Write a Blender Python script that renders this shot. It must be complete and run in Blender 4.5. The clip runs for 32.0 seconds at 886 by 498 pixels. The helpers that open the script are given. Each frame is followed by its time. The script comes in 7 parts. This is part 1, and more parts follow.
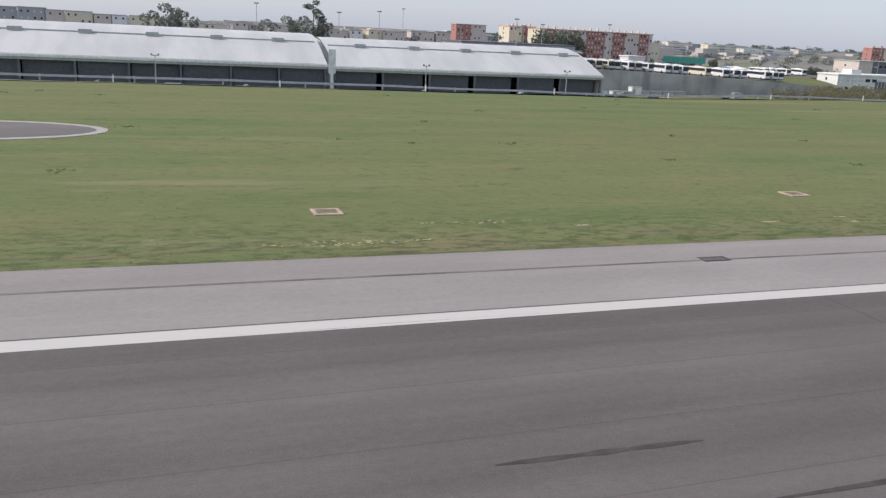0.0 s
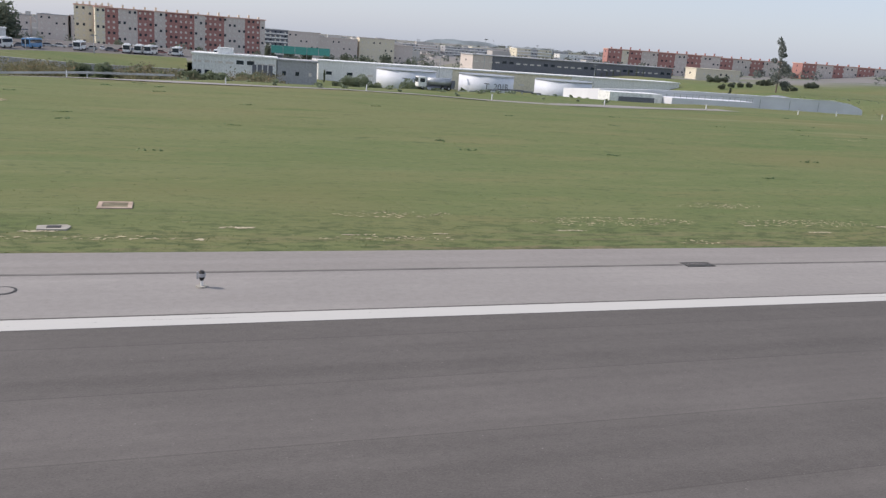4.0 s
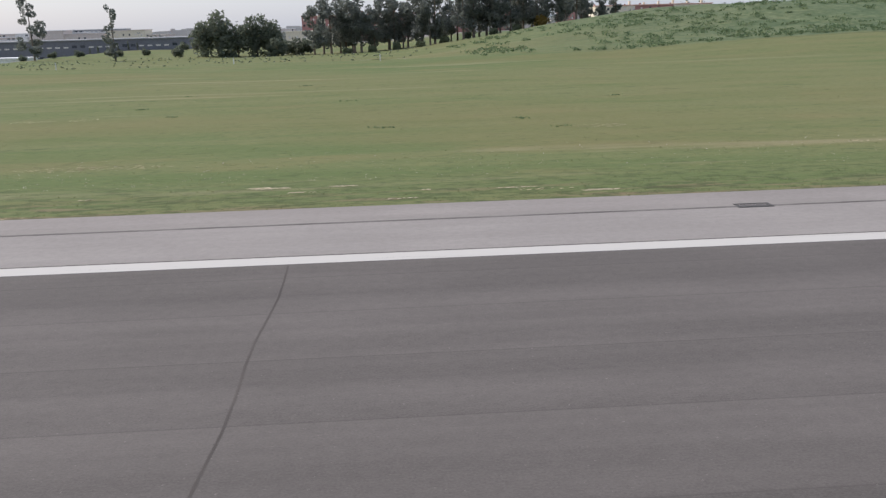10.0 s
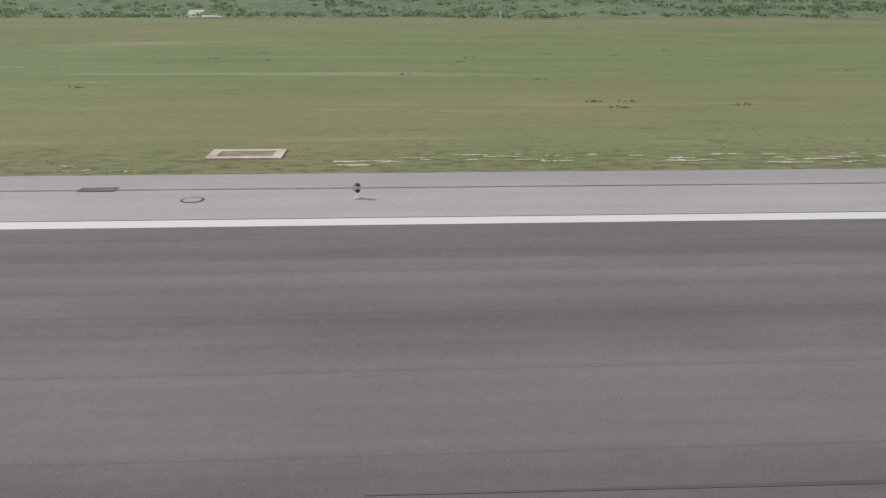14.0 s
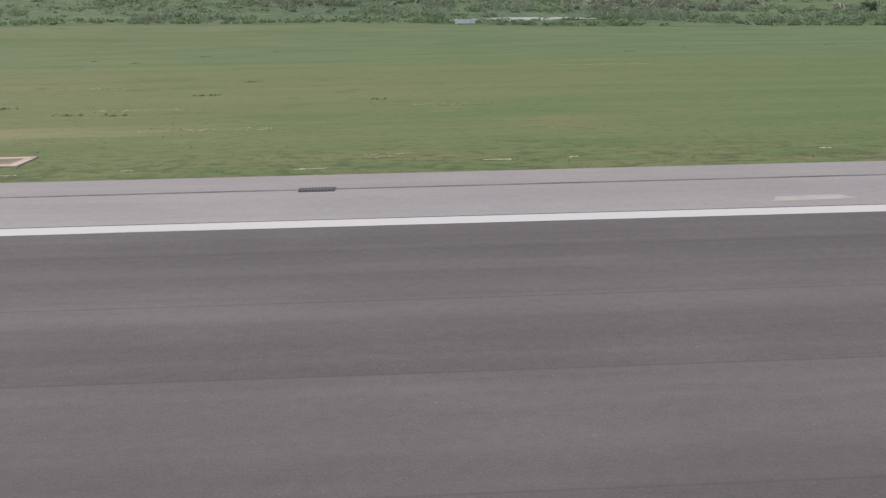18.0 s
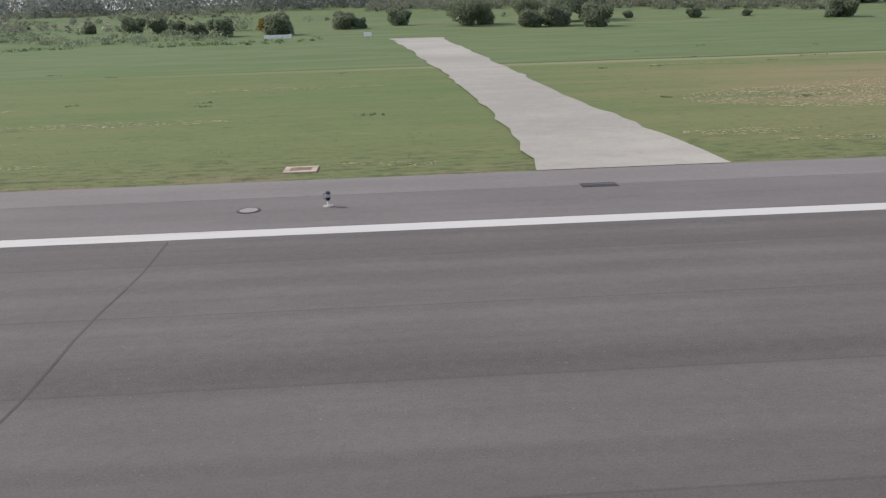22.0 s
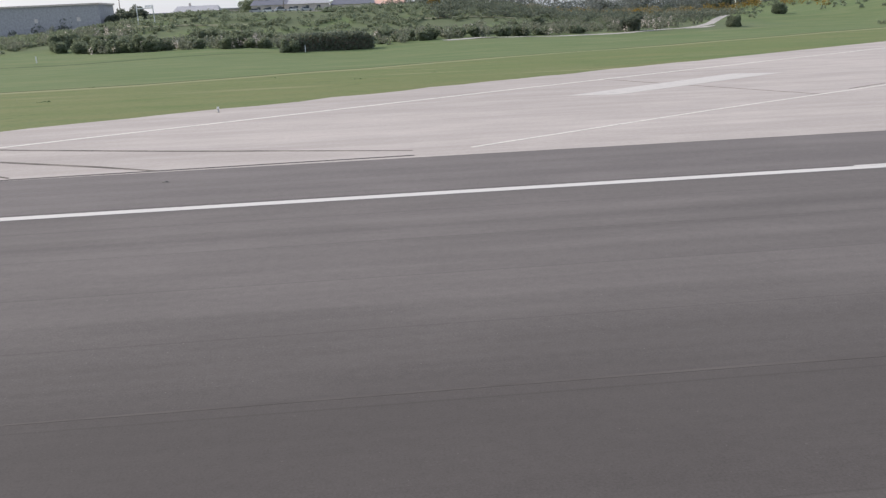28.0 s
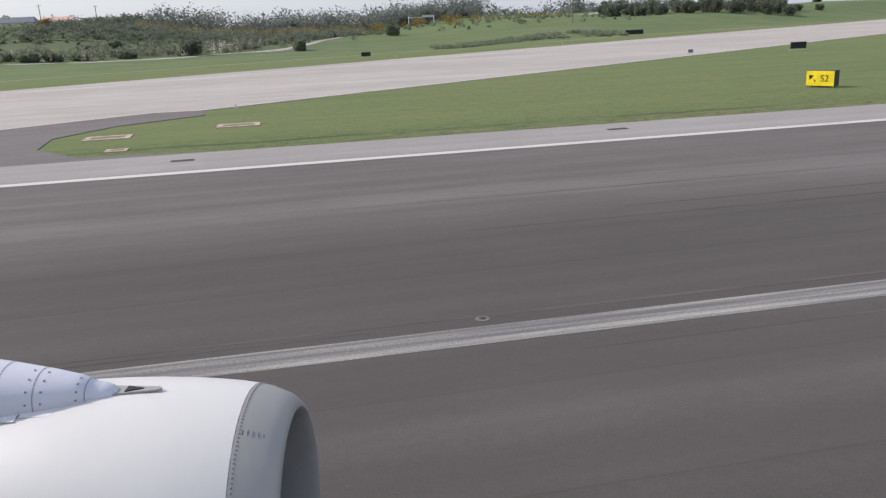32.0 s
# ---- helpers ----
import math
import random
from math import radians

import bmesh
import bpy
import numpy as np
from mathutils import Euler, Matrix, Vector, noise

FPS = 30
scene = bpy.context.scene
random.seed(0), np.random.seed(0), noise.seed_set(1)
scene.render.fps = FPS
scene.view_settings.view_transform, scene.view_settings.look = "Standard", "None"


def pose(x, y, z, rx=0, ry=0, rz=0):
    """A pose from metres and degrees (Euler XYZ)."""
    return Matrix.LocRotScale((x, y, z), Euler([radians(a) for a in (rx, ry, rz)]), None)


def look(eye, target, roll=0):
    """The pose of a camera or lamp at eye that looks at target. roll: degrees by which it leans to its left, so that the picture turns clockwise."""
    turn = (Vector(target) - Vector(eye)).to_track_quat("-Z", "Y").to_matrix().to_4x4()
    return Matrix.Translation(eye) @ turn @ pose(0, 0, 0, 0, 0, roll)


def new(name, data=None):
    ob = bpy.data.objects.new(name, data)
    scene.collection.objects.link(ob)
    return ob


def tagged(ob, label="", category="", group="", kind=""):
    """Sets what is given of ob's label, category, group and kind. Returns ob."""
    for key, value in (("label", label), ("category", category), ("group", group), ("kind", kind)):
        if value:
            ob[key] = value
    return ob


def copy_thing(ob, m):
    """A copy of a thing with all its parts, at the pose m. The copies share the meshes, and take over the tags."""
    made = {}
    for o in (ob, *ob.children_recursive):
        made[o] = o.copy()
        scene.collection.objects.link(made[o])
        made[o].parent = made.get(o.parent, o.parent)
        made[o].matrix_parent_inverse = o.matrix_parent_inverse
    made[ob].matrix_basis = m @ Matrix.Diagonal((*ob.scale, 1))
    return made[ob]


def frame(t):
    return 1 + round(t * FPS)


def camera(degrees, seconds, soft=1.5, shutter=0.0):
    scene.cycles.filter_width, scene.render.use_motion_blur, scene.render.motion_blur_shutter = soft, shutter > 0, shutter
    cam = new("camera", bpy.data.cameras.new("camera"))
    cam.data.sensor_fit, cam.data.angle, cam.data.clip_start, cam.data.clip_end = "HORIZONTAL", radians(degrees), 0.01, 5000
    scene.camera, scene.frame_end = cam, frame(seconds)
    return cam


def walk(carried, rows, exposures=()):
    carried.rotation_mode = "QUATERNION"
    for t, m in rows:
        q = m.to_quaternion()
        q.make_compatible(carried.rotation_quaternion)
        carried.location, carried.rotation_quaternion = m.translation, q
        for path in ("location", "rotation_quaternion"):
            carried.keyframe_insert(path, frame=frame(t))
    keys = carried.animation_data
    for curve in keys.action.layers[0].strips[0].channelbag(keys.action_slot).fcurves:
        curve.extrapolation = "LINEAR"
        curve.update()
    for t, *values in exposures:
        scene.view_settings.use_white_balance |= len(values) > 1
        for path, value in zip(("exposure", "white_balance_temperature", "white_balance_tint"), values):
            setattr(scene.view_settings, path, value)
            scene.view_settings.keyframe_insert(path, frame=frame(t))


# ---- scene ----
import itertools

# Everything is laid out in full metres and brought to the walk's scale S at the end of the file.
S = 0.55
cam = camera(57.0, 32.0, soft=1.35, shutter=0.012)
# seconds, place along the runway, across it, height, yaw, pitch, roll
PATH = [
    (0.0, -47.22, 3.23, 7.181, -19.40, -14.95, -2.94),
    (0.5, -12.07, 3.32, 7.135, -19.29, -14.94, -3.05),
    (1.0, 23.03, 3.41, 7.066, -19.25, -14.93, -3.02),
    (1.5, 58.01, 3.49, 6.952, -19.26, -14.74, -2.97),
    (2.0, 92.83, 3.56, 6.783, -19.51, -14.26, -3.16),
    (2.5, 127.43, 3.62, 6.610, -19.46, -14.30, -3.50),
    (3.0, 161.82, 3.66, 6.496, -19.22, -14.32, -3.98),
    (3.5, 196.00, 3.68, 6.482, -19.23, -14.09, -4.47),
    (4.0, 229.97, 3.68, 6.518, -18.72, -14.14, -4.31),
    (4.5, 263.75, 3.65, 6.531, -17.16, -14.34, -3.74),
    (5.0, 297.28, 3.60, 6.466, -16.18, -14.38, -2.86),
    (5.5, 330.54, 3.53, 6.340, -14.71, -14.39, -1.23),
    (6.0, 363.47, 3.44, 6.185, -13.12, -14.43, 0.28),
    (6.5, 396.05, 3.34, 6.035, -11.79, -14.55, 0.82),
    (7.0, 428.22, 3.22, 5.918, -10.58, -14.76, 0.78),
    (7.5, 459.96, 3.10, 5.831, -8.21, -15.09, 0.04),
    (8.0, 491.22, 2.97, 5.765, -7.62, -15.16, -0.19),
    (8.5, 521.98, 2.84, 5.713, -4.70, -15.54, 0.99),
    (9.0, 552.26, 2.71, 5.671, -4.00, -15.39, 1.30),
    (9.5, 582.08, 2.58, 5.636, -3.34, -15.49, 1.54),
    (10.0, 611.46, 2.46, 5.606, -2.90, -15.57, 1.64),
    (10.5, 640.43, 2.34, 5.579, -2.67, -15.93, 1.76),
    (11.0, 668.98, 2.25, 5.553, -2.91, -16.03, 1.52),
    (11.5, 697.13, 2.17, 5.530, -3.10, -16.09, 1.17),
    (12.0, 724.87, 2.11, 5.508, -3.16, -16.55, 0.54),
    (12.5, 752.22, 2.07, 5.488, -3.42, -16.78, -0.05),
    (13.0, 779.15, 2.05, 5.469, -3.74, -16.90, -0.41),
    (13.5, 805.63, 2.05, 5.452, -3.63, -17.04, -0.37),
    (14.0, 831.67, 2.06, 5.437, -3.41, -17.16, -0.19),
    (14.5, 857.23, 2.08, 5.423, -3.41, -17.24, -0.12),
    (15.0, 882.34, 2.11, 5.411, -3.73, -17.30, -0.11),
    (15.5, 907.04, 2.14, 5.401, -4.16, -17.35, -0.09),
    (16.0, 931.35, 2.16, 5.392, -4.20, -17.33, 0.03),
    (16.5, 955.30, 2.18, 5.384, -3.95, -17.25, 0.30),
    (17.0, 978.93, 2.20, 5.378, -3.56, -17.15, 0.59),
    (17.5, 1002.26, 2.21, 5.373, -3.20, -17.10, 0.76),
    (18.0, 1025.33, 2.22, 5.369, -2.64, -17.13, 0.91),
    (18.5, 1048.14, 2.23, 5.366, -2.22, -17.07, 1.02),
    (19.0, 1070.60, 2.24, 5.365, -2.04, -17.08, 1.16),
    (19.5, 1092.59, 2.25, 5.365, -2.11, -17.06, 1.51),
    (20.0, 1113.98, 2.27, 5.366, -2.50, -16.98, 1.83),
    (20.5, 1134.67, 2.28, 5.368, -2.38, -16.84, 1.97),
    (21.0, 1154.68, 2.29, 5.371, -2.50, -16.87, 1.84),
    (21.5, 1174.03, 2.29, 5.375, -2.59, -16.60, 1.80),
    (22.0, 1192.76, 2.25, 5.380, -2.58, -16.84, 1.79),
    (22.5, 1210.91, 2.18, 5.385, -2.77, -16.82, 1.93),
    (23.0, 1228.50, 2.06, 5.392, -2.90, -16.72, 2.03),
    (23.5, 1245.59, 1.88, 5.399, -3.01, -16.70, 2.23),
    (24.0, 1262.22, 1.61, 5.408, -3.07, -16.74, 2.43),
    (24.5, 1278.44, 1.25, 5.416, -3.07, -16.72, 2.50),
    (25.0, 1294.27, 0.76, 5.426, -3.14, -16.68, 2.52),
    (25.5, 1309.75, 0.14, 5.436, -3.28, -16.57, 2.48),
    (26.0, 1324.90, -0.59, 5.447, -3.44, -16.42, 2.44),
    (26.5, 1339.73, -1.40, 5.458, -3.57, -16.29, 2.47),
    (27.0, 1354.17, -2.27, 5.470, -3.70, -15.99, 2.65),
    (27.5, 1368.12, -3.15, 5.482, -3.94, -15.89, 2.75),
    (28.0, 1381.48, -4.03, 5.494, -4.31, -15.83, 2.58),
    (28.5, 1394.18, -5.02, 5.507, -4.90, -15.82, 2.41),
    (29.0, 1406.25, -5.98, 5.520, -5.64, -15.75, 2.34),
    (29.5, 1417.73, -6.90, 5.534, -6.40, -15.76, 2.45),
    (30.0, 1428.67, -7.85, 5.547, -7.23, -15.69, 2.32),
    (30.5, 1439.14, -8.90, 5.561, -8.18, -15.61, 2.37),
    (31.0, 1449.24, -10.18, 5.590, -9.21, -15.64, 2.35),
    (31.5, 1459.00, -11.98, 5.670, -10.22, -15.60, 2.43),
    (32.0, 1468.55, -14.25, 5.800, -10.98, -15.61, 2.58),
]


def aim(x, y, z, yaw, pitch, roll):
    """The pose of the camera that looks across the runway, turned by yaw, pitch and roll."""
    a, b = radians(yaw), radians(pitch)
    way = Vector((-math.sin(a) * math.cos(b), math.cos(a) * math.cos(b), math.sin(b)))
    eye = Vector((x, y, z)) * S
    return look(eye, eye + way, -roll)


walk(cam, [(t, aim(*row)) for t, *row in PATH], exposures=[(t, e, 6500, 14.5) for t, e in ((0.0, 0.12), (4.0, 0.13), (8.0, 0.12), (12.0, 0.20), (20.0, 0.15), (24.0, 0.20), (28.0, 0.27), (32.0, 0.23))])

# ---- sky and sun ----
SUN = Vector((-0.72, 0.30, 0.62)).normalized()
world = bpy.data.worlds.new("sky")
scene.world = world
world.use_nodes = True
wn = world.node_tree.nodes
wl = world.node_tree.links
sky = wn.new("ShaderNodeTexSky")
sky.sky_type = "NISHITA"
sky.sun_disc = False
sky.sun_elevation = math.asin(SUN.z)
sky.sun_rotation = math.atan2(SUN.x, SUN.y)
sky.altitude, sky.air_density, sky.dust_density, sky.ozone_density = 100, 1.0, 1.5, 1.0
wn["Background"].inputs["Strength"].default_value = 0.158
haze = wn.new("ShaderNodeMix")
haze.data_type = "RGBA"
haze.inputs[0].default_value = 0.66
haze.inputs[7].default_value = (3.35, 3.82, 4.62, 1)
wl.new(sky.outputs[0], haze.inputs[6])
wl.new(haze.outputs[2], wn["Background"].inputs["Color"])
sun_data = bpy.data.lights.new("sun", "SUN")
sun_data.energy, sun_data.angle, sun_data.color = 3.1, radians(0.6), (1.0, 0.93, 0.84)
sun_ob = new("sun", sun_data)
sun_ob.matrix_world = look((0, 0, 60), Vector((0, 0, 60)) - SUN)


# ---- materials ----
class Nodes:
    """A short way to write node trees."""

    def __init__(self, name):
        self.mat = bpy.data.materials.new(name)
        self.mat.use_nodes = True
        self.n, self.l = self.mat.node_tree.nodes, self.mat.node_tree.links
        self.bsdf = self.n["Principled BSDF"]
        self.geo = self.n.new("ShaderNodeNewGeometry")
        self.tex = self.n.new("ShaderNodeTexCoord")

    def put(self, sock, value):
        if isinstance(value, bpy.types.NodeSocket):
            self.l.new(value, sock)
        else:
            sock.default_value = value

    def where(self, scale=(1, 1, 1), local=False):
        m = self.n.new("ShaderNodeMapping")
        m.inputs["Scale"].default_value = scale
        self.l.new(self.tex.outputs["Object"] if local else self.geo.outputs["Position"], m.inputs["Vector"])
        return m.outputs[0]

    def noise(self, scale, detail=4.0, stretch=(1, 1, 1), rough=0.55, local=False):
        t = self.n.new("ShaderNodeTexNoise")
        t.inputs["Scale"].default_value, t.inputs["Detail"].default_value, t.inputs["Roughness"].default_value = scale, detail, rough
        self.l.new(self.where(stretch, local), t.inputs["Vector"])
        return t.outputs["Fac"]

    def ramp(self, fac, *stops):
        r = self.n.new("ShaderNodeValToRGB")
        while len(r.color_ramp.elements) < len(stops):
            r.color_ramp.elements.new(0.5)
        for e, (p, c) in zip(r.color_ramp.elements, stops):
            e.position, e.color = p, (*c, 1) if len(c) == 3 else c
        self.l.new(fac, r.inputs[0])
        return r.outputs[0]

    def span(self, fac, a, b, lo=0.0, hi=1.0, smooth=True):
        m = self.n.new("ShaderNodeMapRange")
        m.interpolation_type = "SMOOTHSTEP" if smooth else "LINEAR"
        self.put(m.inputs[0], fac)
        for i, q in enumerate((a, b, lo, hi)):
            m.inputs[i + 1].default_value = q
        return m.outputs[0]

    def mix(self, fac, a, b, kind="MIX"):
        m = self.n.new("ShaderNodeMix")
        m.data_type, m.blend_type = "RGBA", kind
        self.put(m.inputs[0], fac)
        for i, q in ((6, a), (7, b)):
            self.put(m.inputs[i], (*q, 1) if isinstance(q, tuple) and len(q) == 3 else q)
        return m.outputs[2]

    def math(self, op, a, b=0.0):
        m = self.n.new("ShaderNodeMath")
        m.operation = op
        self.put(m.inputs[0], a)
        self.put(m.inputs[1], b)
        return m.outputs[0]

    def axis(self, i, local=False):
        s = self.n.new("ShaderNodeSeparateXYZ")
        self.l.new(self.tex.outputs["Object"] if local else self.geo.outputs["Position"], s.inputs[0])
        return s.outputs[i]

    def bump(self, height, strength=0.3, distance=0.02):
        b = self.n.new("ShaderNodeBump")
        b.inputs["Strength"].default_value, b.inputs["Distance"].default_value = strength, distance
        self.l.new(height, b.inputs["Height"])
        self.l.new(b.outputs[0], self.bsdf.inputs["Normal"])

    def done(self, color, rough=0.8, metal=0.0, spec=0.3):
        self.put(self.bsdf.inputs["Base Color"], (*color, 1) if isinstance(color, tuple) and len(color) == 3 else color)
        self.put(self.bsdf.inputs["Roughness"], rough)
        self.bsdf.inputs["Metallic"].default_value = metal
        self.bsdf.inputs["Specular IOR Level"].default_value = spec
        return self.mat


def plain(name, color, rough=0.7, metal=0.0, vary=0.12, scale=3.0, spec=0.3, grime=0.0):
    """Paint, metal or plaster: a base colour with soft blotches, fine grain and, where given, streaks of grime."""
    q = Nodes(name)
    a = q.noise(scale, 4, local=True)
    c = q.mix(q.span(a, 0.3, 0.7), tuple(v * (1 - vary) for v in color), tuple(min(1, v * (1 + vary)) for v in color))
    if grime:
        s = q.noise(1.3 * scale, 3, (1, 1, 0.12), local=True)
        c = q.mix(q.span(s, 0.5, 0.75, 0, grime), c, (0.09, 0.08, 0.07))
    q.bump(q.noise(scale * 14, 3, local=True), 0.1, 0.01)
    return q.done(c, rough, metal, spec)


def asphalt(name, dark, light, band=0.5, warm=(1, 0.97, 0.95), rubber=0.0, along=0.012):
    """Rolled asphalt: aggregate grain, long lanes along the runway, stains."""
    q = Nodes(name)
    lanes = q.noise(0.62, 3, (along, 1, 1), 0.6)
    fine = q.noise(2.2, 4, (along, 1, 1), 0.6)
    stain = q.noise(0.09, 5, (0.5, 1, 1))
    grain = q.noise(48, 3, (1, 1, 1), 0.7)
    f = q.math("ADD", q.math("MULTIPLY", lanes, band), q.math("ADD", q.math("MULTIPLY", fine, 0.25), q.math("MULTIPLY", stain, 0.75 - band)))
    c = q.mix(q.span(f, 0.36, 0.64), tuple(dark * w for w in warm), tuple(light * w for w in warm))
    c = q.mix(q.span(grain, 0.40, 0.68, 0.0, 0.15), c, (0.30, 0.28, 0.262))
    c = q.mix(q.span(grain, 0.30, 0.44, 0.26, 0.0), c, (0.03, 0.03, 0.03))
    chip = q.noise(30, 2, (1, 1, 1), 0.5)
    c = q.mix(q.span(chip, 0.70, 0.76, 0.0, 0.45), c, (0.36, 0.33, 0.31))
    mottle = q.noise(9, 4, (0.9, 1, 1), 0.7)
    c = q.mix(q.span(mottle, 0.42, 0.70, 0.0, 0.08), c, tuple(1.7 * light * w for w in warm))
    c = q.mix(q.span(mottle, 0.34, 0.50, 0.08, 0.0), c, tuple(0.5 * dark * w for w in warm))
    # weathered blotches, a few metres across
    blotch = q.noise(0.75, 4, (0.45, 1, 1), 0.6)
    c = q.mix(q.span(blotch, 0.40, 0.62, 0.14, 0.0), c, tuple(0.72 * dark * w for w in warm))
    c = q.mix(q.span(blotch, 0.50, 0.70, 0.0, 0.10), c, tuple(1.25 * light * w for w in warm))
    if rubber:
        y = q.math("DIVIDE", q.axis(1), S)
        # paving lanes, each rolled a little lighter or darker, with a fine seam between them
        x = q.math("DIVIDE", q.axis(0), S)
        tone = None
        for width, start, share in ((2.4, 11.0, q.span(x, 1000, 990)), (3.15, 10.2, q.span(x, 990, 1000))):
            row = q.math("DIVIDE", q.math("SUBTRACT", y, start), width)
            w = q.n.new("ShaderNodeTexWhiteNoise")
            w.noise_dimensions = "1D"
            q.put(w.inputs["W"], q.math("ADD", q.math("FLOOR", row), 7.3))
            edge = q.math("ABSOLUTE", q.math("SUBTRACT", q.math("FRACT", row), 0.5))
            c = q.mix(q.math("MULTIPLY", q.math("MULTIPLY", q.span(edge, 0.488, 0.497), share), 0.30), c, (0.055, 0.05, 0.045))
            got = q.math("MULTIPLY", q.math("SUBTRACT", w.outputs["Value"], 0.5), share)
            tone = got if tone is None else q.math("ADD", tone, got)
        fade = q.span(q.noise(0.02, 2, (1, 4, 1)), 0.3, 0.6, 0.4, 1.0)
        tone = q.math("MULTIPLY", tone, fade)
        c = q.mix(q.math("MULTIPLY", q.math("MAXIMUM", tone, 0.0), 0.42), c, tuple(1.35 * light * v for v in warm))
        c = q.mix(q.math("MULTIPLY", q.math("MAXIMUM", q.math("MULTIPLY", tone, -1.0), 0.0), 0.42), c, tuple(0.6 * dark * v for v in warm))
        lane = q.math("MULTIPLY", q.span(y, 12.5, 7.0), q.span(y, -14, -9))
        c = q.mix(q.math("MULTIPLY", q.math("MULTIPLY", lane, q.span(lanes, 0.25, 0.6, 0.5, 1.0)), rubber), c, (0.048, 0.0425, 0.038))
    q.bump(grain, 0.10, 0.01)
    return q.done(c, 0.9, 0, 0.2)


def grass_material():
    q = Nodes("mown_grass")
    y = q.math("DIVIDE", q.axis(1), S)
    x = q.math("DIVIDE", q.axis(0), S)
    big = q.noise(0.035, 5, (0.6, 1, 1))
    rows = q.noise(0.55, 4, (0.05, 1, 1), 0.6)
    mid = q.noise(0.45, 6, (0.33, 1, 1), 0.6)
    tuft = q.noise(5.5, 5, (0.6, 1, 1), 0.7)
    lush = q.mix(q.span(big, 0.35, 0.65), (0.162, 0.180, 0.072), (0.122, 0.168, 0.060))
    c = q.mix(q.span(rows, 0.35, 0.7, 0, 0.45), lush, (0.200, 0.206, 0.090))
    c = q.mix(q.span(mid, 0.50, 0.72, 0, 0.55), c, (0.212, 0.194, 0.086))
    c = q.mix(q.span(mid, 0.30, 0.46, 0.5, 0), c, (0.100, 0.150, 0.048))
    c = q.mix(q.span(tuft, 0.30, 0.48, 0.65, 0), c, (0.082, 0.104, 0.046))
    c = q.mix(q.span(tuft, 0.60, 0.75, 0, 0.4), c, (0.250, 0.240, 0.118))
    # clumps, bare specks and worn spots at hand's and stride's width
    clump = q.noise(1.25, 5, (0.55, 1, 1), 0.65)
    speck = q.noise(3.4, 5, (0.5, 1, 1), 0.7)
    patch = q.span(q.noise(0.10, 4, (0.6, 1, 1)), 0.42, 0.62)
    c = q.mix(q.math("MULTIPLY", q.span(clump, 0.57, 0.70), q.math("ADD", 0.25, q.math("MULTIPLY", patch, 0.45))), c, (0.072, 0.094, 0.040))
    c = q.mix(q.math("MULTIPLY", q.span(clump, 0.44, 0.30), 0.35), c, (0.215, 0.225, 0.095))
    c = q.mix(q.math("MULTIPLY", q.span(speck, 0.62, 0.72), 0.45), c, (0.30, 0.27, 0.15))
    c = q.mix(q.math("MULTIPLY", q.span(speck, 0.40, 0.30), 0.5), c, (0.060, 0.080, 0.034))
    rust = q.span(q.noise(0.055, 4, (0.5, 1, 1)), 0.52, 0.66)
    c = q.mix(q.math("MULTIPLY", q.math("MULTIPLY", rust, q.span(x, 1020, 900)), 0.24), c, (0.215, 0.168, 0.075))
    c = q.mix(q.math("MULTIPLY", q.span(x, 980, 1080), q.math("MULTIPLY", q.span(x, 1215, 1190), 0.30)), c, (0.108, 0.168, 0.058))
    c = q.mix(q.math("MULTIPLY", q.span(x, 1300, 1340), 0.28), c, (0.118, 0.172, 0.060))
    # dry, trampled verge beside the pavement
    verge = q.math("MULTIPLY", q.span(y, 28.6, 32.0, 1, 0), q.span(q.noise(2.6, 5, (0.16, 1, 1), 0.65), 0.50, 0.60))
    stretch = q.span(q.noise(0.035, 3, (1, 0.1, 1)), 0.40, 0.58, 0.25, 1.0)
    c = q.mix(q.math("MULTIPLY", q.math("MULTIPLY", verge, stretch), 0.8), c, (0.225, 0.175, 0.105))
    rut = q.math("MULTIPLY", q.span(y, 28.8, 31.6, 1, 0), q.span(q.noise(3.3, 5, (0.13, 1, 1), 0.7), 0.57, 0.64))
    c = q.mix(q.math("MULTIPLY", q.math("MULTIPLY", rut, stretch), 0.7), c, (0.06, 0.055, 0.032))
    # darker, thicker growth along the pavement
    thick = q.math("MULTIPLY", q.span(y, 36.5, 29.5), q.span(q.noise(4.2, 5, (0.45, 1, 1), 0.75), 0.48, 0.60))
    c = q.mix(q.math("MULTIPLY", thick, 0.72), c, (0.068, 0.092, 0.038))
    # bands of dry grass left by mowing
    dry = q.math("MULTIPLY", q.span(q.noise(0.30, 5, (0.10, 1, 1), 0.65), 0.57, 0.66), q.span(q.noise(0.016, 2), 0.42, 0.58))
    c = q.mix(q.math("MULTIPLY", dry, 0.4), c, (0.33, 0.29, 0.17))
    # taller, greener meadow past the mown strip, with a dark ragged edge
    line = q.math("ADD", y, q.math("MULTIPLY", q.noise(0.06, 3, (1, 0.2, 1)), 3.0))
    bend = q.math("ADD", q.math("MULTIPLY", q.math("MAXIMUM", q.math("SUBTRACT", x, 1300), 0.0), 0.2), q.math("MULTIPLY", q.math("MAXIMUM", q.math("SUBTRACT", x, 1357), 0.0), 0.3))
    line = q.math("SUBTRACT", line, bend)
    far = q.math("MULTIPLY", q.span(line, 78.0, 79.2), q.span(x, 900, 1050))
    c = q.mix(q.math("MULTIPLY", far, 0.65), c, q.mix(q.span(mid, 0.35, 0.7), (0.106, 0.160, 0.066), (0.150, 0.192, 0.086)))
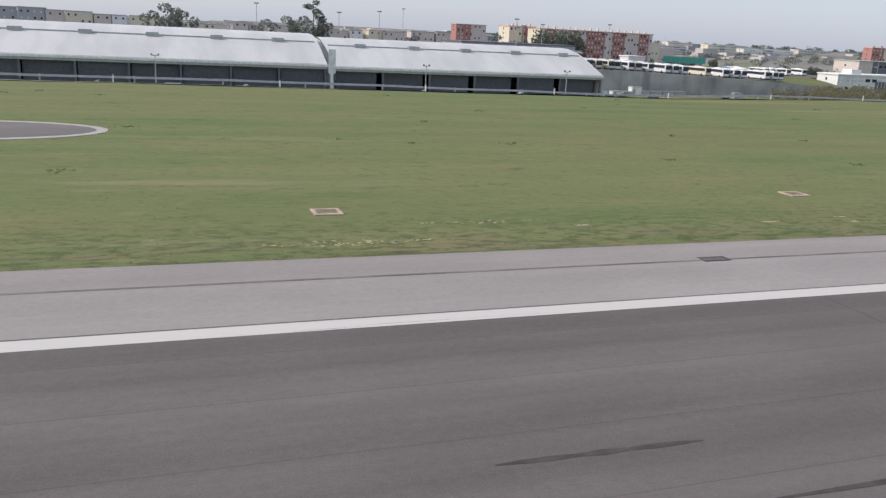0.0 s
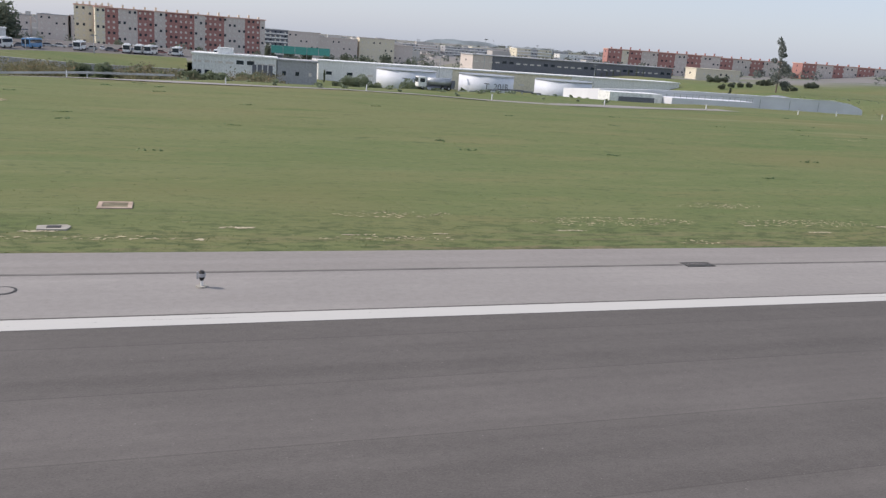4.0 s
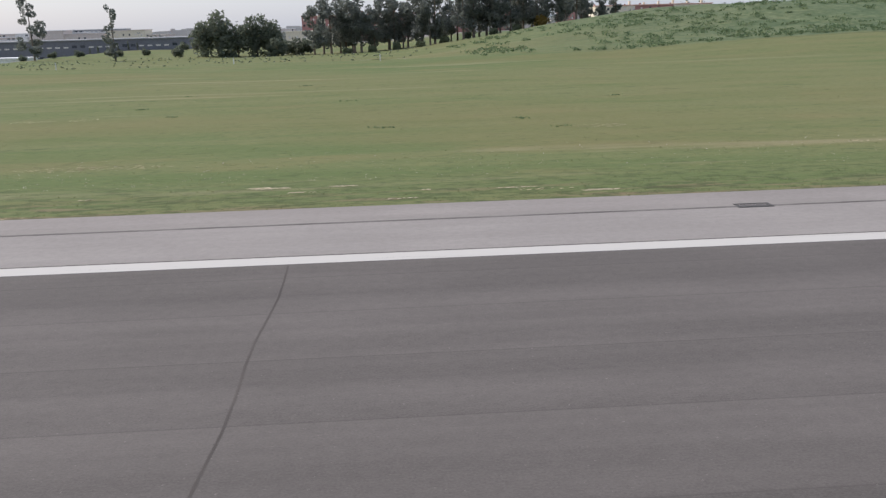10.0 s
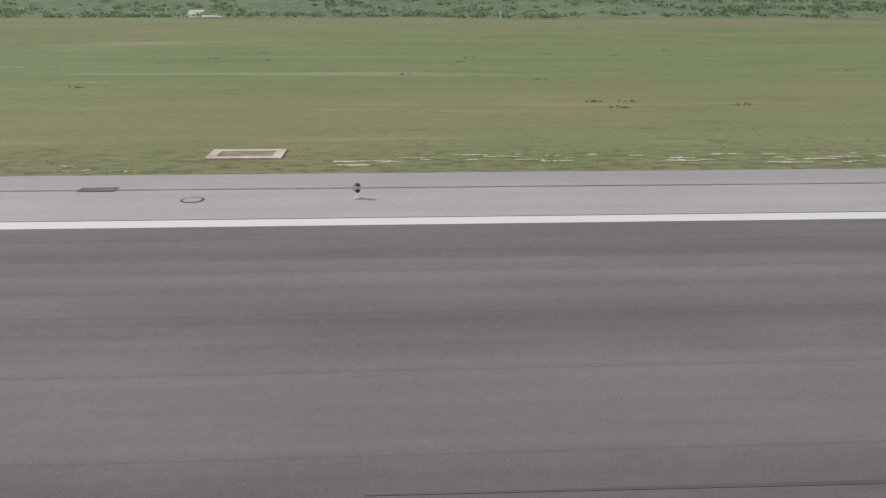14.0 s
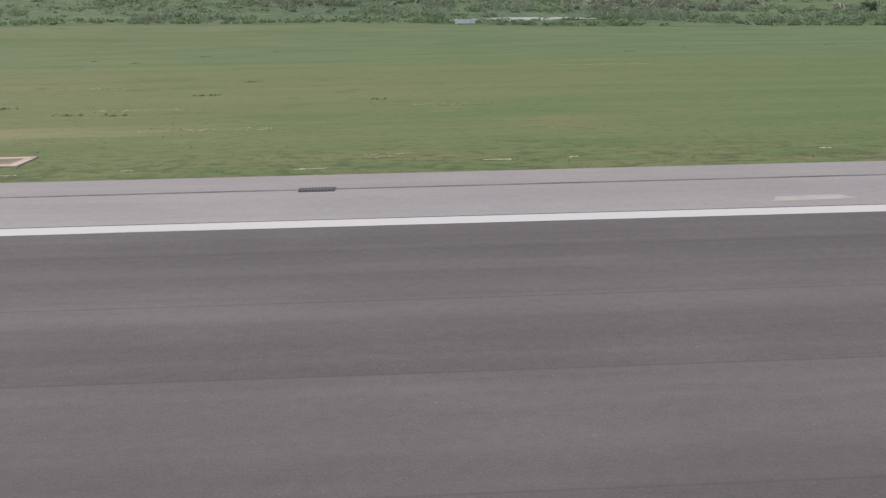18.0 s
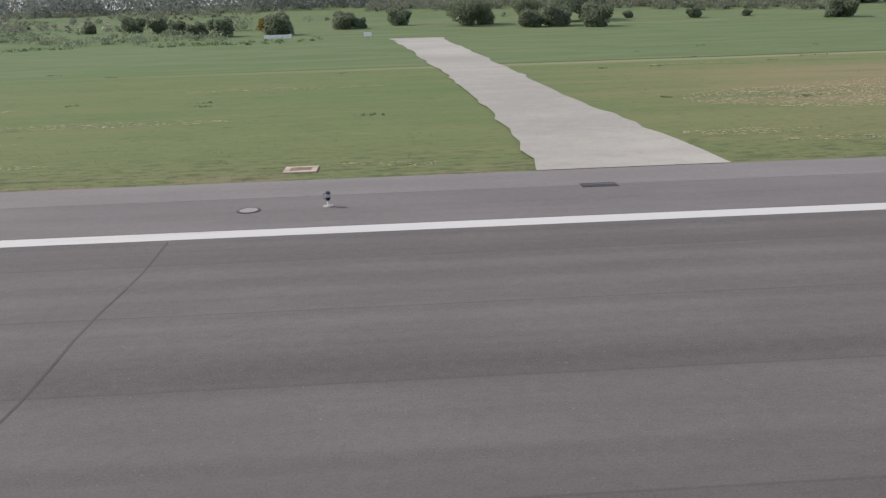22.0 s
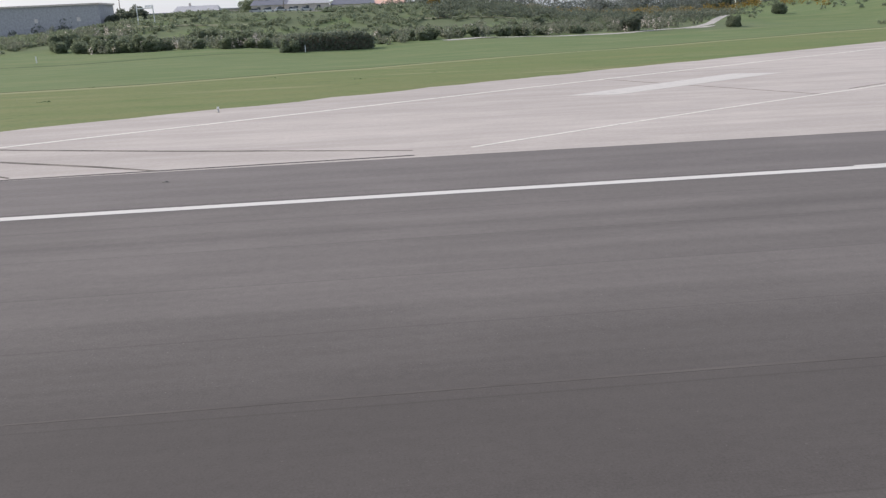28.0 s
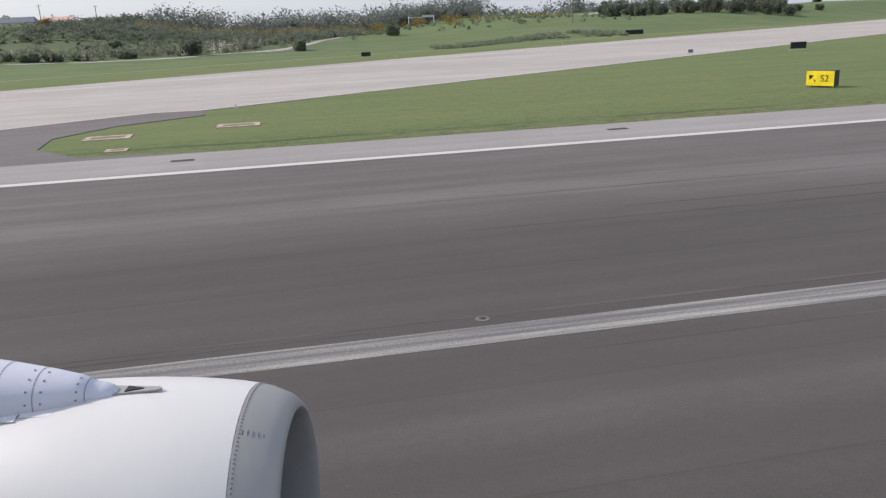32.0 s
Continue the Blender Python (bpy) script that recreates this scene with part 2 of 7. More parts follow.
    edge = q.math("MULTIPLY", q.math("MULTIPLY", q.span(line, 77.5, 78.0), q.span(line, 78.9, 78.3)), q.span(x, 1150, 1230))
    c = q.mix(q.math("MULTIPLY", edge, 0.75), c, (0.045, 0.060, 0.028))
    pale = q.math("MULTIPLY", q.math("MULTIPLY", q.span(line, 74.4, 76.2), q.span(line, 77.6, 77.2)), q.span(x, 1150, 1230))
    c = q.mix(q.math("MULTIPLY", pale, 0.6), c, (0.30, 0.29, 0.16))
    upper = q.math("SUBTRACT", q.math("ADD", y, q.math("MULTIPLY", q.noise(0.09, 4, (1, 0.2, 1)), 6.0)), q.math("MULTIPLY", q.math("SUBTRACT", x, 1315), 0.18))
    upper = q.math("MULTIPLY", q.math("MULTIPLY", q.span(upper, 155.6, 156.4), q.span(upper, 158.6, 157.4)), q.math("MULTIPLY", q.span(x, 1270, 1300), q.span(x, 1368, 1350)))
    c = q.mix(q.math("MULTIPLY", upper, 0.7), c, (0.055, 0.075, 0.034))
    # rank weeds on the mound, past a dark ditch
    rank = q.math("MULTIPLY", q.span(line, 133.0, 134.5), q.math("MULTIPLY", q.span(x, 610, 680), q.span(x, 1150, 1060)))
    weed = q.noise(1.5, 5, (0.7, 1, 1), 0.7)
    c = q.mix(q.math("MULTIPLY", rank, 0.72), c, q.mix(q.span(q.noise(0.25, 4), 0.35, 0.65), (0.088, 0.135, 0.072), (0.140, 0.178, 0.090)))
    c = q.mix(q.math("MULTIPLY", rank, q.span(weed, 0.36, 0.5, 0.8, 0.0)), c, (0.062, 0.105, 0.045))
    c = q.mix(q.math("MULTIPLY", rank, q.span(weed, 0.52, 0.66, 0.0, 0.75)), c, (0.185, 0.235, 0.120))
    ditch = q.math("MULTIPLY", q.math("MULTIPLY", q.span(line, 131.8, 132.4), q.span(line, 133.6, 132.9)), q.math("MULTIPLY", q.span(x, 640, 720), q.span(x, 1150, 1060)))
    c = q.mix(q.math("MULTIPLY", ditch, 0.7), c, (0.050, 0.072, 0.032))
    # dark lines painted for the shade in shallow furrows along the verge
    dip = q.math("ADD", y, q.math("MULTIPLY", q.noise(0.35, 4, (1, 0.2, 1)), 1.6))
    furrow_shade = q.math("MULTIPLY", q.math("MULTIPLY", q.span(dip, 31.2, 31.5), q.span(dip, 32.2, 31.8)), q.math("MULTIPLY", q.span(x, 1205, 1250), q.span(q.noise(0.3, 3, (0.3, 1, 1)), 0.4, 0.55)))
    c = q.mix(q.math("MULTIPLY", furrow_shade, 0.75), c, (0.06, 0.065, 0.035))
    # parched ground near the far end of the mown strip
    parched = q.math("MULTIPLY", q.math("MULTIPLY", q.span(x, 1195, 1225), q.span(x, 1330, 1290)), q.math("MULTIPLY", q.span(y, 31, 42), q.span(y, 72, 55)))
    parched = q.math("MULTIPLY", parched, q.span(q.noise(0.22, 5, (0.25, 1, 1)), 0.33, 0.62))
    c = q.mix(q.math("MULTIPLY", parched, 0.8), c, (0.27, 0.21, 0.115))
    # leaf litter under the scrub of the bank
    litter = q.math("MULTIPLY", q.math("MULTIPLY", q.span(x, 1275, 1310), q.span(x, 1500, 1470)), q.math("MULTIPLY", q.span(y, 196, 214), q.span(q.noise(0.2, 4), 0.3, 0.5)))
    c = q.mix(q.math("MULTIPLY", litter, 0.7), c, (0.118, 0.138, 0.080))
    # built-over land beyond the airfield
    town = q.math("MULTIPLY", q.span(y, 400, 470), q.span(q.noise(0.05, 4), 0.30, 0.55))
    c = q.mix(q.math("MULTIPLY", town, 0.9), c, (0.24, 0.23, 0.21))
    c = q.mix(1.0, c, (1.0, 0.975, 1.06), "MULTIPLY")
    q.bump(q.math("ADD", q.math("MULTIPLY", tuft, 0.7), q.math("MULTIPLY", mid, 0.5)), 0.45, 0.06)
    return q.done(c, 0.95, 0, 0.1)


def leaf_material(name, dark, light, warm=(0.2, 0.16, 0.05), share=0.12, glow=0.4):
    """Leaves that let part of the light through."""
    q = Nodes(name)
    info = q.n.new("ShaderNodeObjectInfo")
    isle = q.geo.outputs["Random Per Island"]
    c = q.mix(isle, dark, light)
    c = q.mix(q.span(isle, 1 - share, 1, 0, 0.6), c, warm)
    c = q.mix(q.math("MULTIPLY", info.outputs["Random"], 0.3), c, tuple(v * 0.85 for v in dark))
    mat = q.done(c, 0.75, 0, 0.2)
    if glow:
        thin = q.n.new("ShaderNodeBsdfTranslucent")
        q.put(thin.inputs[0], c)
        both = q.n.new("ShaderNodeMixShader")
        both.inputs[0].default_value = glow
        q.l.new(q.bsdf.outputs[0], both.inputs[1])
        q.l.new(thin.outputs[0], both.inputs[2])
        q.l.new(both.outputs[0], q.n["Material Output"].inputs["Surface"])
    return mat


MAT_GRASS = grass_material()
MAT_RUNWAY = asphalt("runway_asphalt", 0.096, 0.156, 0.45, (1, 0.903, 0.832), rubber=0.60)
MAT_SHOULDER = asphalt("pale_shoulder_asphalt", 0.275, 0.335, 0.35, (1, 0.925, 0.86))
MAT_SHOULDER_OUTER = asphalt("weathered_outer_asphalt", 0.258, 0.318, 0.35, (1, 0.915, 0.845))
MAT_SHOULDER_GREY = asphalt("grey_outer_asphalt", 0.17, 0.22, 0.35, (1, 0.91, 0.845))
MAT_SHOULDER_DARK = asphalt("dark_shoulder_asphalt", 0.13, 0.178, 0.35, (1, 0.905, 0.84))
MAT_CONCRETE_PALE = asphalt("pale_taxiway_concrete", 0.35, 0.46, 0.3, (1, 0.905, 0.815), along=0.05)
MAT_TRACK = asphalt("track_concrete", 0.31, 0.41, 0.1, (1, 0.94, 0.80), along=0.8)
MAT_TERRACE = plain("dry_terrace_grass", (0.20, 0.205, 0.125), 0.9, vary=0.4, scale=0.4)
MAT_PATH = asphalt("pale_path", 0.34, 0.45, 0.1, (1, 0.95, 0.86), along=0.8)
MAT_STREAK = plain("thin_rubber_streak", (0.088, 0.078, 0.070), 0.9, vary=0.2, scale=0.6)
MAT_MARK = plain("rubber_on_concrete", (0.13, 0.115, 0.095), 0.9, vary=0.35, scale=0.8)
MAT_SEAL = plain("bitumen_seal", (0.070, 0.062, 0.056), 0.8, vary=0.25)
MAT_JOINT = plain("filled_joint", (0.155, 0.143, 0.13), 0.85, vary=0.35, scale=0.7)
MAT_IRON = plain("cast_iron", (0.07, 0.065, 0.06), 0.6, 0.5)
MAT_PIT = plain("weathered_concrete", (0.38, 0.35, 0.30), 0.9, scale=2)
MAT_PINK = plain("pink_concrete", (0.45, 0.34, 0.265), 0.9, vary=0.2, scale=2)
MAT_BRICKRIM = plain("orange_brick_rim", (0.50, 0.27, 0.17), 0.9, vary=0.2, scale=2)
MAT_DARKHOLE = plain("earthy_cover", (0.19, 0.165, 0.105), 0.9, vary=0.3)
MAT_WHITE = plain("white_paint", (0.78, 0.78, 0.76), 0.55, grime=0.15)
MAT_CREAM = plain("cream_render", (0.70, 0.64, 0.50), 0.85, grime=0.1)
MAT_BEIGE = plain("beige_render", (0.62, 0.55, 0.50), 0.85, grime=0.12)
MAT_RED = plain("brick_red_render", (0.40, 0.205, 0.18), 0.85, grime=0.1)
MAT_ROSE = plain("rose_roof_tiles", (0.66, 0.42, 0.34), 0.85)
MAT_GREY = plain("grey_render", (0.40, 0.40, 0.41), 0.85, grime=0.15)
MAT_DARKGREY = plain("dark_cladding", (0.16, 0.165, 0.19), 0.6)
MAT_DOME = plain("grey_membrane", (0.27, 0.28, 0.31), 0.7, vary=0.08, scale=0.5)
# door colour with the shade under the hangar eaves put in
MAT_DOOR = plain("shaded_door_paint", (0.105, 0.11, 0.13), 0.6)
MAT_METAL = plain("galvanised_steel", (0.45, 0.46, 0.47), 0.45, 0.7)
MAT_BLACK = plain("black_plastic", (0.02, 0.02, 0.022), 0.5)
MAT_RUBBERTYRE = plain("tyre_rubber", (0.02, 0.02, 0.02), 0.8)
MAT_GLASS = plain("dark_window_glass", (0.035, 0.045, 0.06), 0.12, 0, 0.3, spec=0.6)
MAT_SIGNRED = plain("red_sign_face", (0.62, 0.06, 0.035), 0.45)
MAT_SIGNYELLOW = plain("yellow_sign_face", (0.85, 0.66, 0.02), 0.45)
MAT_RETAIN = plain("stained_retaining_wall", (0.42, 0.405, 0.38), 0.9, vary=0.2, scale=0.25, grime=0.45)
MAT_TANK = plain("pale_tank_paint", (0.68, 0.70, 0.75), 0.5, vary=0.05, grime=0.03)
MAT_BLUE = plain("blue_paint", (0.12, 0.28, 0.50), 0.5)
MAT_GREEN = plain("green_net", (0.10, 0.36, 0.30), 0.8)
MAT_SHUTTER = plain("pale_window_shutter", (0.66, 0.62, 0.57), 0.7)
MAT_STORE = plain("smooth_white_cladding", (0.70, 0.70, 0.73), 0.6, vary=0.05, scale=0.3)
MAT_BARK = plain("bark", (0.17, 0.14, 0.11), 0.9, scale=4)
# leaf colours lifted above the real ones to carry distance haze
MAT_LEAF_EUC = leaf_material("eucalyptus_leaves", (0.16, 0.18, 0.165), (0.265, 0.285, 0.245), (0.25, 0.22, 0.15), 0.1, 0.55)
MAT_LEAF_OLIVE = leaf_material("olive_bush_leaves", (0.17, 0.21, 0.135), (0.31, 0.345, 0.23), (0.26, 0.24, 0.12), 0.1, 0.55)
# lightened likewise, with the haze over far trees put into the colour
MAT_LEAF_DARK = leaf_material("dark_pine_leaves", (0.13, 0.155, 0.12), (0.22, 0.245, 0.175), (0.24, 0.21, 0.11), 0.1, 0.55)
MAT_LEAF_SHRUB = leaf_material("shrub_leaves", (0.165, 0.185, 0.135), (0.30, 0.31, 0.225), (0.40, 0.34, 0.25), 0.16, 0.5)
MAT_LEAF_GOLD = leaf_material("golden_bush_leaves", (0.23, 0.165, 0.05), (0.38, 0.27, 0.08))
MAT_LEAF_BANK = leaf_material("olive_brown_scrub_leaves", (0.17, 0.165, 0.10), (0.29, 0.265, 0.17), (0.36, 0.24, 0.14), 0.15, 0.5)
MAT_LEAF_WEED = leaf_material("rank_weed_leaves", (0.11, 0.165, 0.085), (0.22, 0.285, 0.15), (0.34, 0.36, 0.19), 0.15, 0.6)
MAT_REED = leaf_material("pale_reed_plumes", (0.48, 0.42, 0.36), (0.70, 0.64, 0.57))
MAT_BLADE = leaf_material("grass_blades", (0.17, 0.20, 0.09), (0.26, 0.28, 0.14), (0.32, 0.29, 0.16), 0.18, 0.6)
# blue-grey of distance haze put into the hill's own colour
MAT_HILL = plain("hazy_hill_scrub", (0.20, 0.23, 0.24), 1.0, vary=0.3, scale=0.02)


def roof_metal():
    q = Nodes("ribbed_white_roof")
    w = q.n.new("ShaderNodeTexWave")
    w.inputs["Scale"].default_value = 0.9
    q.l.new(q.where((1, 1, 1), True), w.inputs["Vector"])
    a = q.noise(0.35, 4, (1, 0.3, 0.3), local=True)
    c = q.mix(q.span(a, 0.3, 0.7), (0.56, 0.555, 0.53), (0.66, 0.65, 0.615))
    c = q.mix(q.span(w.outputs["Fac"], 0.85, 1.0, 0, 0.14), c, (0.40, 0.40, 0.41))
    q.bump(w.outputs["Fac"], 0.12, 0.03)
    return q.done(c, 0.5, 0.1, 0.4)


def worn_paint(name, color, wear=0.35, streak=(0.02, 1, 1), under=(0.13, 0.125, 0.12)):
    """Road paint worn through along the runway."""
    q = Nodes(name)
    s = q.noise(7, 4, streak, 0.7)
    g = q.noise(30, 3, (1, 1, 1), 0.7)
    f = q.math("ADD", q.math("MULTIPLY", s, 0.75), q.math("MULTIPLY", g, 0.25))
    c = q.mix(q.span(f, 0.62 - wear * 0.4, 0.70 - wear * 0.1), color, under)
    return q.done(c, 0.7, 0, 0.25)


MAT_ROOF = roof_metal()
MAT_EDGEPAINT = worn_paint("runway_edge_paint", (0.54, 0.52, 0.48), 0.10)
MAT_TOUCHDOWN = worn_paint("rubbed_touchdown_paint", (0.60, 0.58, 0.53), 0.45)
MAT_CENTREPAINT = worn_paint("worn_centre_paint", (0.47, 0.45, 0.40), 0.95)
MAT_TAXIPAINT = worn_paint("taxiway_paint", (0.64, 0.61, 0.54), 0.35, (0.3, 1, 1), (0.42, 0.40, 0.37))
MAT_FADEDBAR = worn_paint("faded_bar_paint", (0.53, 0.50, 0.45), 0.5, (0.3, 1, 1), (0.42, 0.40, 0.37))
MAT_SAND = plain("pale_sandy_earth", (0.50, 0.43, 0.30), 0.95, vary=0.25, scale=1.5)
MAT_STRAW = plain("dry_straw", (0.38, 0.33, 0.20), 0.95, vary=0.3, scale=1.5)


# ---- mesh helpers ----
def mesh_of(name, verts, faces, smooth=False):
    me = bpy.data.meshes.new(name)
    me.from_pydata([tuple(map(float, v)) for v in verts], [], [tuple(map(int, f)) for f in faces])
    if smooth:
        me.shade_smooth()
    me.update()
    return me


def holder(name, place=(0, 0, 0), turn=0.0):
    ob = new(name)
    ob.matrix_basis = pose(*place, 0, 0, turn)
    return ob


def piece(name, me, mat, parent=None, label="", place=(0, 0, 0), turn=0.0):
    """Links a mesh as one object, under a thing or a part."""
    if mat and not me.materials:
        me.materials.append(mat)
    ob = new(name, me)
    ob.parent = parent
    ob.matrix_basis = pose(*place, 0, 0, turn)
    return tagged(ob, label)


def part(name, bm, mat, parent=None, label="", smooth=False, place=(0, 0, 0), turn=0.0):
    me = bpy.data.meshes.new(name)
    bm.to_mesh(me)
    bm.free()
    if smooth:
        me.shade_smooth()
    return piece(name, me, mat, parent, label, place, turn)


def slab(x0, x1, y0, y1, z0, z1, bevel=0.0, bm=None):
    bm = bm or bmesh.new()
    got = bmesh.ops.create_cube(bm, size=1, matrix=Matrix.Translation(((x0 + x1) / 2, (y0 + y1) / 2, (z0 + z1) / 2)) @ Matrix.Diagonal((x1 - x0, y1 - y0, z1 - z0, 1)))
    if bevel:
        bmesh.ops.bevel(bm, geom=list({e for v in got["verts"] for e in v.link_edges}), offset=bevel, segments=1, affect="EDGES")
    return bm


def rod(r0, r1, z0, z1, x=0, y=0, n=12, bm=None):
    bm = bm or bmesh.new()
    bmesh.ops.create_cone(bm, cap_ends=True, segments=n, radius1=r0, radius2=r1, depth=z1 - z0, matrix=Matrix.Translation((x, y, (z0 + z1) / 2)))
    return bm


def outline(points, z0, z1, bm=None):
    """A flat plate with the given outline."""
    bm = bm or bmesh.new()
    top = [bm.verts.new((*p, z1)) for p in points]
    low = [bm.verts.new((*p, z0)) for p in points]
    n = len(points)
    f = [bm.faces.new(top), bm.faces.new(low[::-1])]
    f += [bm.faces.new((low[i], low[(i + 1) % n], top[(i + 1) % n], top[i])) for i in range(n)]
    bmesh.ops.recalc_face_normals(bm, faces=f)
    return bm


def ribbon(points, width, z0, z1, bm=None):
    """A strip of the given width along a line of points."""
    pts = [Vector(p) for p in points]
    left, right = [], []
    for i, p in enumerate(pts):
        d = (pts[min(i + 1, len(pts) - 1)] - pts[max(i - 1, 0)]).normalized()
        w = width[i] if isinstance(width, (list, tuple)) else width
        s = Vector((-d.y, d.x)) * w / 2
        left.append(p + s)
        right.append(p - s)
    bm = bm or bmesh.new()
    for i in range(len(pts) - 1):
        q = [left[i], right[i], right[i + 1], left[i + 1]]
        outline([(v.x, v.y) for v in q], z0, z1, bm)
    return bm


def wobble(a, b, amount, step, seed, k=0):
    """Points from a to b with an uneven edge."""
    rng = random.Random(seed)
    a, b = Vector(a), Vector(b)
    n = max(1, int((b - a).length / step))
    side = Vector((-(b - a).y, (b - a).x)).normalized()
    return [a.lerp(b, i / n) + side * rng.uniform(-amount, amount) * (0 < i < n) for i in range(n)]


def lettering(name, text, size, mat, parent, place, rx=90, rz=0, depth=0.01, align="CENTER"):
    cu = bpy.data.curves.new(name, "FONT")
    cu.body, cu.size, cu.extrude, cu.align_x, cu.align_y = text, size, depth, align, "CENTER"
    tmp = bpy.data.objects.new(name, cu)
    me = bpy.data.meshes.new_from_object(tmp)
    bpy.data.objects.remove(tmp)
    me.materials.clear()
    me.materials.append(mat)
    ob = new(name, me)
    ob.parent = parent
    ob.matrix_basis = pose(*place, rx, 0, rz)
    return ob


def sm(v, a, b):
    t = min(1.0, max(0.0, (v - a) / (b - a)))
    return t * t * (3 - 2 * t)


def rise(x, y):
    """The height of the land."""
    if y < 84:
        return -0.05
    west = 1 - sm(x, 428, 480)
    mid = sm(x, 428, 480) * (1 - sm(x, 590, 660))
    mound = sm(x, 608, 706) * (1 - sm(x, 960, 1120))
    east = sm(x, 1000, 1120)
    shelf = sm(x, 205, 250) * (1 - sm(x, 330, 400))
    brow = 97 + 31 * shelf
    z = west * (-0.9 * shelf * sm(y, 90, 130) - (9.8 - 4.2 * sm(x, 285, 335)) * sm(y, brow, brow + 64) - (0.6 + 4.2 * sm(x, 285, 335)) * sm(y, 228, 280) - 1.4 * sm(x, 280, 310) * sm(y, 240, 300))
    z += mid * (-2.4 * sm(y, 120, 205) - 1.5 * sm(y, 215, 290))
    z += mound * (2.5 * sm(y, 92, 136) + 5.8 * sm(y, 142, 215) - 8.0 * sm(y, 240, 330) * (1 - sm(x, 700, 820)))
    bank = sm(x, 1270, 1330) * (1 - sm(x, 1500, 1600))
    z += east * (1.0 * sm(y, 140, 185) + 3.5 * sm(y, 185, 260) + 2.0 * sm(y, 260, 320)) * (1 - 0.7 * bank)
    z += bank * (0.8 * sm(y, 150, 175) + 1.2 * sm(y, 175, 215) + 6.3 * sm(y, 215, 264) * (1 - 0.42 * sm(x, 1425, 1475)))
    z -= 0.65 * sm(x, 1345, 1380) * (1 - sm(x, 1505, 1560)) * sm(y, 150, 172)
    z -= sm(x, 1405, 1450) * (1 - sm(x, 1505, 1560)) * (1.95 * sm(y, 150, 200) + 2.0 * sm(y, 228, 262))
    z -= 4.0 * sm(y, 335, 420) * sm(x, 1200, 1300)
    z -= 3.0 * sm(y, 420, 700)
    far = 54 + 0.605 * (x - 1360)
    open_land = sm(y, far + 4, far + 45) if x > 1330 else 1.0
    bumps = noise.noise(Vector((x * 0.03, y * 0.03, 3.1))) * 0.5 + noise.noise(Vector((x * 0.11, y * 0.11, 7.7))) * 0.18
    return -0.05 + (z + bumps * sm(y, 84, 110) * (1 + 1.2 * mound * sm(y, 136, 160))) * open_land


# ---- ground ----
def build_ground():
    xs = list(np.arange(-500, 1900, 8.0))
    xs = [-9000, -5000, -2500, -1200, -800] + xs + [2000, 2150, 2400, 3000, 4500, 9000]
    ys = [-9000, -3000, -1000, -300, -100, -40, 0, 22, 28, 40, 60, 76, 84] + list(np.arange(88, 360, 5.0)) + [370, 390, 420, 460, 520, 600, 720, 900, 1200, 1700, 2600, 4500, 9000]
    verts = [(x, y, rise(x, y)) for y in ys for x in xs]
    n = len(xs)
    faces = [(j * n + i, j * n + i + 1, (j + 1) * n + i + 1, (j + 1) * n + i) for j in range(len(ys) - 1) for i in range(n - 1)]
    return tagged(piece("ground", mesh_of("ground", verts, faces, True), MAT_GRASS), "mown green airfield grass with dry patches, rising to scrubby banks", "ground", kind="structure")


build_ground()
XA, XB = -420.0, 2300.0

runway = tagged(part("runway", slab(XA, XB, -70, 22.5, -0.3, 0.0), MAT_RUNWAY), "dark grey grooved asphalt runway with tyre marks", "runway", kind="structure")
part("edge_line", slab(XA, 1346, 21.74, 22.40, -0.004, 0.006), MAT_EDGEPAINT, runway, "white painted runway edge line")
part("edge_line", slab(1346.02, 1397.7, 21.74, 22.24, -0.004, 0.006), MAT_EDGEPAINT, runway, "narrower worn stretch of the white edge line")
part("edge_line", slab(1397.72, XB, 21.74, 22.40, -0.004, 0.006), MAT_EDGEPAINT, runway, "white painted runway edge line")
part("paint_patch", outline([(1412.6, 21.78), (1413.2, 21.55), (1413.9, 21.5), (1414.2, 21.66), (1414.6, 21.8), (1414.5, 22.36), (1414.1, 22.55), (1413.5, 22.6), (1413.0, 22.45)], -0.004, 0.011), MAT_TAXIPAINT, runway, "white worn paint patch round a light")
for i in range(-6, 38):
    x0 = 1449.95 + (i - 26) * 50.0
    if x0 + 30 > 1440:
        part("centre_line_dash", slab(x0, x0 + 36, -0.55, 0.33, -0.004, 0.006), MAT_CENTREPAINT, runway, "worn white centre line dash")
for x0, y0, y1 in ((139.0, 14.78, 15.12), (139.0, 13.35, 14.45), (139.0, 10.7, 12.5)):
    part("touchdown_zone_bar", slab(x0, x0 + 24.0, y0, y1, -0.004, 0.006), MAT_TOUCHDOWN, runway, "white touchdown zone bar crossed by tyre marks")

shoulder = tagged(part("runway_shoulder", slab(XA, 1146, 22.5, 28.07, -0.3, -0.004), MAT_SHOULDER), "pale grey asphalt runway shoulder", "shoulder", kind="structure")
shoulder_b = tagged(part("runway_shoulder", slab(1146, 1335, 22.5, 28.4, -0.3, -0.004), MAT_SHOULDER_DARK), "newer dark grey asphalt runway shoulder", "shoulder", kind="structure")
shoulder_c = tagged(part("runway_shoulder", slab(1335, 1430.5, 22.5, 29.35, -0.3, -0.004), MAT_SHOULDER_DARK), "dark grey asphalt shoulder beside the exit", "shoulder", kind="structure")
shoulder_d = tagged(part("runway_shoulder", slab(1430.5, XB, 22.5, 27.9, -0.3, -0.004), MAT_SHOULDER), "pale grey concrete shoulder past the exit", "shoulder", kind="structure")
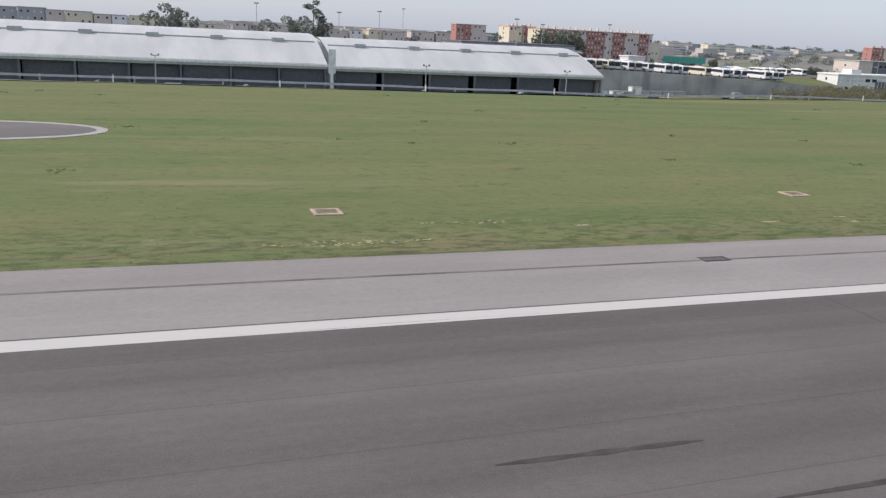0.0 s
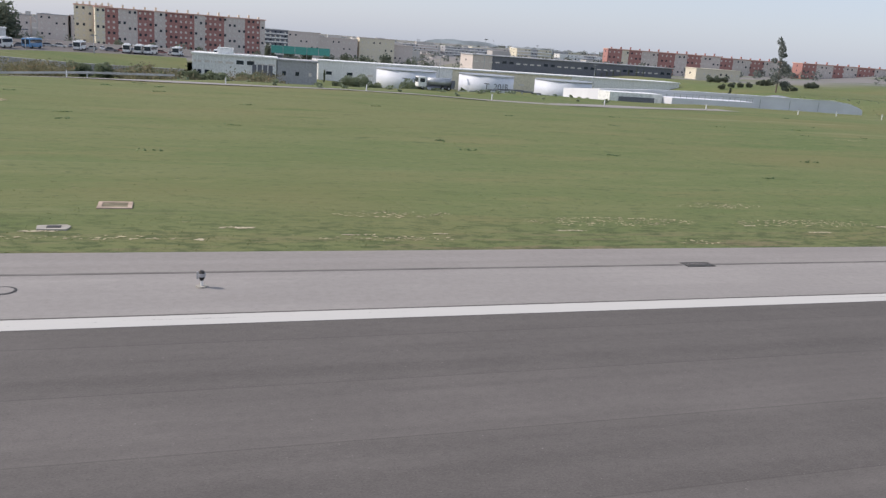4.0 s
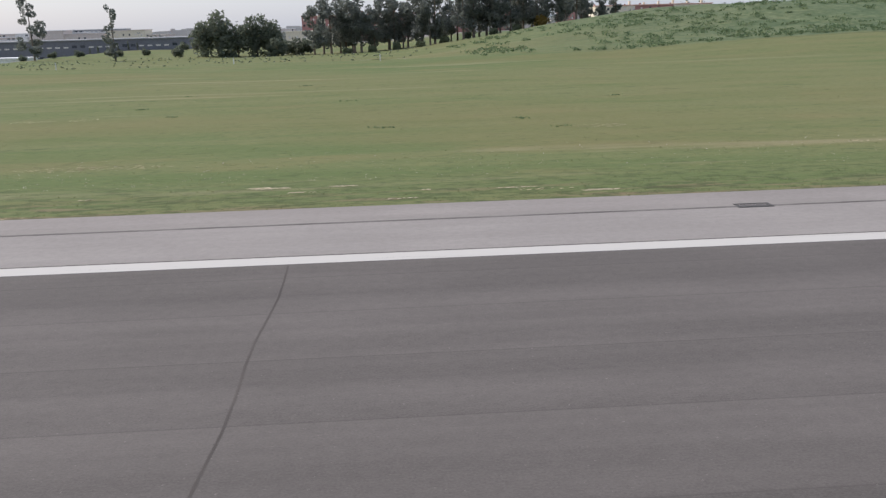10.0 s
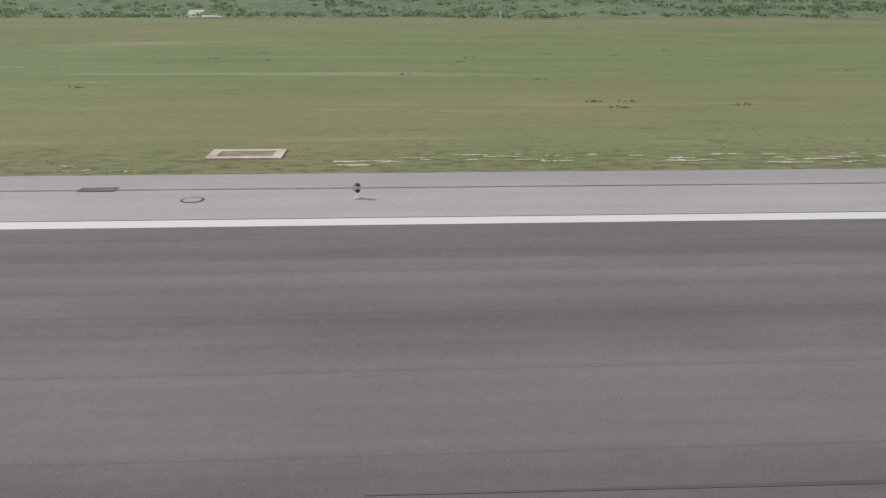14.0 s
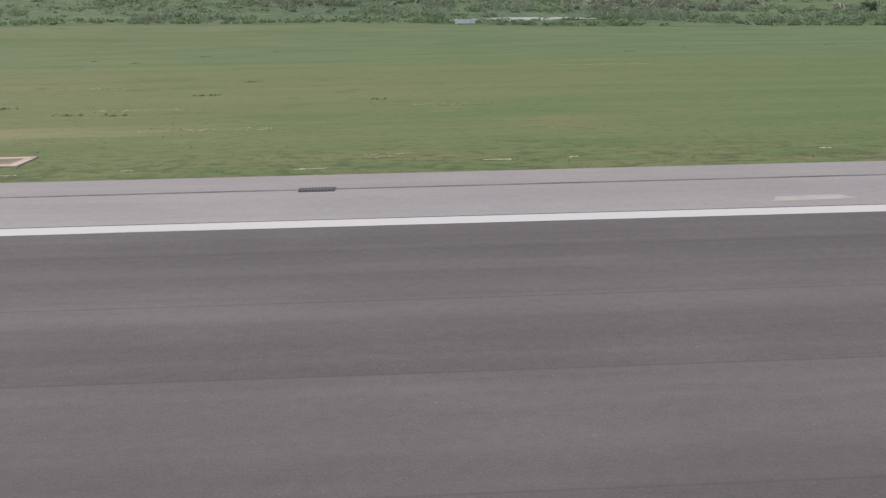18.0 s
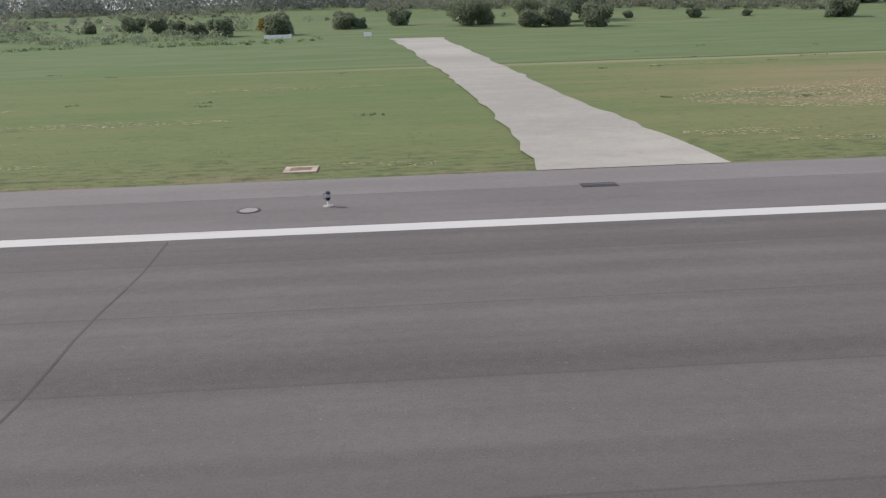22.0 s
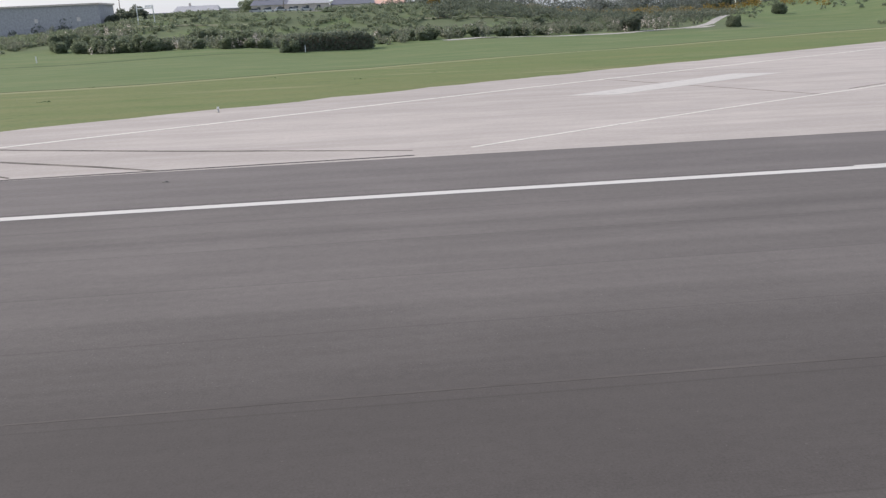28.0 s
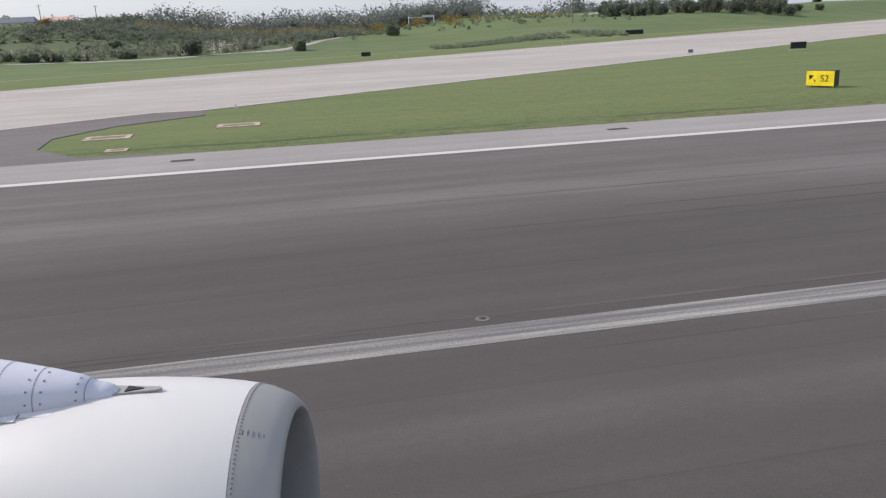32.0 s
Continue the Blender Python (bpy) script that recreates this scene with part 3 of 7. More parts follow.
for ob, a, b, y in ((shoulder, XA, 1146, 25.95), (shoulder_b, 1146, 1335, 26.0)):
    pts = [(x, y + 0.05 * math.sin(x * 0.05)) for x in np.arange(a, b + 1, 12)]
    top = 28.07 if ob is shoulder else 28.4
    part("outer_strip", slab(a, b, y, top - 0.02, -0.02, 0.0), MAT_SHOULDER_OUTER if ob is shoulder else MAT_SHOULDER_GREY, ob, "duller outer paving lane of the shoulder")
    if ob is shoulder:
        part("joint_seal", ribbon(pts, 0.13, -0.010, 0.004), MAT_JOINT, ob, "dark bitumen joint along the shoulder")

# repairs in the shoulder
for line, w in (([(439.97, 25.9), (440.4, 24.7), (440.78, 23.35)], 0.09), ([(440.78, 23.4), (442.1, 23.5)], 0.06)):
    part("crack", ribbon(line, w, -0.01, 0.001), MAT_JOINT, shoulder, "dark crack in the shoulder")
part("patch", outline([(1035.2, 23.1), (1037.6, 23.2), (1037.3, 23.7), (1035.5, 23.6)], -0.01, 0.0), MAT_PIT, shoulder, "pale mortar patch")
part("patch", outline([(1066.7, 24.45), (1067.8, 24.45), (1067.8, 24.85), (1066.7, 24.85)], -0.01, 0.0), MAT_JOINT, shoulder, "dull grey patch")

# exit taxiway
TAXI = [(1335.2, 29.36)] + wobble((1335.5, 29.5), (1346, 38.2), 0.25, 2, 1) + wobble((1346, 38.2), (1360, 48.6), 0.5, 2, 2) + wobble((1360, 48.6), (1418, 82.5), 0.5, 3, 3)
TAXI += [(1418, 82.5), (1500, 131), (1654, 222), (1900, 368), (1975, 340), (1700, 195), (1573, 117.5), (1521, 86), (1463, 51.2), (1459.2, 51.6), (1451.7, 47.0), (1441.3, 40.2), (1434, 35.8), (1426.2, 30.9), (1425, 29.36)]
taxiway = tagged(part("taxiway", outline([tuple(p) for p in TAXI], -0.3, -0.002), MAT_CONCRETE_PALE), "pale concrete exit taxiway with worn markings", "taxiway", kind="structure")
fillet = [(1425, 29.36), (1426.2, 30.9), (1434, 35.8), (1441.3, 40.2), (1451.7, 47.0), (1459.2, 51.6), (1463, 51.2), (1463.5, 47.5), (1458, 43.5), (1455.2, 38.5), (1455.6, 33.5), (1458.5, 29.4), (1466, 27.92), (1430.5, 27.92), (1430.5, 29.36)]
tagged(part("taxiway_fillet", outline(fillet, -0.3, -0.006), MAT_SHOULDER_DARK), "dark asphalt wedge between runway and taxiway", "pavement", kind="structure")
lead = [(1329.5, 22.3), (1337, 25.6), (1344, 29.1), (1352, 33.7), (1361, 39.2), (1375, 47.8), (1392, 58.3), (1420, 75), (1500, 122), (1654, 213)]
part("edge_line", ribbon(lead, 0.38, -0.003, 0.009), MAT_TAXIPAINT, taxiway, "white lead-off edge line")
near = [(1410.9, 22.4), (1418, 26.3), (1426.4, 31.1), (1434, 35.9), (1441.3, 40.3), (1451.7, 47.1), (1459.2, 51.7), (1463, 51.6), (1521, 86.4), (1573, 118)]
part("edge_line", ribbon(near[:3], 0.38, -0.003, 0.009), MAT_TAXIPAINT, taxiway, "white lead-off edge line")
part("edge_line", ribbon(near[2:], 0.22, -0.003, 0.007), MAT_TAXIPAINT, taxiway, "white taxiway edge line")
part("centre_line", ribbon([(1385.6, 31.2), (1400, 39.6), (1415.5, 47.9)], 0.22, -0.003, 0.007), MAT_TAXIPAINT, taxiway, "thin white taxiway centre line")
part("centre_line", ribbon([(1432, 63), (1442, 69)], 0.22, -0.003, 0.007), MAT_TAXIPAINT, taxiway, "thin white taxiway centre line")
for q in ([(1394.6, 51.3), (1397.9, 50.4), (1414.6, 61.0), (1411.0, 62.4)], [(1409.9, 33.4), (1412.6, 31.0), (1430.6, 41.6), (1427.9, 44.0)]):
    part("threshold_bar", outline(q, -0.003, 0.007), MAT_FADEDBAR if q[0][1] > 50 else MAT_TAXIPAINT, taxiway, "broad faded white bar")
for line in ([(1354.7, 43.2), (1359.0, 40.6), (1364.0, 38.3), (1371.9, 35.1), (1383, 31.2)], [(1353.1, 41.3), (1359.0, 37.8), (1364.1, 34.7), (1369.5, 31.6), (1372.6, 29.6)],
             [(1353.1, 41.0), (1355.9, 38.4), (1361.1, 34.4), (1366.6, 29.9)], [(1352.6, 39.6), (1357.0, 36.0), (1360.5, 32.9), (1363.8, 29.7)], [(1354.2, 37.4), (1356.6, 34.5), (1360.4, 29.7)]):
    part("tyre_mark", ribbon(line, [0.22] + [0.30] * (len(line) - 2) + [0.16], -0.003, 0.004), MAT_MARK, taxiway, "dark curved tyre mark")
for line, w in (([(1400.5, 63.4), (1405.1, 52.5), (1408.8, 44.1)], 0.12), ([(1411.8, 46.5), (1421.4, 52.1)], 0.12), ([(1432.8, 59.7), (1435.5, 61.4)], 0.14)):
    part("joint_seal", ribbon(line, w, -0.003, 0.0045), MAT_MARK, taxiway, "dark sealed joint in the concrete")
for a, b in (((1366, 29.5), (1383, 29.9)),):
    part("joint_seal", ribbon([a, b], 0.22, -0.003, 0.004), MAT_SEAL, taxiway)

# tyre marks and sealed cracks on the runway
rng = random.Random(5)


layer = itertools.cycle(range(8))


def swept(points, width, name="tyre_mark", label="dark rubber tyre mark", mat=None):
    lift = 0.0020 + 0.0005 * next(layer)
    part(name, ribbon(points, width, -0.003, lift), mat or MAT_SEAL, runway, label)


for a, b, y in ((96.5, 112, 14.35), (98.5, 113, 13.4), (97.5, 109, 15.0), (99, 116, 12.5), (148, 190, 16.1), (150, 186, 14.72), (-42, -37.8, 14.74), (-38, -26, 12.7), (497.6, 499.0, 20.77), (499.5, 501.1, 19.6), (502.5, 503.6, 20.7)):
    swept([(x, y + 0.05 * math.sin(x * 0.4)) for x in np.linspace(a, b, 9)], [w * (0.10 + 0.06 * rng.random()) for w in (0.3, 1, 1.2, 1, 1.3, 1, 1.2, 0.9, 0.3)], mat=MAT_STREAK if 140 < a < 160 else None)
for k in range(46):
    a = 1340 + 230 * rng.random() if k < 22 else rng.uniform(-40, 1340)
    y = rng.uniform(-1.5, 12.5) if k < 22 else rng.uniform(3, 17)
    long = rng.uniform(9, 34)
    swept([(x, y + 0.10 * math.sin(x * 0.09 + k)) for x in np.linspace(a, a + long, 7)], [w * rng.uniform(0.05, 0.13) for w in (0.2, 0.8, 1, 1.2, 1, 0.8, 0.2)], mat=MAT_STREAK, label="faint rubber streak")
arc = [(1120.5, 21.2), (1118.5, 20.5), (1117.0, 19.7), (1115.9, 18.9), (1115.1, 17.9), (1114.5, 16.4), (1114.15, 14.5), (1114.15, 12.4), (1114.4, 10.2), (1115.0, 7.6), (1116.0, 5.0)]
swept(arc, [0.04, 0.06, 0.08, 0.09, 0.09, 0.10, 0.10, 0.09, 0.08, 0.07, 0.04])
swept([(x - 2.5, y + 0.2) for x, y in arc[1:8]], 0.06, mat=MAT_STREAK)
for x0 in (-28.5, 71.7, 272.0, 372.0, 450.0, 608.7, 759.8, 910.0, 1187.0):
    pts = [(x0 + 0.05 * math.sin(y * 1.1 + x0), y) for y in np.arange(21.6, -20, -1.2)]
    swept(pts, 0.035 + 0.03 * rng.random(), "sealed_crack", "thin dark sealed joint across the runway", MAT_STREAK)
rough = [(1072.1 - 0.055 * (21.3 - y) * (y < 19) + 0.07 * math.sin(2.3 * y) + 0.05 * math.sin(5.1 * y), y) for y in np.arange(21.4, 4.0, -0.45)]
swept(rough, [0.05 + 0.09 * math.exp(-((y - 16.2) / 2.6) ** 2) + 0.02 * math.sin(3 * y) ** 2 for _, y in rough], "sealed_crack", "ragged dark sealed joint across the runway", MAT_SEAL)
swept([(x + 0.28 + 0.05 * math.sin(y), y) for x, y in rough[2:30]], [0.16 + 0.10 * math.sin(0.9 * y) ** 2 for _, y in rough[2:30]], "seal_stain", "soft dark stain beside the joint", MAT_STREAK)
for pts in ([(166.9, 16.1), (167.4, 15.0), (167.8, 14.2), (169.2, 12.6)], [(168.6, 15.4), (169.0, 14.9), (169.5, 13.0), (170.6, 11.5)]):
    swept(pts, 0.10, "sealed_crack", "dark sealed crack in the asphalt")

# service tracks and the paved turning end
track = wobble((183.4, 28.5), (187.5, 50), 0.12, 2, 11) + wobble((187.5, 50), (188.3, 66), 0.15, 2, 12) + [(186, 72.5), (183.1, 75.5), (183.3, 77.8), (190, 82), (190.6, 94), (189.6, 103.5)]
track += [(196.5, 104.5), (197.0, 96)] + wobble((196.6, 90), (195.2, 60), 0.15, 2, 13) + wobble((195.2, 60), (191.4, 35), 0.12, 2, 14) + [(192.2, 32), (194.5, 29.6), (198.5, 28.1), (183.4, 28.08)]
tagged(part("service_track", outline([tuple(p) for p in track], -0.25, -0.012), MAT_TRACK), "pale cracked concrete service track across the grass", "track", kind="structure")
part("cross_joint", ribbon([(185.2, 36.2), (190.9, 36.0)], 0.8, -0.02, 0.0), MAT_JOINT, bpy.data.objects["service_track"], "dark patched trench across the track")
for line in ([(184.4, 33.2), (186.0, 33.0), (187.6, 33.4), (189.4, 32.9), (191.0, 33.2)], [(187.0, 30.8), (188.8, 31.3), (190.6, 31.0), (193.6, 31.3)], [(188.4, 36.3), (188.6, 34.8), (188.3, 33.2), (188.9, 31.2), (188.6, 29.0)]):
    part("crack", ribbon(line, 0.07, -0.02, -0.004), MAT_SEAL, bpy.data.objects["service_track"], "dark crack in the concrete")
track2 = wobble((1197.1, 28.6), (1197.3, 36), 0.2, 1.5, 15) + wobble((1197.3, 36), (1197.1, 49), 0.22, 1.5, 31) + wobble((1197.1, 49), (1195.9, 74), 0.25, 2, 16) + wobble((1195.9, 74), (1191.7, 134.5), 0.25, 3, 17) + [(1191.2, 136.2), (1200.3, 135.6), (1199.7, 131)]
track2 += wobble((1199.8, 128), (1201.6, 74), 0.25, 3, 18) + wobble((1201.6, 74), (1202.5, 46), 0.25, 2, 19) + wobble((1202.5, 46), (1203.3, 35), 0.22, 1.5, 32) + wobble((1203.3, 35), (1203.5, 29.5), 0.2, 1.5, 20) + [(1203.6, 28.42), (1197.1, 28.42)]


def draped(points, name, mat, label, lift=0.06, cat="track"):
    """A flat sheet with the given outline that lies on the land."""
    bm = bmesh.new()
    bm.faces.new([bm.verts.new((*p, 0)) for p in points])
    bmesh.ops.triangulate(bm, faces=bm.faces[:])
    for _ in range(3):
        bmesh.ops.subdivide_edges(bm, edges=[e for e in bm.edges if e.calc_length() > 4], cuts=1, use_grid_fill=True)
    for v in bm.verts:
        v.co.z = rise(v.co.x, v.co.y) + lift
    bmesh.ops.recalc_face_normals(bm, faces=bm.faces[:])
    return tagged(part(name, bm, mat), label, cat, kind="structure")


draped([tuple(p) for p in track2], "service_track", MAT_TRACK, "pale grey asphalt service track to the far bushes")
apron = [(-51.1 - 9.5 + 9.5 * math.cos(a), 59.6 + 4.3 * math.sin(a)) for a in np.linspace(-1.57, 1.57, 14)]
tagged(part("paved_stub", outline([(-110, 63.9), (-110, 55.3)] + apron, -0.2, -0.01), MAT_SHOULDER_DARK), "dark asphalt stub of an old taxiway in the grass", "pavement", kind="structure")
part("sandy_rim", ribbon([(p[0] + 0.25 * math.cos(a), p[1] + 0.25 * math.sin(a)) for p, a in zip(apron, np.linspace(-1.57, 1.57, 14))], 0.9, -0.06, -0.02), MAT_PATH, bpy.data.objects["paved_stub"], "pale sandy rim")
draped([(1030, 152), (1036, 149), (1060, 151), (1062, 153), (1050, 155.5), (1034, 158)], "footpath", MAT_PATH, "pale worn path on the bank")
draped([(797, 137), (803, 135), (806, 139), (800, 148), (797.5, 158), (795, 158), (796.5, 147)], "footpath", MAT_PATH, "pale worn path on the bank")
draped([(608, 150), (614, 150), (612, 156), (606, 164), (603, 164)], "footpath", MAT_PATH, "pale worn path on the bank")
draped([(1583, 300), (1592, 298), (1603, 306), (1618, 322), (1614, 323), (1600, 310), (1590, 302), (1583, 303)], "footpath", MAT_PATH, "pale access road curving up the slope")
foot_line = [(1398, 180), (1415, 190.5), (1434, 199), (1450, 205.5), (1463, 211.5), (1477, 226), (1487, 242), (1496, 258)]
draped([(x + 0.5, y - 1.0) for x, y in foot_line] + [(x - 0.9, y + 1.2) for x, y in reversed(foot_line)], "footpath", MAT_PATH, "pale dirt road along the foot of the bank")
draped([(1460, 209.0), (1470, 213), (1476, 219.5), (1473, 219.5), (1468, 214.5), (1459, 211)], "footpath", MAT_PATH, "pale worn branch of the dirt road")
for run in ([(1310, 241.5), (1322, 239), (1338, 238), (1356, 237)], [(1386, 236), (1398, 237), (1412, 237), (1424, 236)], [(1318, 262), (1340, 259), (1362, 257), (1384, 255)]):
    draped(run + [(x, y + 1.5) for x, y in reversed(run)], "terrace_track", MAT_TERRACE, "pale dry terrace track across the bank", 0.12)


# ---- airfield things beside the runway ----
def edge_light():
    t = holder("runway_edge_light")
    tagged(t, "small white runway edge light on a short stem", "runway light", "runway edge lights")
    part("base_plate", rod(0.15, 0.14, 0.0, 0.03, n=16), MAT_PIT, t, "pale round base plate")
    part("stem", rod(0.035, 0.035, 0.03, 0.17, n=10), MAT_WHITE, t)
    bm = rod(0.045, 0.085, 0.17, 0.27, n=12)
    part("collar", bm, MAT_BLACK, t, "dark tapered collar")
    head = part("lamp_head", rod(0.095, 0.10, 0.27, 0.36, n=14), MAT_GREY, t, "grey lamp head")
    part("lens", rod(0.085, 0.05, 0.36, 0.43, n=14), MAT_IRON, head, "dull ribbed lens")
    part("bracket", slab(-0.13, -0.08, -0.02, 0.02, 0.2, 0.40, 0.005), MAT_METAL, t)
    return t


def drain_grate():
    t = holder("drain_grate")
    tagged(t, "dark slotted iron drain grate in the shoulder", "drain grate", "shoulder drain grates")
    bm = slab(-0.54, 0.54, -0.26, -0.20, -0.06, 0.008)
    slab(-0.54, 0.54, 0.20, 0.26, -0.06, 0.008, 0, bm)
    slab(-0.54, -0.48, -0.20, 0.20, -0.06, 0.008, 0, bm)
    slab(0.48, 0.54, -0.20, 0.20, -0.06, 0.008, 0, bm)
    part("surround", bm, MAT_IRON, t)
    # solid black slab in place of the shaded hollow below the bars
    part("sump", slab(-0.48, 0.48, -0.2, 0.2, -0.06, -0.002), MAT_BLACK, t, "black slab for the shade under the bars")
    bar = mesh_of("bar", [(x, y, z) for z in (-0.05, 0.006) for y in (-0.2, 0.2) for x in (-0.022, 0.022)], [(4, 5, 7, 6), (0, 2, 3, 1), (0, 1, 5, 4), (2, 6, 7, 3), (0, 4, 6, 2), (1, 3, 7, 5)])
    for k in range(10):
        piece("bar", bar, MAT_IRON, t, place=(-0.43 + k * 0.0955, 0, 0))
    return t


def manhole():
    t = holder("manhole_cover")
    tagged(t, "round dark cable manhole cover flush with the shoulder", "manhole", "light cable manholes")
    part("ring", rod(0.33, 0.33, -0.05, 0.006, n=20), MAT_IRON, t, "dark iron ring")
    part("lid", rod(0.26, 0.26, -0.03, 0.010, n=20), MAT_SHOULDER, t, "grey filled lid")
    return t


def cable_pit(w, d, rim, mat, label):
    t = holder("cable_pit")
    tagged(t, label, "cable pit", "cable pits in the grass")
    for a in ((-w / 2, w / 2, -d / 2, -d / 2 + rim), (-w / 2, w / 2, d / 2 - rim, d / 2), (-w / 2, -w / 2 + rim, -d / 2 + rim, d / 2 - rim), (w / 2 - rim, w / 2, -d / 2 + rim, d / 2 - rim)):
        part("kerb", slab(*a, -0.2, 0.05, 0.01), mat, t)
    part("cover", slab(-w / 2 + rim, w / 2 - rim, -d / 2 + rim, d / 2 - rim, -0.2, 0.03), MAT_DARKHOLE, t, "sunken grassy cover slab")
    return t


light0 = edge_light()
light0.location = (-9.4, 24.6, 0)
for n in range(-4, 22):
    if n:
        copy_thing(light0, pose(-9.4 + 60 * n + (1.1 if n == 18 else 0.0), 24.6, 0))
grate0 = drain_grate()
grate0.location = (-29.2, 25.98, 0)
for n in range(-8, 51):
    if n:
        copy_thing(grate0, pose((-28.4 if 28 < n < 40 or n > 48 else -28.95) + 25.04 * n, 25.98 + 0.04 * math.sin(n), 0))
for x in (1464.0, 1485.8):
    copy_thing(grate0, pose(x, 25.62, 0))
man0 = manhole()
man0.location = (-14.0, 24.6, 0)
for n in range(-3, 18):
    if n:
        copy_thing(man0, pose(-14.0 + 60 * n, 24.6, 0))
for n in range(0, 3):
    t = copy_thing(man0, pose(1189.0 + 60 * n - 0.6, 24.5, 0.004))
pit0 = cable_pit(1.18, 1.1, 0.16, MAT_PINK, "weathered pinkish cable pit rim half sunk in grass")
pit0.location = (-41.1, 34.8, -0.05)
for x, y in ((-16.5, 36.5), (18.2, 34.5), (45.4, 35.8), (107.0, 35.5), (167.9, 35.3), (227.9, 34.8), (290, 34.4), (352, 34.4), (447.4, 35.2), (470, 34.6), (1127.9, 35.7)):
    copy_thing(pit0, pose(x, y, -0.05))
pit1 = cable_pit(2.7, 1.8, 0.36, MAT_PINK, "pinkish concrete cable pit rim in the grass verge")
pit1.location = (826.3, 31.7, -0.05)
for x, y in ((524.0, 32.2), (588.6, 31.8), (647, 31.6), (706.5, 31.6), (764.5, 31.5), (1010.5, 31.8), (1067.1, 32.0), (1458.6, 37.3), (1466.1, 39.6)):
    copy_thing(pit1, pose(x, y, -0.05))
pit2 = cable_pit(1.65, 1.3, 0.3, MAT_PINK, "small pinkish concrete cable pit rim in the verge")
pit2.location = (885.9, 31.0, -0.05)
for x, y in ((1189.2, 30.3), (1460.1, 31.2), (1153.0, 47.0)):
    t = copy_thing(pit2, pose(x, y, -0.05))
    t.scale = (0.7, 0.8, 1.0)
pit3 = cable_pit(2.6, 2.0, 0.5, MAT_BRICKRIM, "orange-pink concrete cable pit beside bare earth")
pit3.location = (1232.9, 32.6, -0.05)


def sunk_slab(x, y):
    t = holder("cover_slab", (x, y, -0.05))
    tagged(t, "small broken concrete cover slab sunk in the grass", "cover slab", "sunken cover slabs")
    part("slab", outline([(-0.46, -0.3), (0.40, -0.34), (0.5, 0.1), (0.36, 0.33), (-0.2, 0.28), (-0.5, 0.2)], -0.1, 0.045), MAT_PIT, t)
    part("lid", outline([(-0.2, -0.15), (0.22, -0.15), (0.22, 0.15), (-0.2, 0.15)], 0.045, 0.06), MAT_IRON, t, "rusty iron lid")


for x, y in ((43.4, 31.5), (105.1, 31.0), (166.1, 31.4), (226.3, 31.3)):
    sunk_slab(x, y)


def info_sign(w, h, face, label, deep=0.15):
    t = holder("airfield_sign")
    tagged(t, label, "airfield sign", "airfield signs")
    part("plinth", slab(-w / 2 - 0.15, w / 2 + 0.15, -0.35, 0.35, -0.1, 0.04, 0.02), MAT_PIT, t, "pale concrete plinth")
    for x in (-w / 2 + 0.15, w / 2 - 0.15):
        part("leg", slab(x - 0.04, x + 0.04, -0.04, 0.04, 0.04, 0.2), MAT_METAL, t)
    part("case", slab(-w / 2, w / 2, -0.15, -0.15 + 2 * deep, 0.2, 0.2 + h, 0.02), MAT_BLACK, t, "black sign case")
    part("face", slab(-w / 2 + 0.03, w / 2 - 0.03, -0.175, -0.152, 0.23, 0.17 + h, 0.005), face, t)
    return t


sign_a = info_sign(1.75, 0.85, MAT_SIGNRED, "red runway holding sign reading 17-35 on black case")
sign_a.matrix_basis = pose(1158.6, 43.5, -0.05, 0, 0, -79)
lettering("inscription", "17-35", 0.62, MAT_WHITE, sign_a, (0, -0.18, 0.62))
sign_b = info_sign(2.05, 1.12, MAT_SIGNYELLOW, "yellow taxiway direction sign reading S2 with arrow", 0.4)
sign_b.matrix_basis = pose(1507.4, 39.3, -0.15, 0, 0, -58)
lettering("inscription", "S2", 0.66, MAT_BLACK, sign_b, (0.32, -0.18, 0.74))
bm = bmesh.new()
for tri in (((-0.62, 0.92), (-0.34, 0.90), (-0.58, 0.64)), ((-0.52, 0.86), (-0.27, 0.54), (-0.46, 0.80)), ((-0.27, 0.54), (-0.22, 0.58), (-0.46, 0.80))):
    bmesh.ops.contextual_create(bm, geom=[bm.verts.new((x * 1.3, -0.182, 0.74 + (z - 0.73) * 1.3)) for x, z in tri])
part("arrow", bm, MAT_BLACK, sign_b, "black arrow")
for x, y, w, h, turn in ((1538.3, 87.2, 2.1, 0.85, -8), (1485.6, 139.5, 1.7, 0.75, -8), (1561, 189.5, 4.6, 1.1, -8)):
    t = info_sign(w, h, MAT_BLACK, "black back of an airfield sign beside the taxiway")
    t.matrix_basis = pose(x, y, rise(x, y), 0, 0, turn)
t = info_sign(0.6, 0.4, MAT_DARKGREY, "small grey marker board on the taxiway edge")
t.matrix_basis = pose(1525.0, 91.8, -0.05, 0, 0, -8)


def taxi_light(x, y, mat, label):
    t = holder("taxiway_light", (x, y, 0))
    tagged(t, label, "taxiway light", "taxiway lights")
    part("base_plate", rod(0.16, 0.15, 0, 0.03, n=14), MAT_PIT, t)
    part("stem", rod(0.04, 0.04, 0.03, 0.25, n=8), MAT_METAL, t)
    part("lens", rod(0.09, 0.06, 0.25, 0.38, n=12), mat, t, "coloured lens")


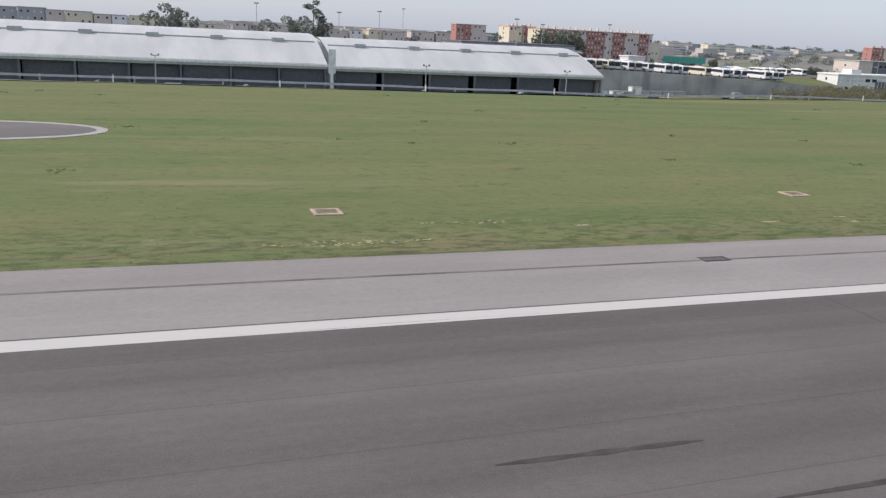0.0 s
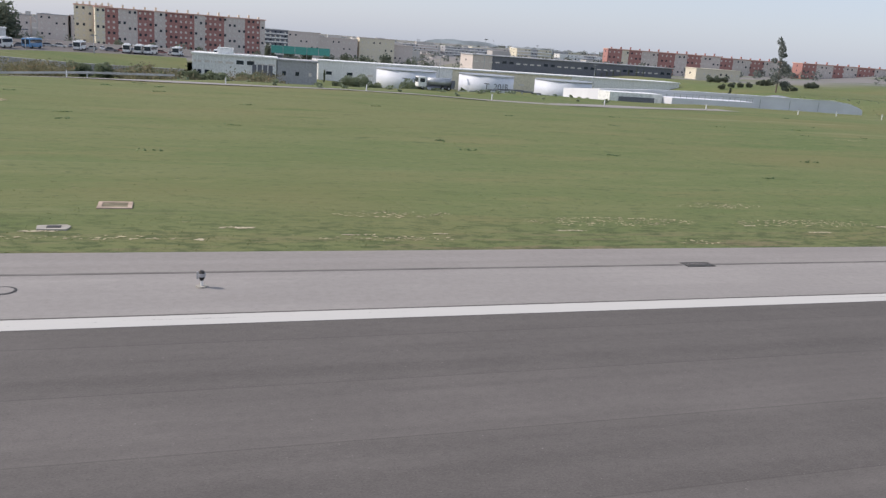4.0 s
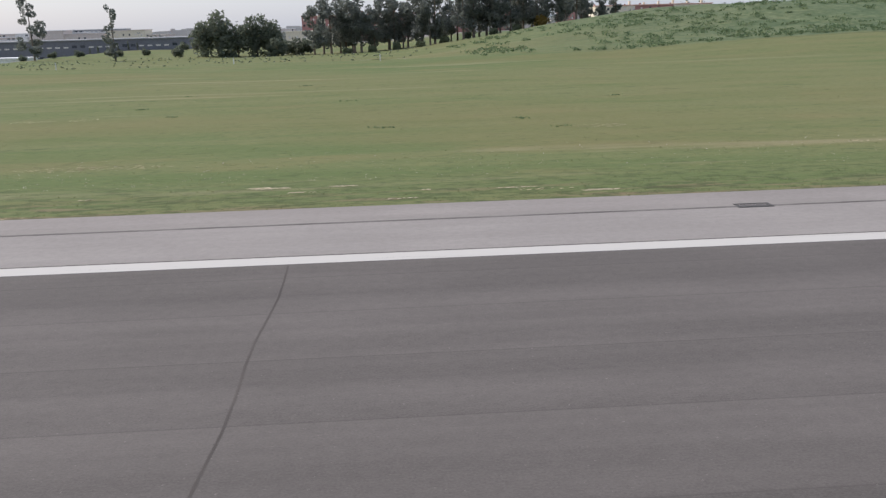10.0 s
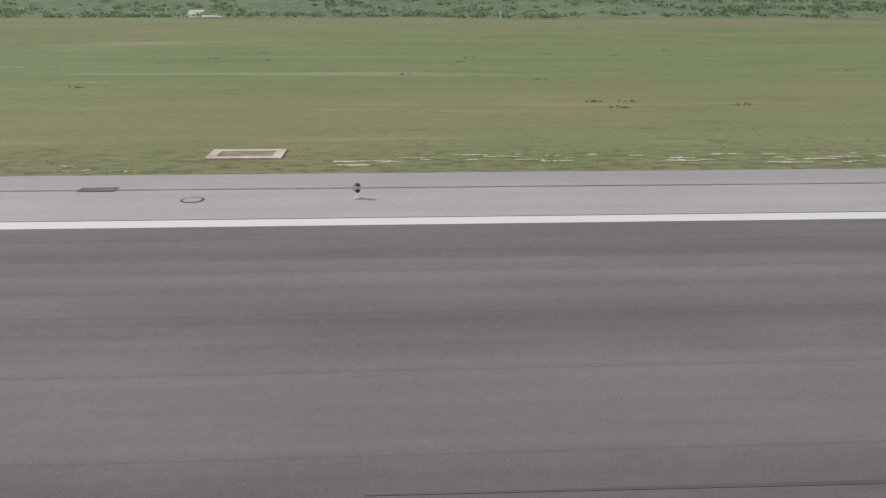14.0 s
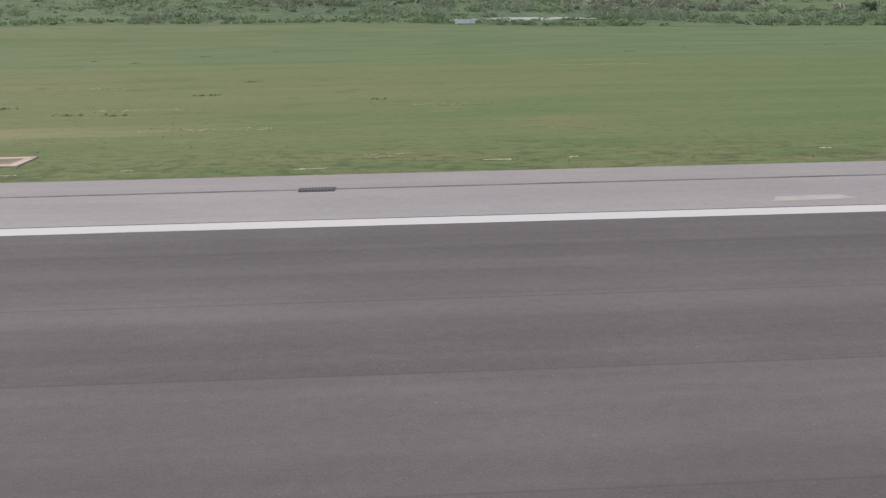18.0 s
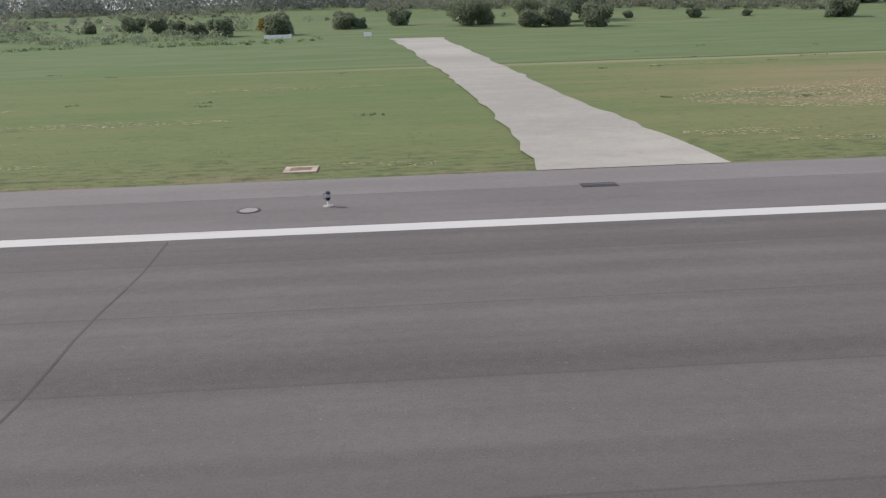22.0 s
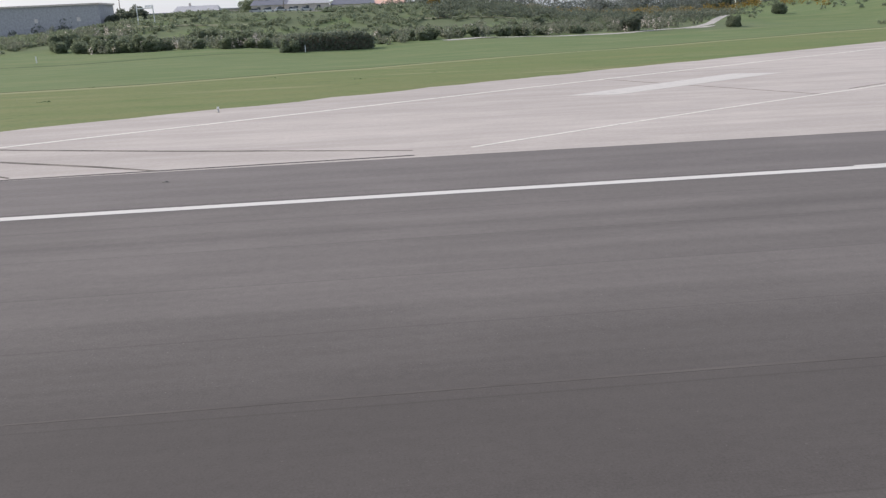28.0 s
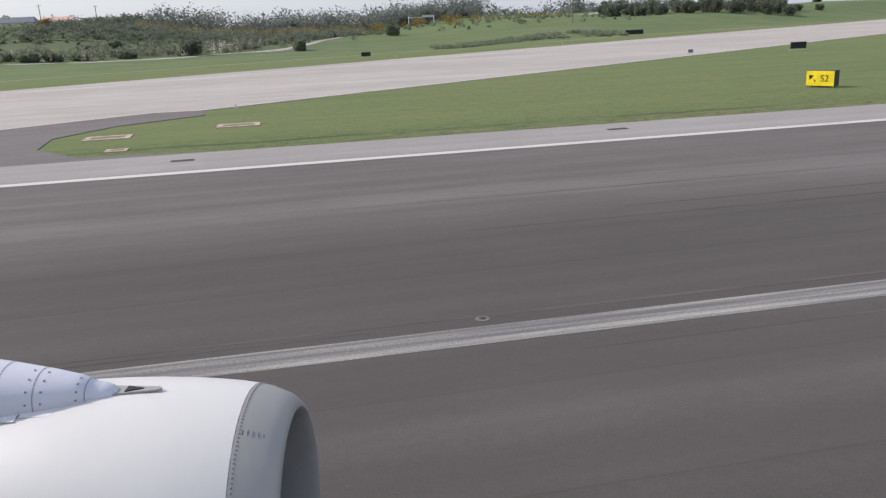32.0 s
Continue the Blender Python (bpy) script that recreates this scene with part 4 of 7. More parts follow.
for x, y in ((1371.0, 52.5), (1361.2, 40.5), (1439.2, 38.0), (1465.5, 51.2), (1489.5, 128), (1528, 152)):
    taxi_light(x, y, MAT_SIGNYELLOW if y > 100 else MAT_WHITE, "short taxiway edge light on a pale base")
for x, y in ((1342.6, 26.4), (1373.5, 27.0), (1356.1, 12.9), (1456.9, 0.75), (1472.2, 0.75), (1487.5, 0.75), (1433.6, 26.3), (1437.2, 27.2), (1412.5, 22.9)):
    t = holder("inset_light", (x, y, 0))
    tagged(t, "flush inset pavement light in a pale patch", "inset light", "inset pavement lights")
    part("patch", rod(0.15, 0.15, -0.04, 0.009, n=18), MAT_JOINT, t, "pale grout patch")
    part("lens", rod(0.08, 0.06, 0.009, 0.025, n=12), MAT_IRON, t)


def marker_post(x, y, h=0.9, mat=None, z=None):
    t = holder("marker_post", (x, y, rise(x, y) if z is None else z))
    tagged(t, "thin white marker post in the grass", "post", "white marker posts")
    part("post", slab(-0.07, 0.07, -0.05, 0.05, -0.1, h, 0.01), mat or MAT_WHITE, t)
    part("cap", slab(-0.08, 0.08, -0.06, 0.06, h, h + 0.08, 0.01), MAT_METAL, t)


for x, y in ((848.2, 132.5), (796.0, 138), (1317, 164), (1368.8, 161.5)):
    marker_post(x, y, 1.2)
for k in range(26):
    marker_post(-70 + 18 * k, 99.5 + 0.035 * (18 * k), 0.8)
for k in range(5):
    marker_post(505 + 26 * k, 140 + 12 * (k % 2), 1.0)


# ---- perimeter road and barrier at the edge of the grass ----
pts = [(x, 101.0 + 0.02 * x) for x in np.arange(-300, 320, 10.0)]
bm = bmesh.new()
for (a, b), (c, d) in zip(pts, pts[1:]):
    q = [bm.verts.new((x, y, rise(x, y) + 0.06)) for x, y in ((a, b), (c, d), (c, d + 5.5), (a, b + 5.5))]
    bm.faces.new(q)
tagged(part("perimeter_road", bm, MAT_SHOULDER), "narrow grey perimeter road beyond the grass", "road", kind="structure")
barrier = holder("guard_rail", (0, 0, 0))
tagged(barrier, "long grey steel guard rail beside the perimeter road", "guard rail")
for (a, b), (c, d) in zip(pts, pts[1:]):
    z0, z1 = rise(a, b + 6.5), rise(c, d + 6.5)
    if c > 230:
        break
    me = mesh_of("rail", [(a, b + 6.5, z0 + 0.55), (c, d + 6.5, z1 + 0.55), (c, d + 6.5, z1 + 0.8), (a, b + 6.5, z0 + 0.8), (a, b + 6.6, z0 + 0.55), (c, d + 6.6, z1 + 0.55), (c, d + 6.6, z1 + 0.8), (a, b + 6.6, z0 + 0.8)], [(0, 1, 2, 3), (7, 6, 5, 4), (3, 2, 6, 7), (4, 5, 1, 0)])
    piece("rail", me, MAT_METAL, barrier)
    part("post", slab(a - 0.08, a + 0.08, b + 6.6, b + 6.72, z0 - 0.2, z0 + 0.85), MAT_METAL, barrier)


# ---- hangars ----
def hangar(x0, x1, y0, z0, eave, ridge, depth, seg=14):
    """A long barrel-roofed hangar that opens towards the airfield."""
    t = holder("hangar", (x0, y0, z0))
    tagged(t, "long hangar with white ribbed barrel roof and dark open front", "hangar", "hangars")
    w = x1 - x0
    def top(f):
        return eave + (ridge - eave) * math.sin(math.pi * (0.02 + 0.96 * f)) ** 1.05

    prof = [(depth * k / seg, top(k / seg)) for k in range(seg + 1)]
    verts, faces = [], []
    for x in (0, w):
        for lift in (0.0, -0.35):
            verts += [(x, y, z + lift) for y, z in prof]
    n = seg + 1
    for k in range(seg):
        faces += [(k, k + 2 * n, k + 1 + 2 * n, k + 1), (k + n, k + 1 + n, k + 1 + 3 * n, k + 3 * n), (k, k + 1, k + 1 + n, k + n), (k + 2 * n, k + 3 * n, k + 1 + 3 * n, k + 1 + 2 * n)]
    faces += [(0, n, 3 * n, 2 * n), (seg, seg + 2 * n, seg + 3 * n, seg + n)]
    roof = piece("roof", mesh_of("roof", verts, faces, False), MAT_ROOF, t, "white ribbed metal barrel roof")
    part("gutter", slab(-0.2, w + 0.2, -0.5, -0.05, eave - 0.35, eave + 0.25, 0.05), MAT_WHITE, roof, "white eaves gutter")
    part("soffit", slab(0, w, -0.1, 0.5, eave - 0.9, eave - 0.36), MAT_METAL, t, "grey eaves beam")
    part("walkway", slab(1, w - 1, depth * 0.25, depth * 0.25 + 0.9, top(0.25) - 0.6, top(0.25) + 0.28), MAT_METAL, roof, "grey roof walkway")
    for k in range(int(w // 15)):
        x = 8 + 15 * k
        part("roof_vent", slab(x, x + 3.0, depth * 0.235, depth * 0.235 + 1.8, top(0.25) - 0.8, top(0.25) + 0.75, 0.06), MAT_METAL, roof, "grey roof vent box")
    for x in (0.0, w - 0.5):
        bm = bmesh.new()
        f = [bm.verts.new((x + s, y, z)) for s in (0, 0.5) for y, z in [(0, 0)] + prof + [(depth, 0)]]
        h = len(f) // 2
        bm.faces.new(f[:h])
        bm.faces.new(f[h:][::-1])
        bmesh.ops.triangulate(bm, faces=bm.faces[:])
        part("end_wall", bm, MAT_WHITE, t, "white end wall")
    part("back_wall", slab(0.5, w - 0.5, depth - 0.6, depth, 0, eave), MAT_GREY, t)
    part("floor_slab", slab(0, w, -6, depth, -1.5, 0.03), MAT_SHOULDER_DARK, t)
    for k in range(int(w // 11) + 1):
        x = 0.3 + k * (w - 0.6) / int(w // 11)
        part("column", slab(x - 0.25, x + 0.25, 0.1, 0.6, 0, eave - 0.9), MAT_DARKGREY, t, "dark steel column")
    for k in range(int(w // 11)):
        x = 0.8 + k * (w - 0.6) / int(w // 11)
        # near-black leaves stand in for the shade inside the hangar front
        part("door_leaf", slab(x, x + 10.5, 0.9 + 0.5 * (k % 2), 1.1 + 0.5 * (k % 2), 0.03, eave - 0.95, 0.03), MAT_DOOR, t, "sliding door leaf, dark with painted shade")
    return t


hangar(-6.0, 70.0, 209.5, -9.9, 6.9, 13.8, 52)
hangar(-88.0, -8.2, 206.5, -9.9, 7.45, 14.6, 52)
pyl = holder("hangar_pylon", (-7.1, 206.0, -9.9))
tagged(pyl, "white tapered pylon between the two hangars", "pylon")
part("mast", rod(0.5, 0.3, 0, 11.4, n=8), MAT_WHITE, pyl)
part("fin", outline([(-0.9, -0.2), (0.9, -0.2), (0.5, 0.3), (-0.5, 0.3)], 5.6, 11.4), MAT_WHITE, pyl)


# ---- retaining wall and bus park ----
def wall_run(name, pts, thick, mat, label, cat):
    """A wall along points (x, y, foot, top)."""
    verts, faces = [], []
    for x, y, a, b in pts:
        verts += [(x, y, a), (x, y, b), (x, y + thick, b), (x, y + thick, a)]
    for k in range(len(pts) - 1):
        o = 4 * k
        faces += [(o + i, o + 4 + i, o + 4 + (i + 1) % 4, o + (i + 1) % 4) for i in range(4)]
    faces += [(0, 1, 2, 3), (4 * len(pts) - 1, 4 * len(pts) - 2, 4 * len(pts) - 3, 4 * len(pts) - 4)]
    bm = bmesh.new()
    bm.from_mesh(mesh_of(name, verts, faces))
    bmesh.ops.recalc_face_normals(bm, faces=bm.faces[:])
    return tagged(part(name, bm, mat), label, cat, kind="structure")


wall_run("retaining_wall", [(60, 272, -11, -2.3), (80, 250, -11, -2.4), (110, 250, -11, -3.0), (150, 250, -11, -4.25), (168, 253.5, -11, -4.9), (184, 259, -11, -5.8), (200, 266, -11, -6.7), (216, 277, -11, -7.4), (233, 288, -11, -7.9)], 1.2, MAT_RETAIN, "tall rain-stained concrete retaining wall", "wall")
def deck(x):
    return float(np.interp(x, [30, 80, 110, 150, 200, 240, 300], [-2.4, -2.5, -3.1, -4.3, -5.1, -5.2, -5.3]))


def brink(x):
    return float(np.interp(x, [30, 150, 172, 190, 212, 300], [251.3, 251.3, 256, 290, 308, 318]))


def sheet(name, lines, mat, label, cat):
    """A sheet stretched between lines of points."""
    n = len(lines[0])
    me = mesh_of(name, [p for l in lines for p in l], [(j * n + i, j * n + i + 1, (j + 1) * n + i + 1, (j + 1) * n + i) for j in range(len(lines) - 1) for i in range(n - 1)], True)
    return tagged(piece(name, me, mat), label, cat, kind="structure")


xs_deck = list(range(30, 271, 6))
sheet("bus_park", [[(x, brink(x), deck(x)) for x in xs_deck], [(x, 340, deck(x)) for x in xs_deck], [(x, 425, deck(x) - 0.3) for x in xs_deck]], MAT_SHOULDER_DARK, "asphalt bus park on the terrace above the wall", "car park")
xs_bank = list(range(150, 235, 4))
foot = [(x, float(np.interp(x, [150, 168, 184, 200, 216, 233], [250, 253.5, 259, 266, 277, 288])) + 1.2, float(np.interp(x, [150, 168, 184, 200, 216, 233], [-4.25, -4.9, -5.8, -6.7, -7.4, -7.9])) - 0.1) for x in xs_bank]
edge = [(x, brink(x) + 0.3, deck(x) + 0.05) for x in xs_bank]
sheet("grass_bank", [foot, [((a[0] + b[0]) / 2, (a[1] + b[1]) / 2 - 1.0, a[2] * 0.45 + b[2] * 0.55) for a, b in zip(foot, edge)], edge], MAT_GRASS, "green grass bank below the bus park", "bank")


def wheel(parent, x, y, r, w):
    bm = bmesh.new()
    bmesh.ops.create_cone(bm, cap_ends=True, segments=14, radius1=r, radius2=r, depth=w, matrix=Matrix.Translation((x, y, r)) @ Matrix.Rotation(radians(90), 4, "X"))
    ob = part("wheel", bm, MAT_RUBBERTYRE, parent, "black tyre")
    bm = bmesh.new()
    bmesh.ops.create_cone(bm, cap_ends=True, segments=10, radius1=r * 0.55, radius2=r * 0.5, depth=w + 0.03, matrix=Matrix.Translation((x, y, r)) @ Matrix.Rotation(radians(90), 4, "X"))
    part("rim", bm, MAT_METAL, ob)


def coach(label, paint):
    """A coach, its front towards -y."""
    t = holder("coach")
    tagged(t, label, "bus", "coaches in the bus park")
    part("body", slab(-1.25, 1.25, -5.5, 5.5, 0.35, 3.15, 0.18), paint, t)
    part("windscreen", slab(-1.1, 1.1, -5.56, -5.46, 1.35, 2.75, 0.03), MAT_GLASS, t, "dark windscreen")
    for s in (-1.27, 1.21):
        part("side_window", slab(s, s + 0.06, -4.9, 5.0, 1.75, 2.75), MAT_GLASS, t, "dark side glazing")
    for s in (-1, 0.72):
        part("headlight", slab(s, s + 0.28, -5.55, -5.47, 0.65, 0.9), MAT_METAL, t)
    part("bumper", slab(-1.2, 1.2, -5.62, -5.5, 0.35, 0.6, 0.03), MAT_DARKGREY, t)
    part("roof_unit", slab(-0.8, 0.8, -1.5, 2.0, 3.15, 3.4, 0.06), MAT_WHITE, t)
    for x in (-1.1, 1.1):
        for y in (-3.4, 3.2):
            wheel(t, x, y, 0.48, 0.3)
    return t


def small_car(label, paint):
    t = holder("car")
    tagged(t, label, "car", "parked cars")
    bm = outline([(-2.1, 0.3), (2.1, 0.3), (2.15, 0.7), (1.3, 0.85), (-1.9, 0.9), (-2.15, 0.75)], -0.85, 0.85)
    bmesh.ops.rotate(bm, matrix=Matrix.Rotation(radians(90), 3, "X"), verts=bm.verts[:])
    part("body", bm, paint, t)
    bm = outline([(-1.8, 0.88), (1.1, 0.85), (0.45, 1.42), (-1.2, 1.45)], -0.72, 0.72)
    bmesh.ops.rotate(bm, matrix=Matrix.Rotation(radians(90), 3, "X"), verts=bm.verts[:])
    cabin = part("cabin", bm, MAT_GLASS, t, "dark glazed cabin")
    part("roof", slab(-1.15, 0.42, -0.7, 0.7, 1.43, 1.48, 0.01), paint, cabin)
    for x in (-1.35, 1.3):
        for y in (-0.78, 0.78):
            wheel(t, x, y, 0.32, 0.2)
    return t


coaches = [coach("white coach parked nose out above the wall", MAT_WHITE), coach("pale cream coach parked in the bus park", MAT_CREAM), coach("blue and white coach parked in the row", MAT_BLUE)]
rng = random.Random(21)
row = [(84 + 3.9 * k, 257) for k in range(9)] + [(122.5, 257), (126.4, 257), (130.3, 257), (140, 258), (149, 258), (152.5, 258), (156, 258), (168, 260), (171.5, 260), (175, 260), (180, 286), (186, 300), (199, 312), (214, 316), (218, 316), (222, 316), (231, 320), (246, 326)]
used = set()
for x, y in row:
    k = 2 if rng.random() < 0.12 else (1 if rng.random() < 0.1 else 0)
    m = pose(x, y + 5, deck(x) + 0.02, 0, 0, rng.uniform(-14, 6))
    if k in used:
        copy_thing(coaches[k], m)
    else:
        coaches[k].matrix_basis = m
        used.add(k)
for k in {0, 1, 2} - used:
    coaches[k].matrix_basis = pose(236, 326, deck(236) + 0.02, 0, 0, 0)
cars = [small_car("silver hatchback parked in a row", MAT_METAL), small_car("white hatchback parked in a row", MAT_WHITE), small_car("dark hatchback parked in a row", MAT_DARKGREY), small_car("red hatchback parked in a row", MAT_RED)]
spots = [(188 + 3.4 * k, 326 + 4 * (k % 3)) for k in range(14)] + [(150 + 4 * k, 305 + 2 * (k % 2)) for k in range(9)]
for i, (x, y) in enumerate(spots):
    m = pose(x, y, deck(x) + 0.03, 0, 0, rng.choice((0, 90, 180)) + rng.uniform(-6, 6))
    if i < 4:
        cars[i].matrix_basis = m
    else:
        copy_thing(cars[i % 4], m)
for k in range(6):
    x, y = (77, 81.5, 92, 118, 122.5, 131)[k], 214 + rng.uniform(-5, 5)
    copy_thing(cars[(0, 2, 2)[k % 3]], pose(x, y, rise(x, y) + 0.05, 0, 0, rng.choice((0, 180)) + rng.uniform(-20, 20)))


def service_box(x, y, w, d, h, mat, label, z=None):
    t = holder("equipment_cabin", (x, y, rise(x, y) - 0.05 if z is None else z))
    tagged(t, label, "cabin", "equipment cabins")
    part("body", slab(0, w, 0, d, 0, h, 0.06), mat, t)
    part("door", slab(0.35, 1.2, -0.05, 0.02, 0.1, min(2.0, h - 0.2)), MAT_GREY, t)
    part("roof", slab(-0.1, w + 0.1, -0.1, d + 0.1, h, h + 0.12, 0.02), MAT_METAL, t)
    return t


service_box(98.8, 240, 3.6, 2.5, 2.7, MAT_WHITE, "white container cabin below the retaining wall")
for k in range(4):
    service_box(103.5 + 4.6 * k, 243, 4.2, 2.2, 1.3, MAT_METAL, "low grey plant enclosure below the retaining wall")
for x, h, m in ((72, 1.9, MAT_DARKGREY), (76, 2.3, MAT_WHITE), (82, 1.5, MAT_WHITE), (87, 1.5, MAT_WHITE), (91, 1.4, MAT_GREY), (133, 2.0, MAT_METAL), (-30, 2.2, MAT_WHITE), (-46, 2.4, MAT_METAL), (-64, 2.3, MAT_WHITE)):
    service_box(x, 200 if x < 0 else 232, 3.2, 2.2, h, m, "small ground equipment cabin near the hangars")


def apron_gear(x, y, label):
    """Stairs and tugs that stand before the hangars."""
    t = holder("ground_equipment", (x, y, rise(x, y)))
    tagged(t, label, "ground equipment", "equipment before the hangars")
    part("chassis", slab(-2.2, 2.2, -0.8, 0.8, 0.35, 0.75, 0.05), MAT_GREY, t)
    bm = outline([(-2.0, 0.75), (1.8, 2.9), (2.2, 2.9), (2.2, 2.6), (-1.6, 0.75)], -0.5, 0.5)
    bmesh.ops.rotate(bm, matrix=Matrix.Rotation(radians(90), 3, "X"), verts=bm.verts[:])
    part("stairway", bm, MAT_GREY, t, "grey boarding stairway")
    for a in (-1.4, 1.4):
        for b in (-0.7, 0.7):
            wheel(t, a, b, 0.32, 0.2)


for x in (-62, -30, -14, 12, 40):
    apron_gear(x, 198 + 3 * math.sin(x), "white ground vehicle with boarding stairs")


# ---- masts ----
def light_mast(x, y, z, h, heads=4, label="tall grey steel floodlight mast"):
    t = holder("light_mast", (x, y, z))
    tagged(t, label, "light mast", "light masts")
    part("pole", rod(0.2, 0.09, 0, h, n=10), MAT_METAL, t)
    part("crossbar", slab(-0.85, 0.85, -0.1, 0.1, h - 0.12, h + 0.06, 0.02), MAT_METAL, t)
    for k in range(heads):
        a = -0.72 + 1.44 * k / max(1, heads - 1)
        part("lamp_head", slab(a - 0.18, a + 0.18, -0.4, 0.15, h + 0.06, h + 0.34, 0.04), MAT_DARKGREY, t)


for x, y, top in ((146.3, 341.6, 13.4), (86.8, 473.3, 18.1), (79.1, 292.5, 12.6), (60, 300, 9), (96, 330, 10), (108, 350, 11), (118, 352, 12), (172, 290, 1.5), (186, 292, 1.0), (205, 300, 0.5), (20, 330, 12), (-10, 345, 14), (40, 345, 13.5), (385.4, 417.8, 9.8), (500.6, 609.7, 9.5), (330, 320, 1.5), (404, 330, 2.0), (-48, 196, -1), (14, 196, -1.2), (52, 196, -1.4), (372, 500, 7), (620, 1016, 14), (470, 480, 4)):
    z = deck(x) if 60 < x < 300 and 250 < y < 420 else rise(x, y)
    light_mast(x, y, z, top - z, 4 if y > 250 else 2)


# ---- buildings ----
def cuboid(w, d, h, name="block"):
    return mesh_of(name, [(x, y, z) for z in (0, h) for y in (0, d) for x in (0, w)], [(4, 5, 7, 6), (0, 2, 3, 1), (0, 1, 5, 4), (2, 6, 7, 3), (0, 4, 6, 2), (1, 3, 7, 5)])


PANE = cuboid(1.25, 0.08, 1.35, "window_pane")
PANE_WIDE = cuboid(2.4, 0.08, 1.3, "window_pane")
PALE, PALE_WIDE = cuboid(1.05, 0.08, 1.2, "window_pane"), cuboid(2.4, 0.08, 0.7, "window_pane")


def block(name, label, a, b, z0, z1, depth, floors, bays, walls, roof=None, category="building", group="", wide=False, balcony=False, chimneys=0, shutters=None):
    """A building whose front runs from a to b. walls: shares of the front and their materials."""
    a, b = Vector(a), Vector(b)
    w = (b - a).length
    h = z1 - z0
    t = holder(name, (a.x, a.y, z0), math.degrees(math.atan2(b.y - a.y, b.x - a.x)))
    tagged(t, label, category, group)
    x = 0.0
    total = sum(s for s, _ in walls)
    bounds = []
    for k, (s, m) in enumerate(walls):
        x1 = x + w * s / total
        part("wall", slab(x, x1, 0.25 * (k % 2), depth, -2, h), m, t)
        bounds.append((x, x1, 0.25 * (k % 2)))
        x = x1
    part("roof", slab(-0.4, w + 0.4, -0.4, depth + 0.4, h, h + 0.55, 0.05), roof or MAT_GREY, t)
    for k in range(chimneys):
        cx = w * (k + 0.5) / chimneys
        part("chimney", slab(cx - 0.5, cx + 0.5, depth * 0.3, depth * 0.3 + 1.0, h + 0.55, h + 1.7 + 0.4 * (k % 3)), walls[0][1], t, "small rooftop chimney")
    fh = h / floors
    pane = PANE_WIDE if wide else PANE
    for f in range(floors):
        for k in range(bays):
            cx = w * (k + 0.5) / bays - (1.2 if wide else 0.62)
            y = next((q for p0, p1, q in bounds if p0 <= cx + 0.6 <= p1), 0)
            glass = (f * 7 + k * 5 + (k * k) % 4) % 3 == 0
            piece("window", pane if glass else (PALE_WIDE if wide else PALE), MAT_GLASS if glass else MAT_SHUTTER, t, place=(cx, y - 0.06, fh * f + fh * 0.32))
        if balcony:
            part("balcony_band", slab(0.3, w - 0.3, -0.9, 0, fh * f, fh * f + 0.9), MAT_WHITE, t, "pale balcony parapet")
    # gable windows
    for f in range(floors):
        piece("window", cuboid(0.08, 1.2, 1.3, "window_pane"), MAT_GLASS, t, place=(-0.06, depth * 0.5, fh * f + fh * 0.32))
    return t


R_, B_, W_ = MAT_RED, MAT_BEIGE, MAT_CREAM
block("apartment_block", "long apartment block of dark red and beige panels", (188.8, 505), (281.5, 517), -9, 11.6, 15, 7, 34,
      [(5, W_), (7, R_), (10, B_), (9, R_), (6, B_), (16, R_), (6, B_), (11, R_), (12, B_), (9, R_), (3, B_)], MAT_ROSE, "apartment block", "apartment blocks", chimneys=16, shutters=MAT_BEIGE)
block("apartment_block", "red and beige apartment wing behind trees", (176, 526), (196, 528), -9, 12.4, 15, 7, 6, [(1, W_), (1, R_)], MAT_ROSE, "apartment block", "apartment blocks", chimneys=6)
block("apartment_block", "red and cream apartment block with rose tiled roof", (549, 584), (637, 563), -8, 11.4, 14, 5, 26,
      [(10, R_), (5, W_), (9, R_), (12, B_), (12, R_), (9, B_), (10, R_), (14, B_)], MAT_ROSE, "apartment block", "apartment blocks", chimneys=12)
block("apartment_block", "red and cream apartment block with rose tiled roof", (652, 585), (712, 578), -8, 10.9, 14, 5, 16, [(6, R_), (8, B_), (6, R_), (10, B_)], MAT_ROSE, "apartment block", "apartment blocks", chimneys=7)
block("apartment_block", "red and cream apartment block with rose tiled roof", (722, 570), (802, 560), -8, 11.6, 14, 5, 20, [(8, R_), (10, B_), (6, R_), (8, B_), (10, R_), (8, B_)], MAT_ROSE, "apartment block", "apartment blocks", chimneys=8)
block("apartment_block", "apartment block with rose roof behind the green mound", (722, 462), (790, 470), -2, 11.2, 14, 4, 14, [(3, W_), (3, R_), (3, W_)], MAT_ROSE, "apartment block", "apartment blocks", chimneys=8)
block("villa", "cream two-storey villa with flat roof", (552, 470), (586, 470), -8, 2.3, 12, 2, 8, [(1, MAT_CREAM)], MAT_CREAM, "house")
block("office_building", "long low dark grey office building", (384, 432), (508, 430), -9, 1.4, 22, 2, 30, [(2, MAT_BEIGE), (20, MAT_DARKGREY)], MAT_GREY, wide=True)
block("flats", "white balconied blocks of flats far away", (257, 890), (337, 890), -14, 7.4, 14, 7, 18, [(1, MAT_GREY), (3, MAT_GREY)], MAT_WHITE, "apartment block", "distant flats", wide=True, balcony=True)
block("flats", "white balconied blocks of flats far away", (170, 890), (240, 895), -14, 5.2, 14, 6, 16, [(3, MAT_BEIGE), (1, MAT_WHITE)], MAT_WHITE, "apartment block", "distant flats", wide=True, balcony=True)
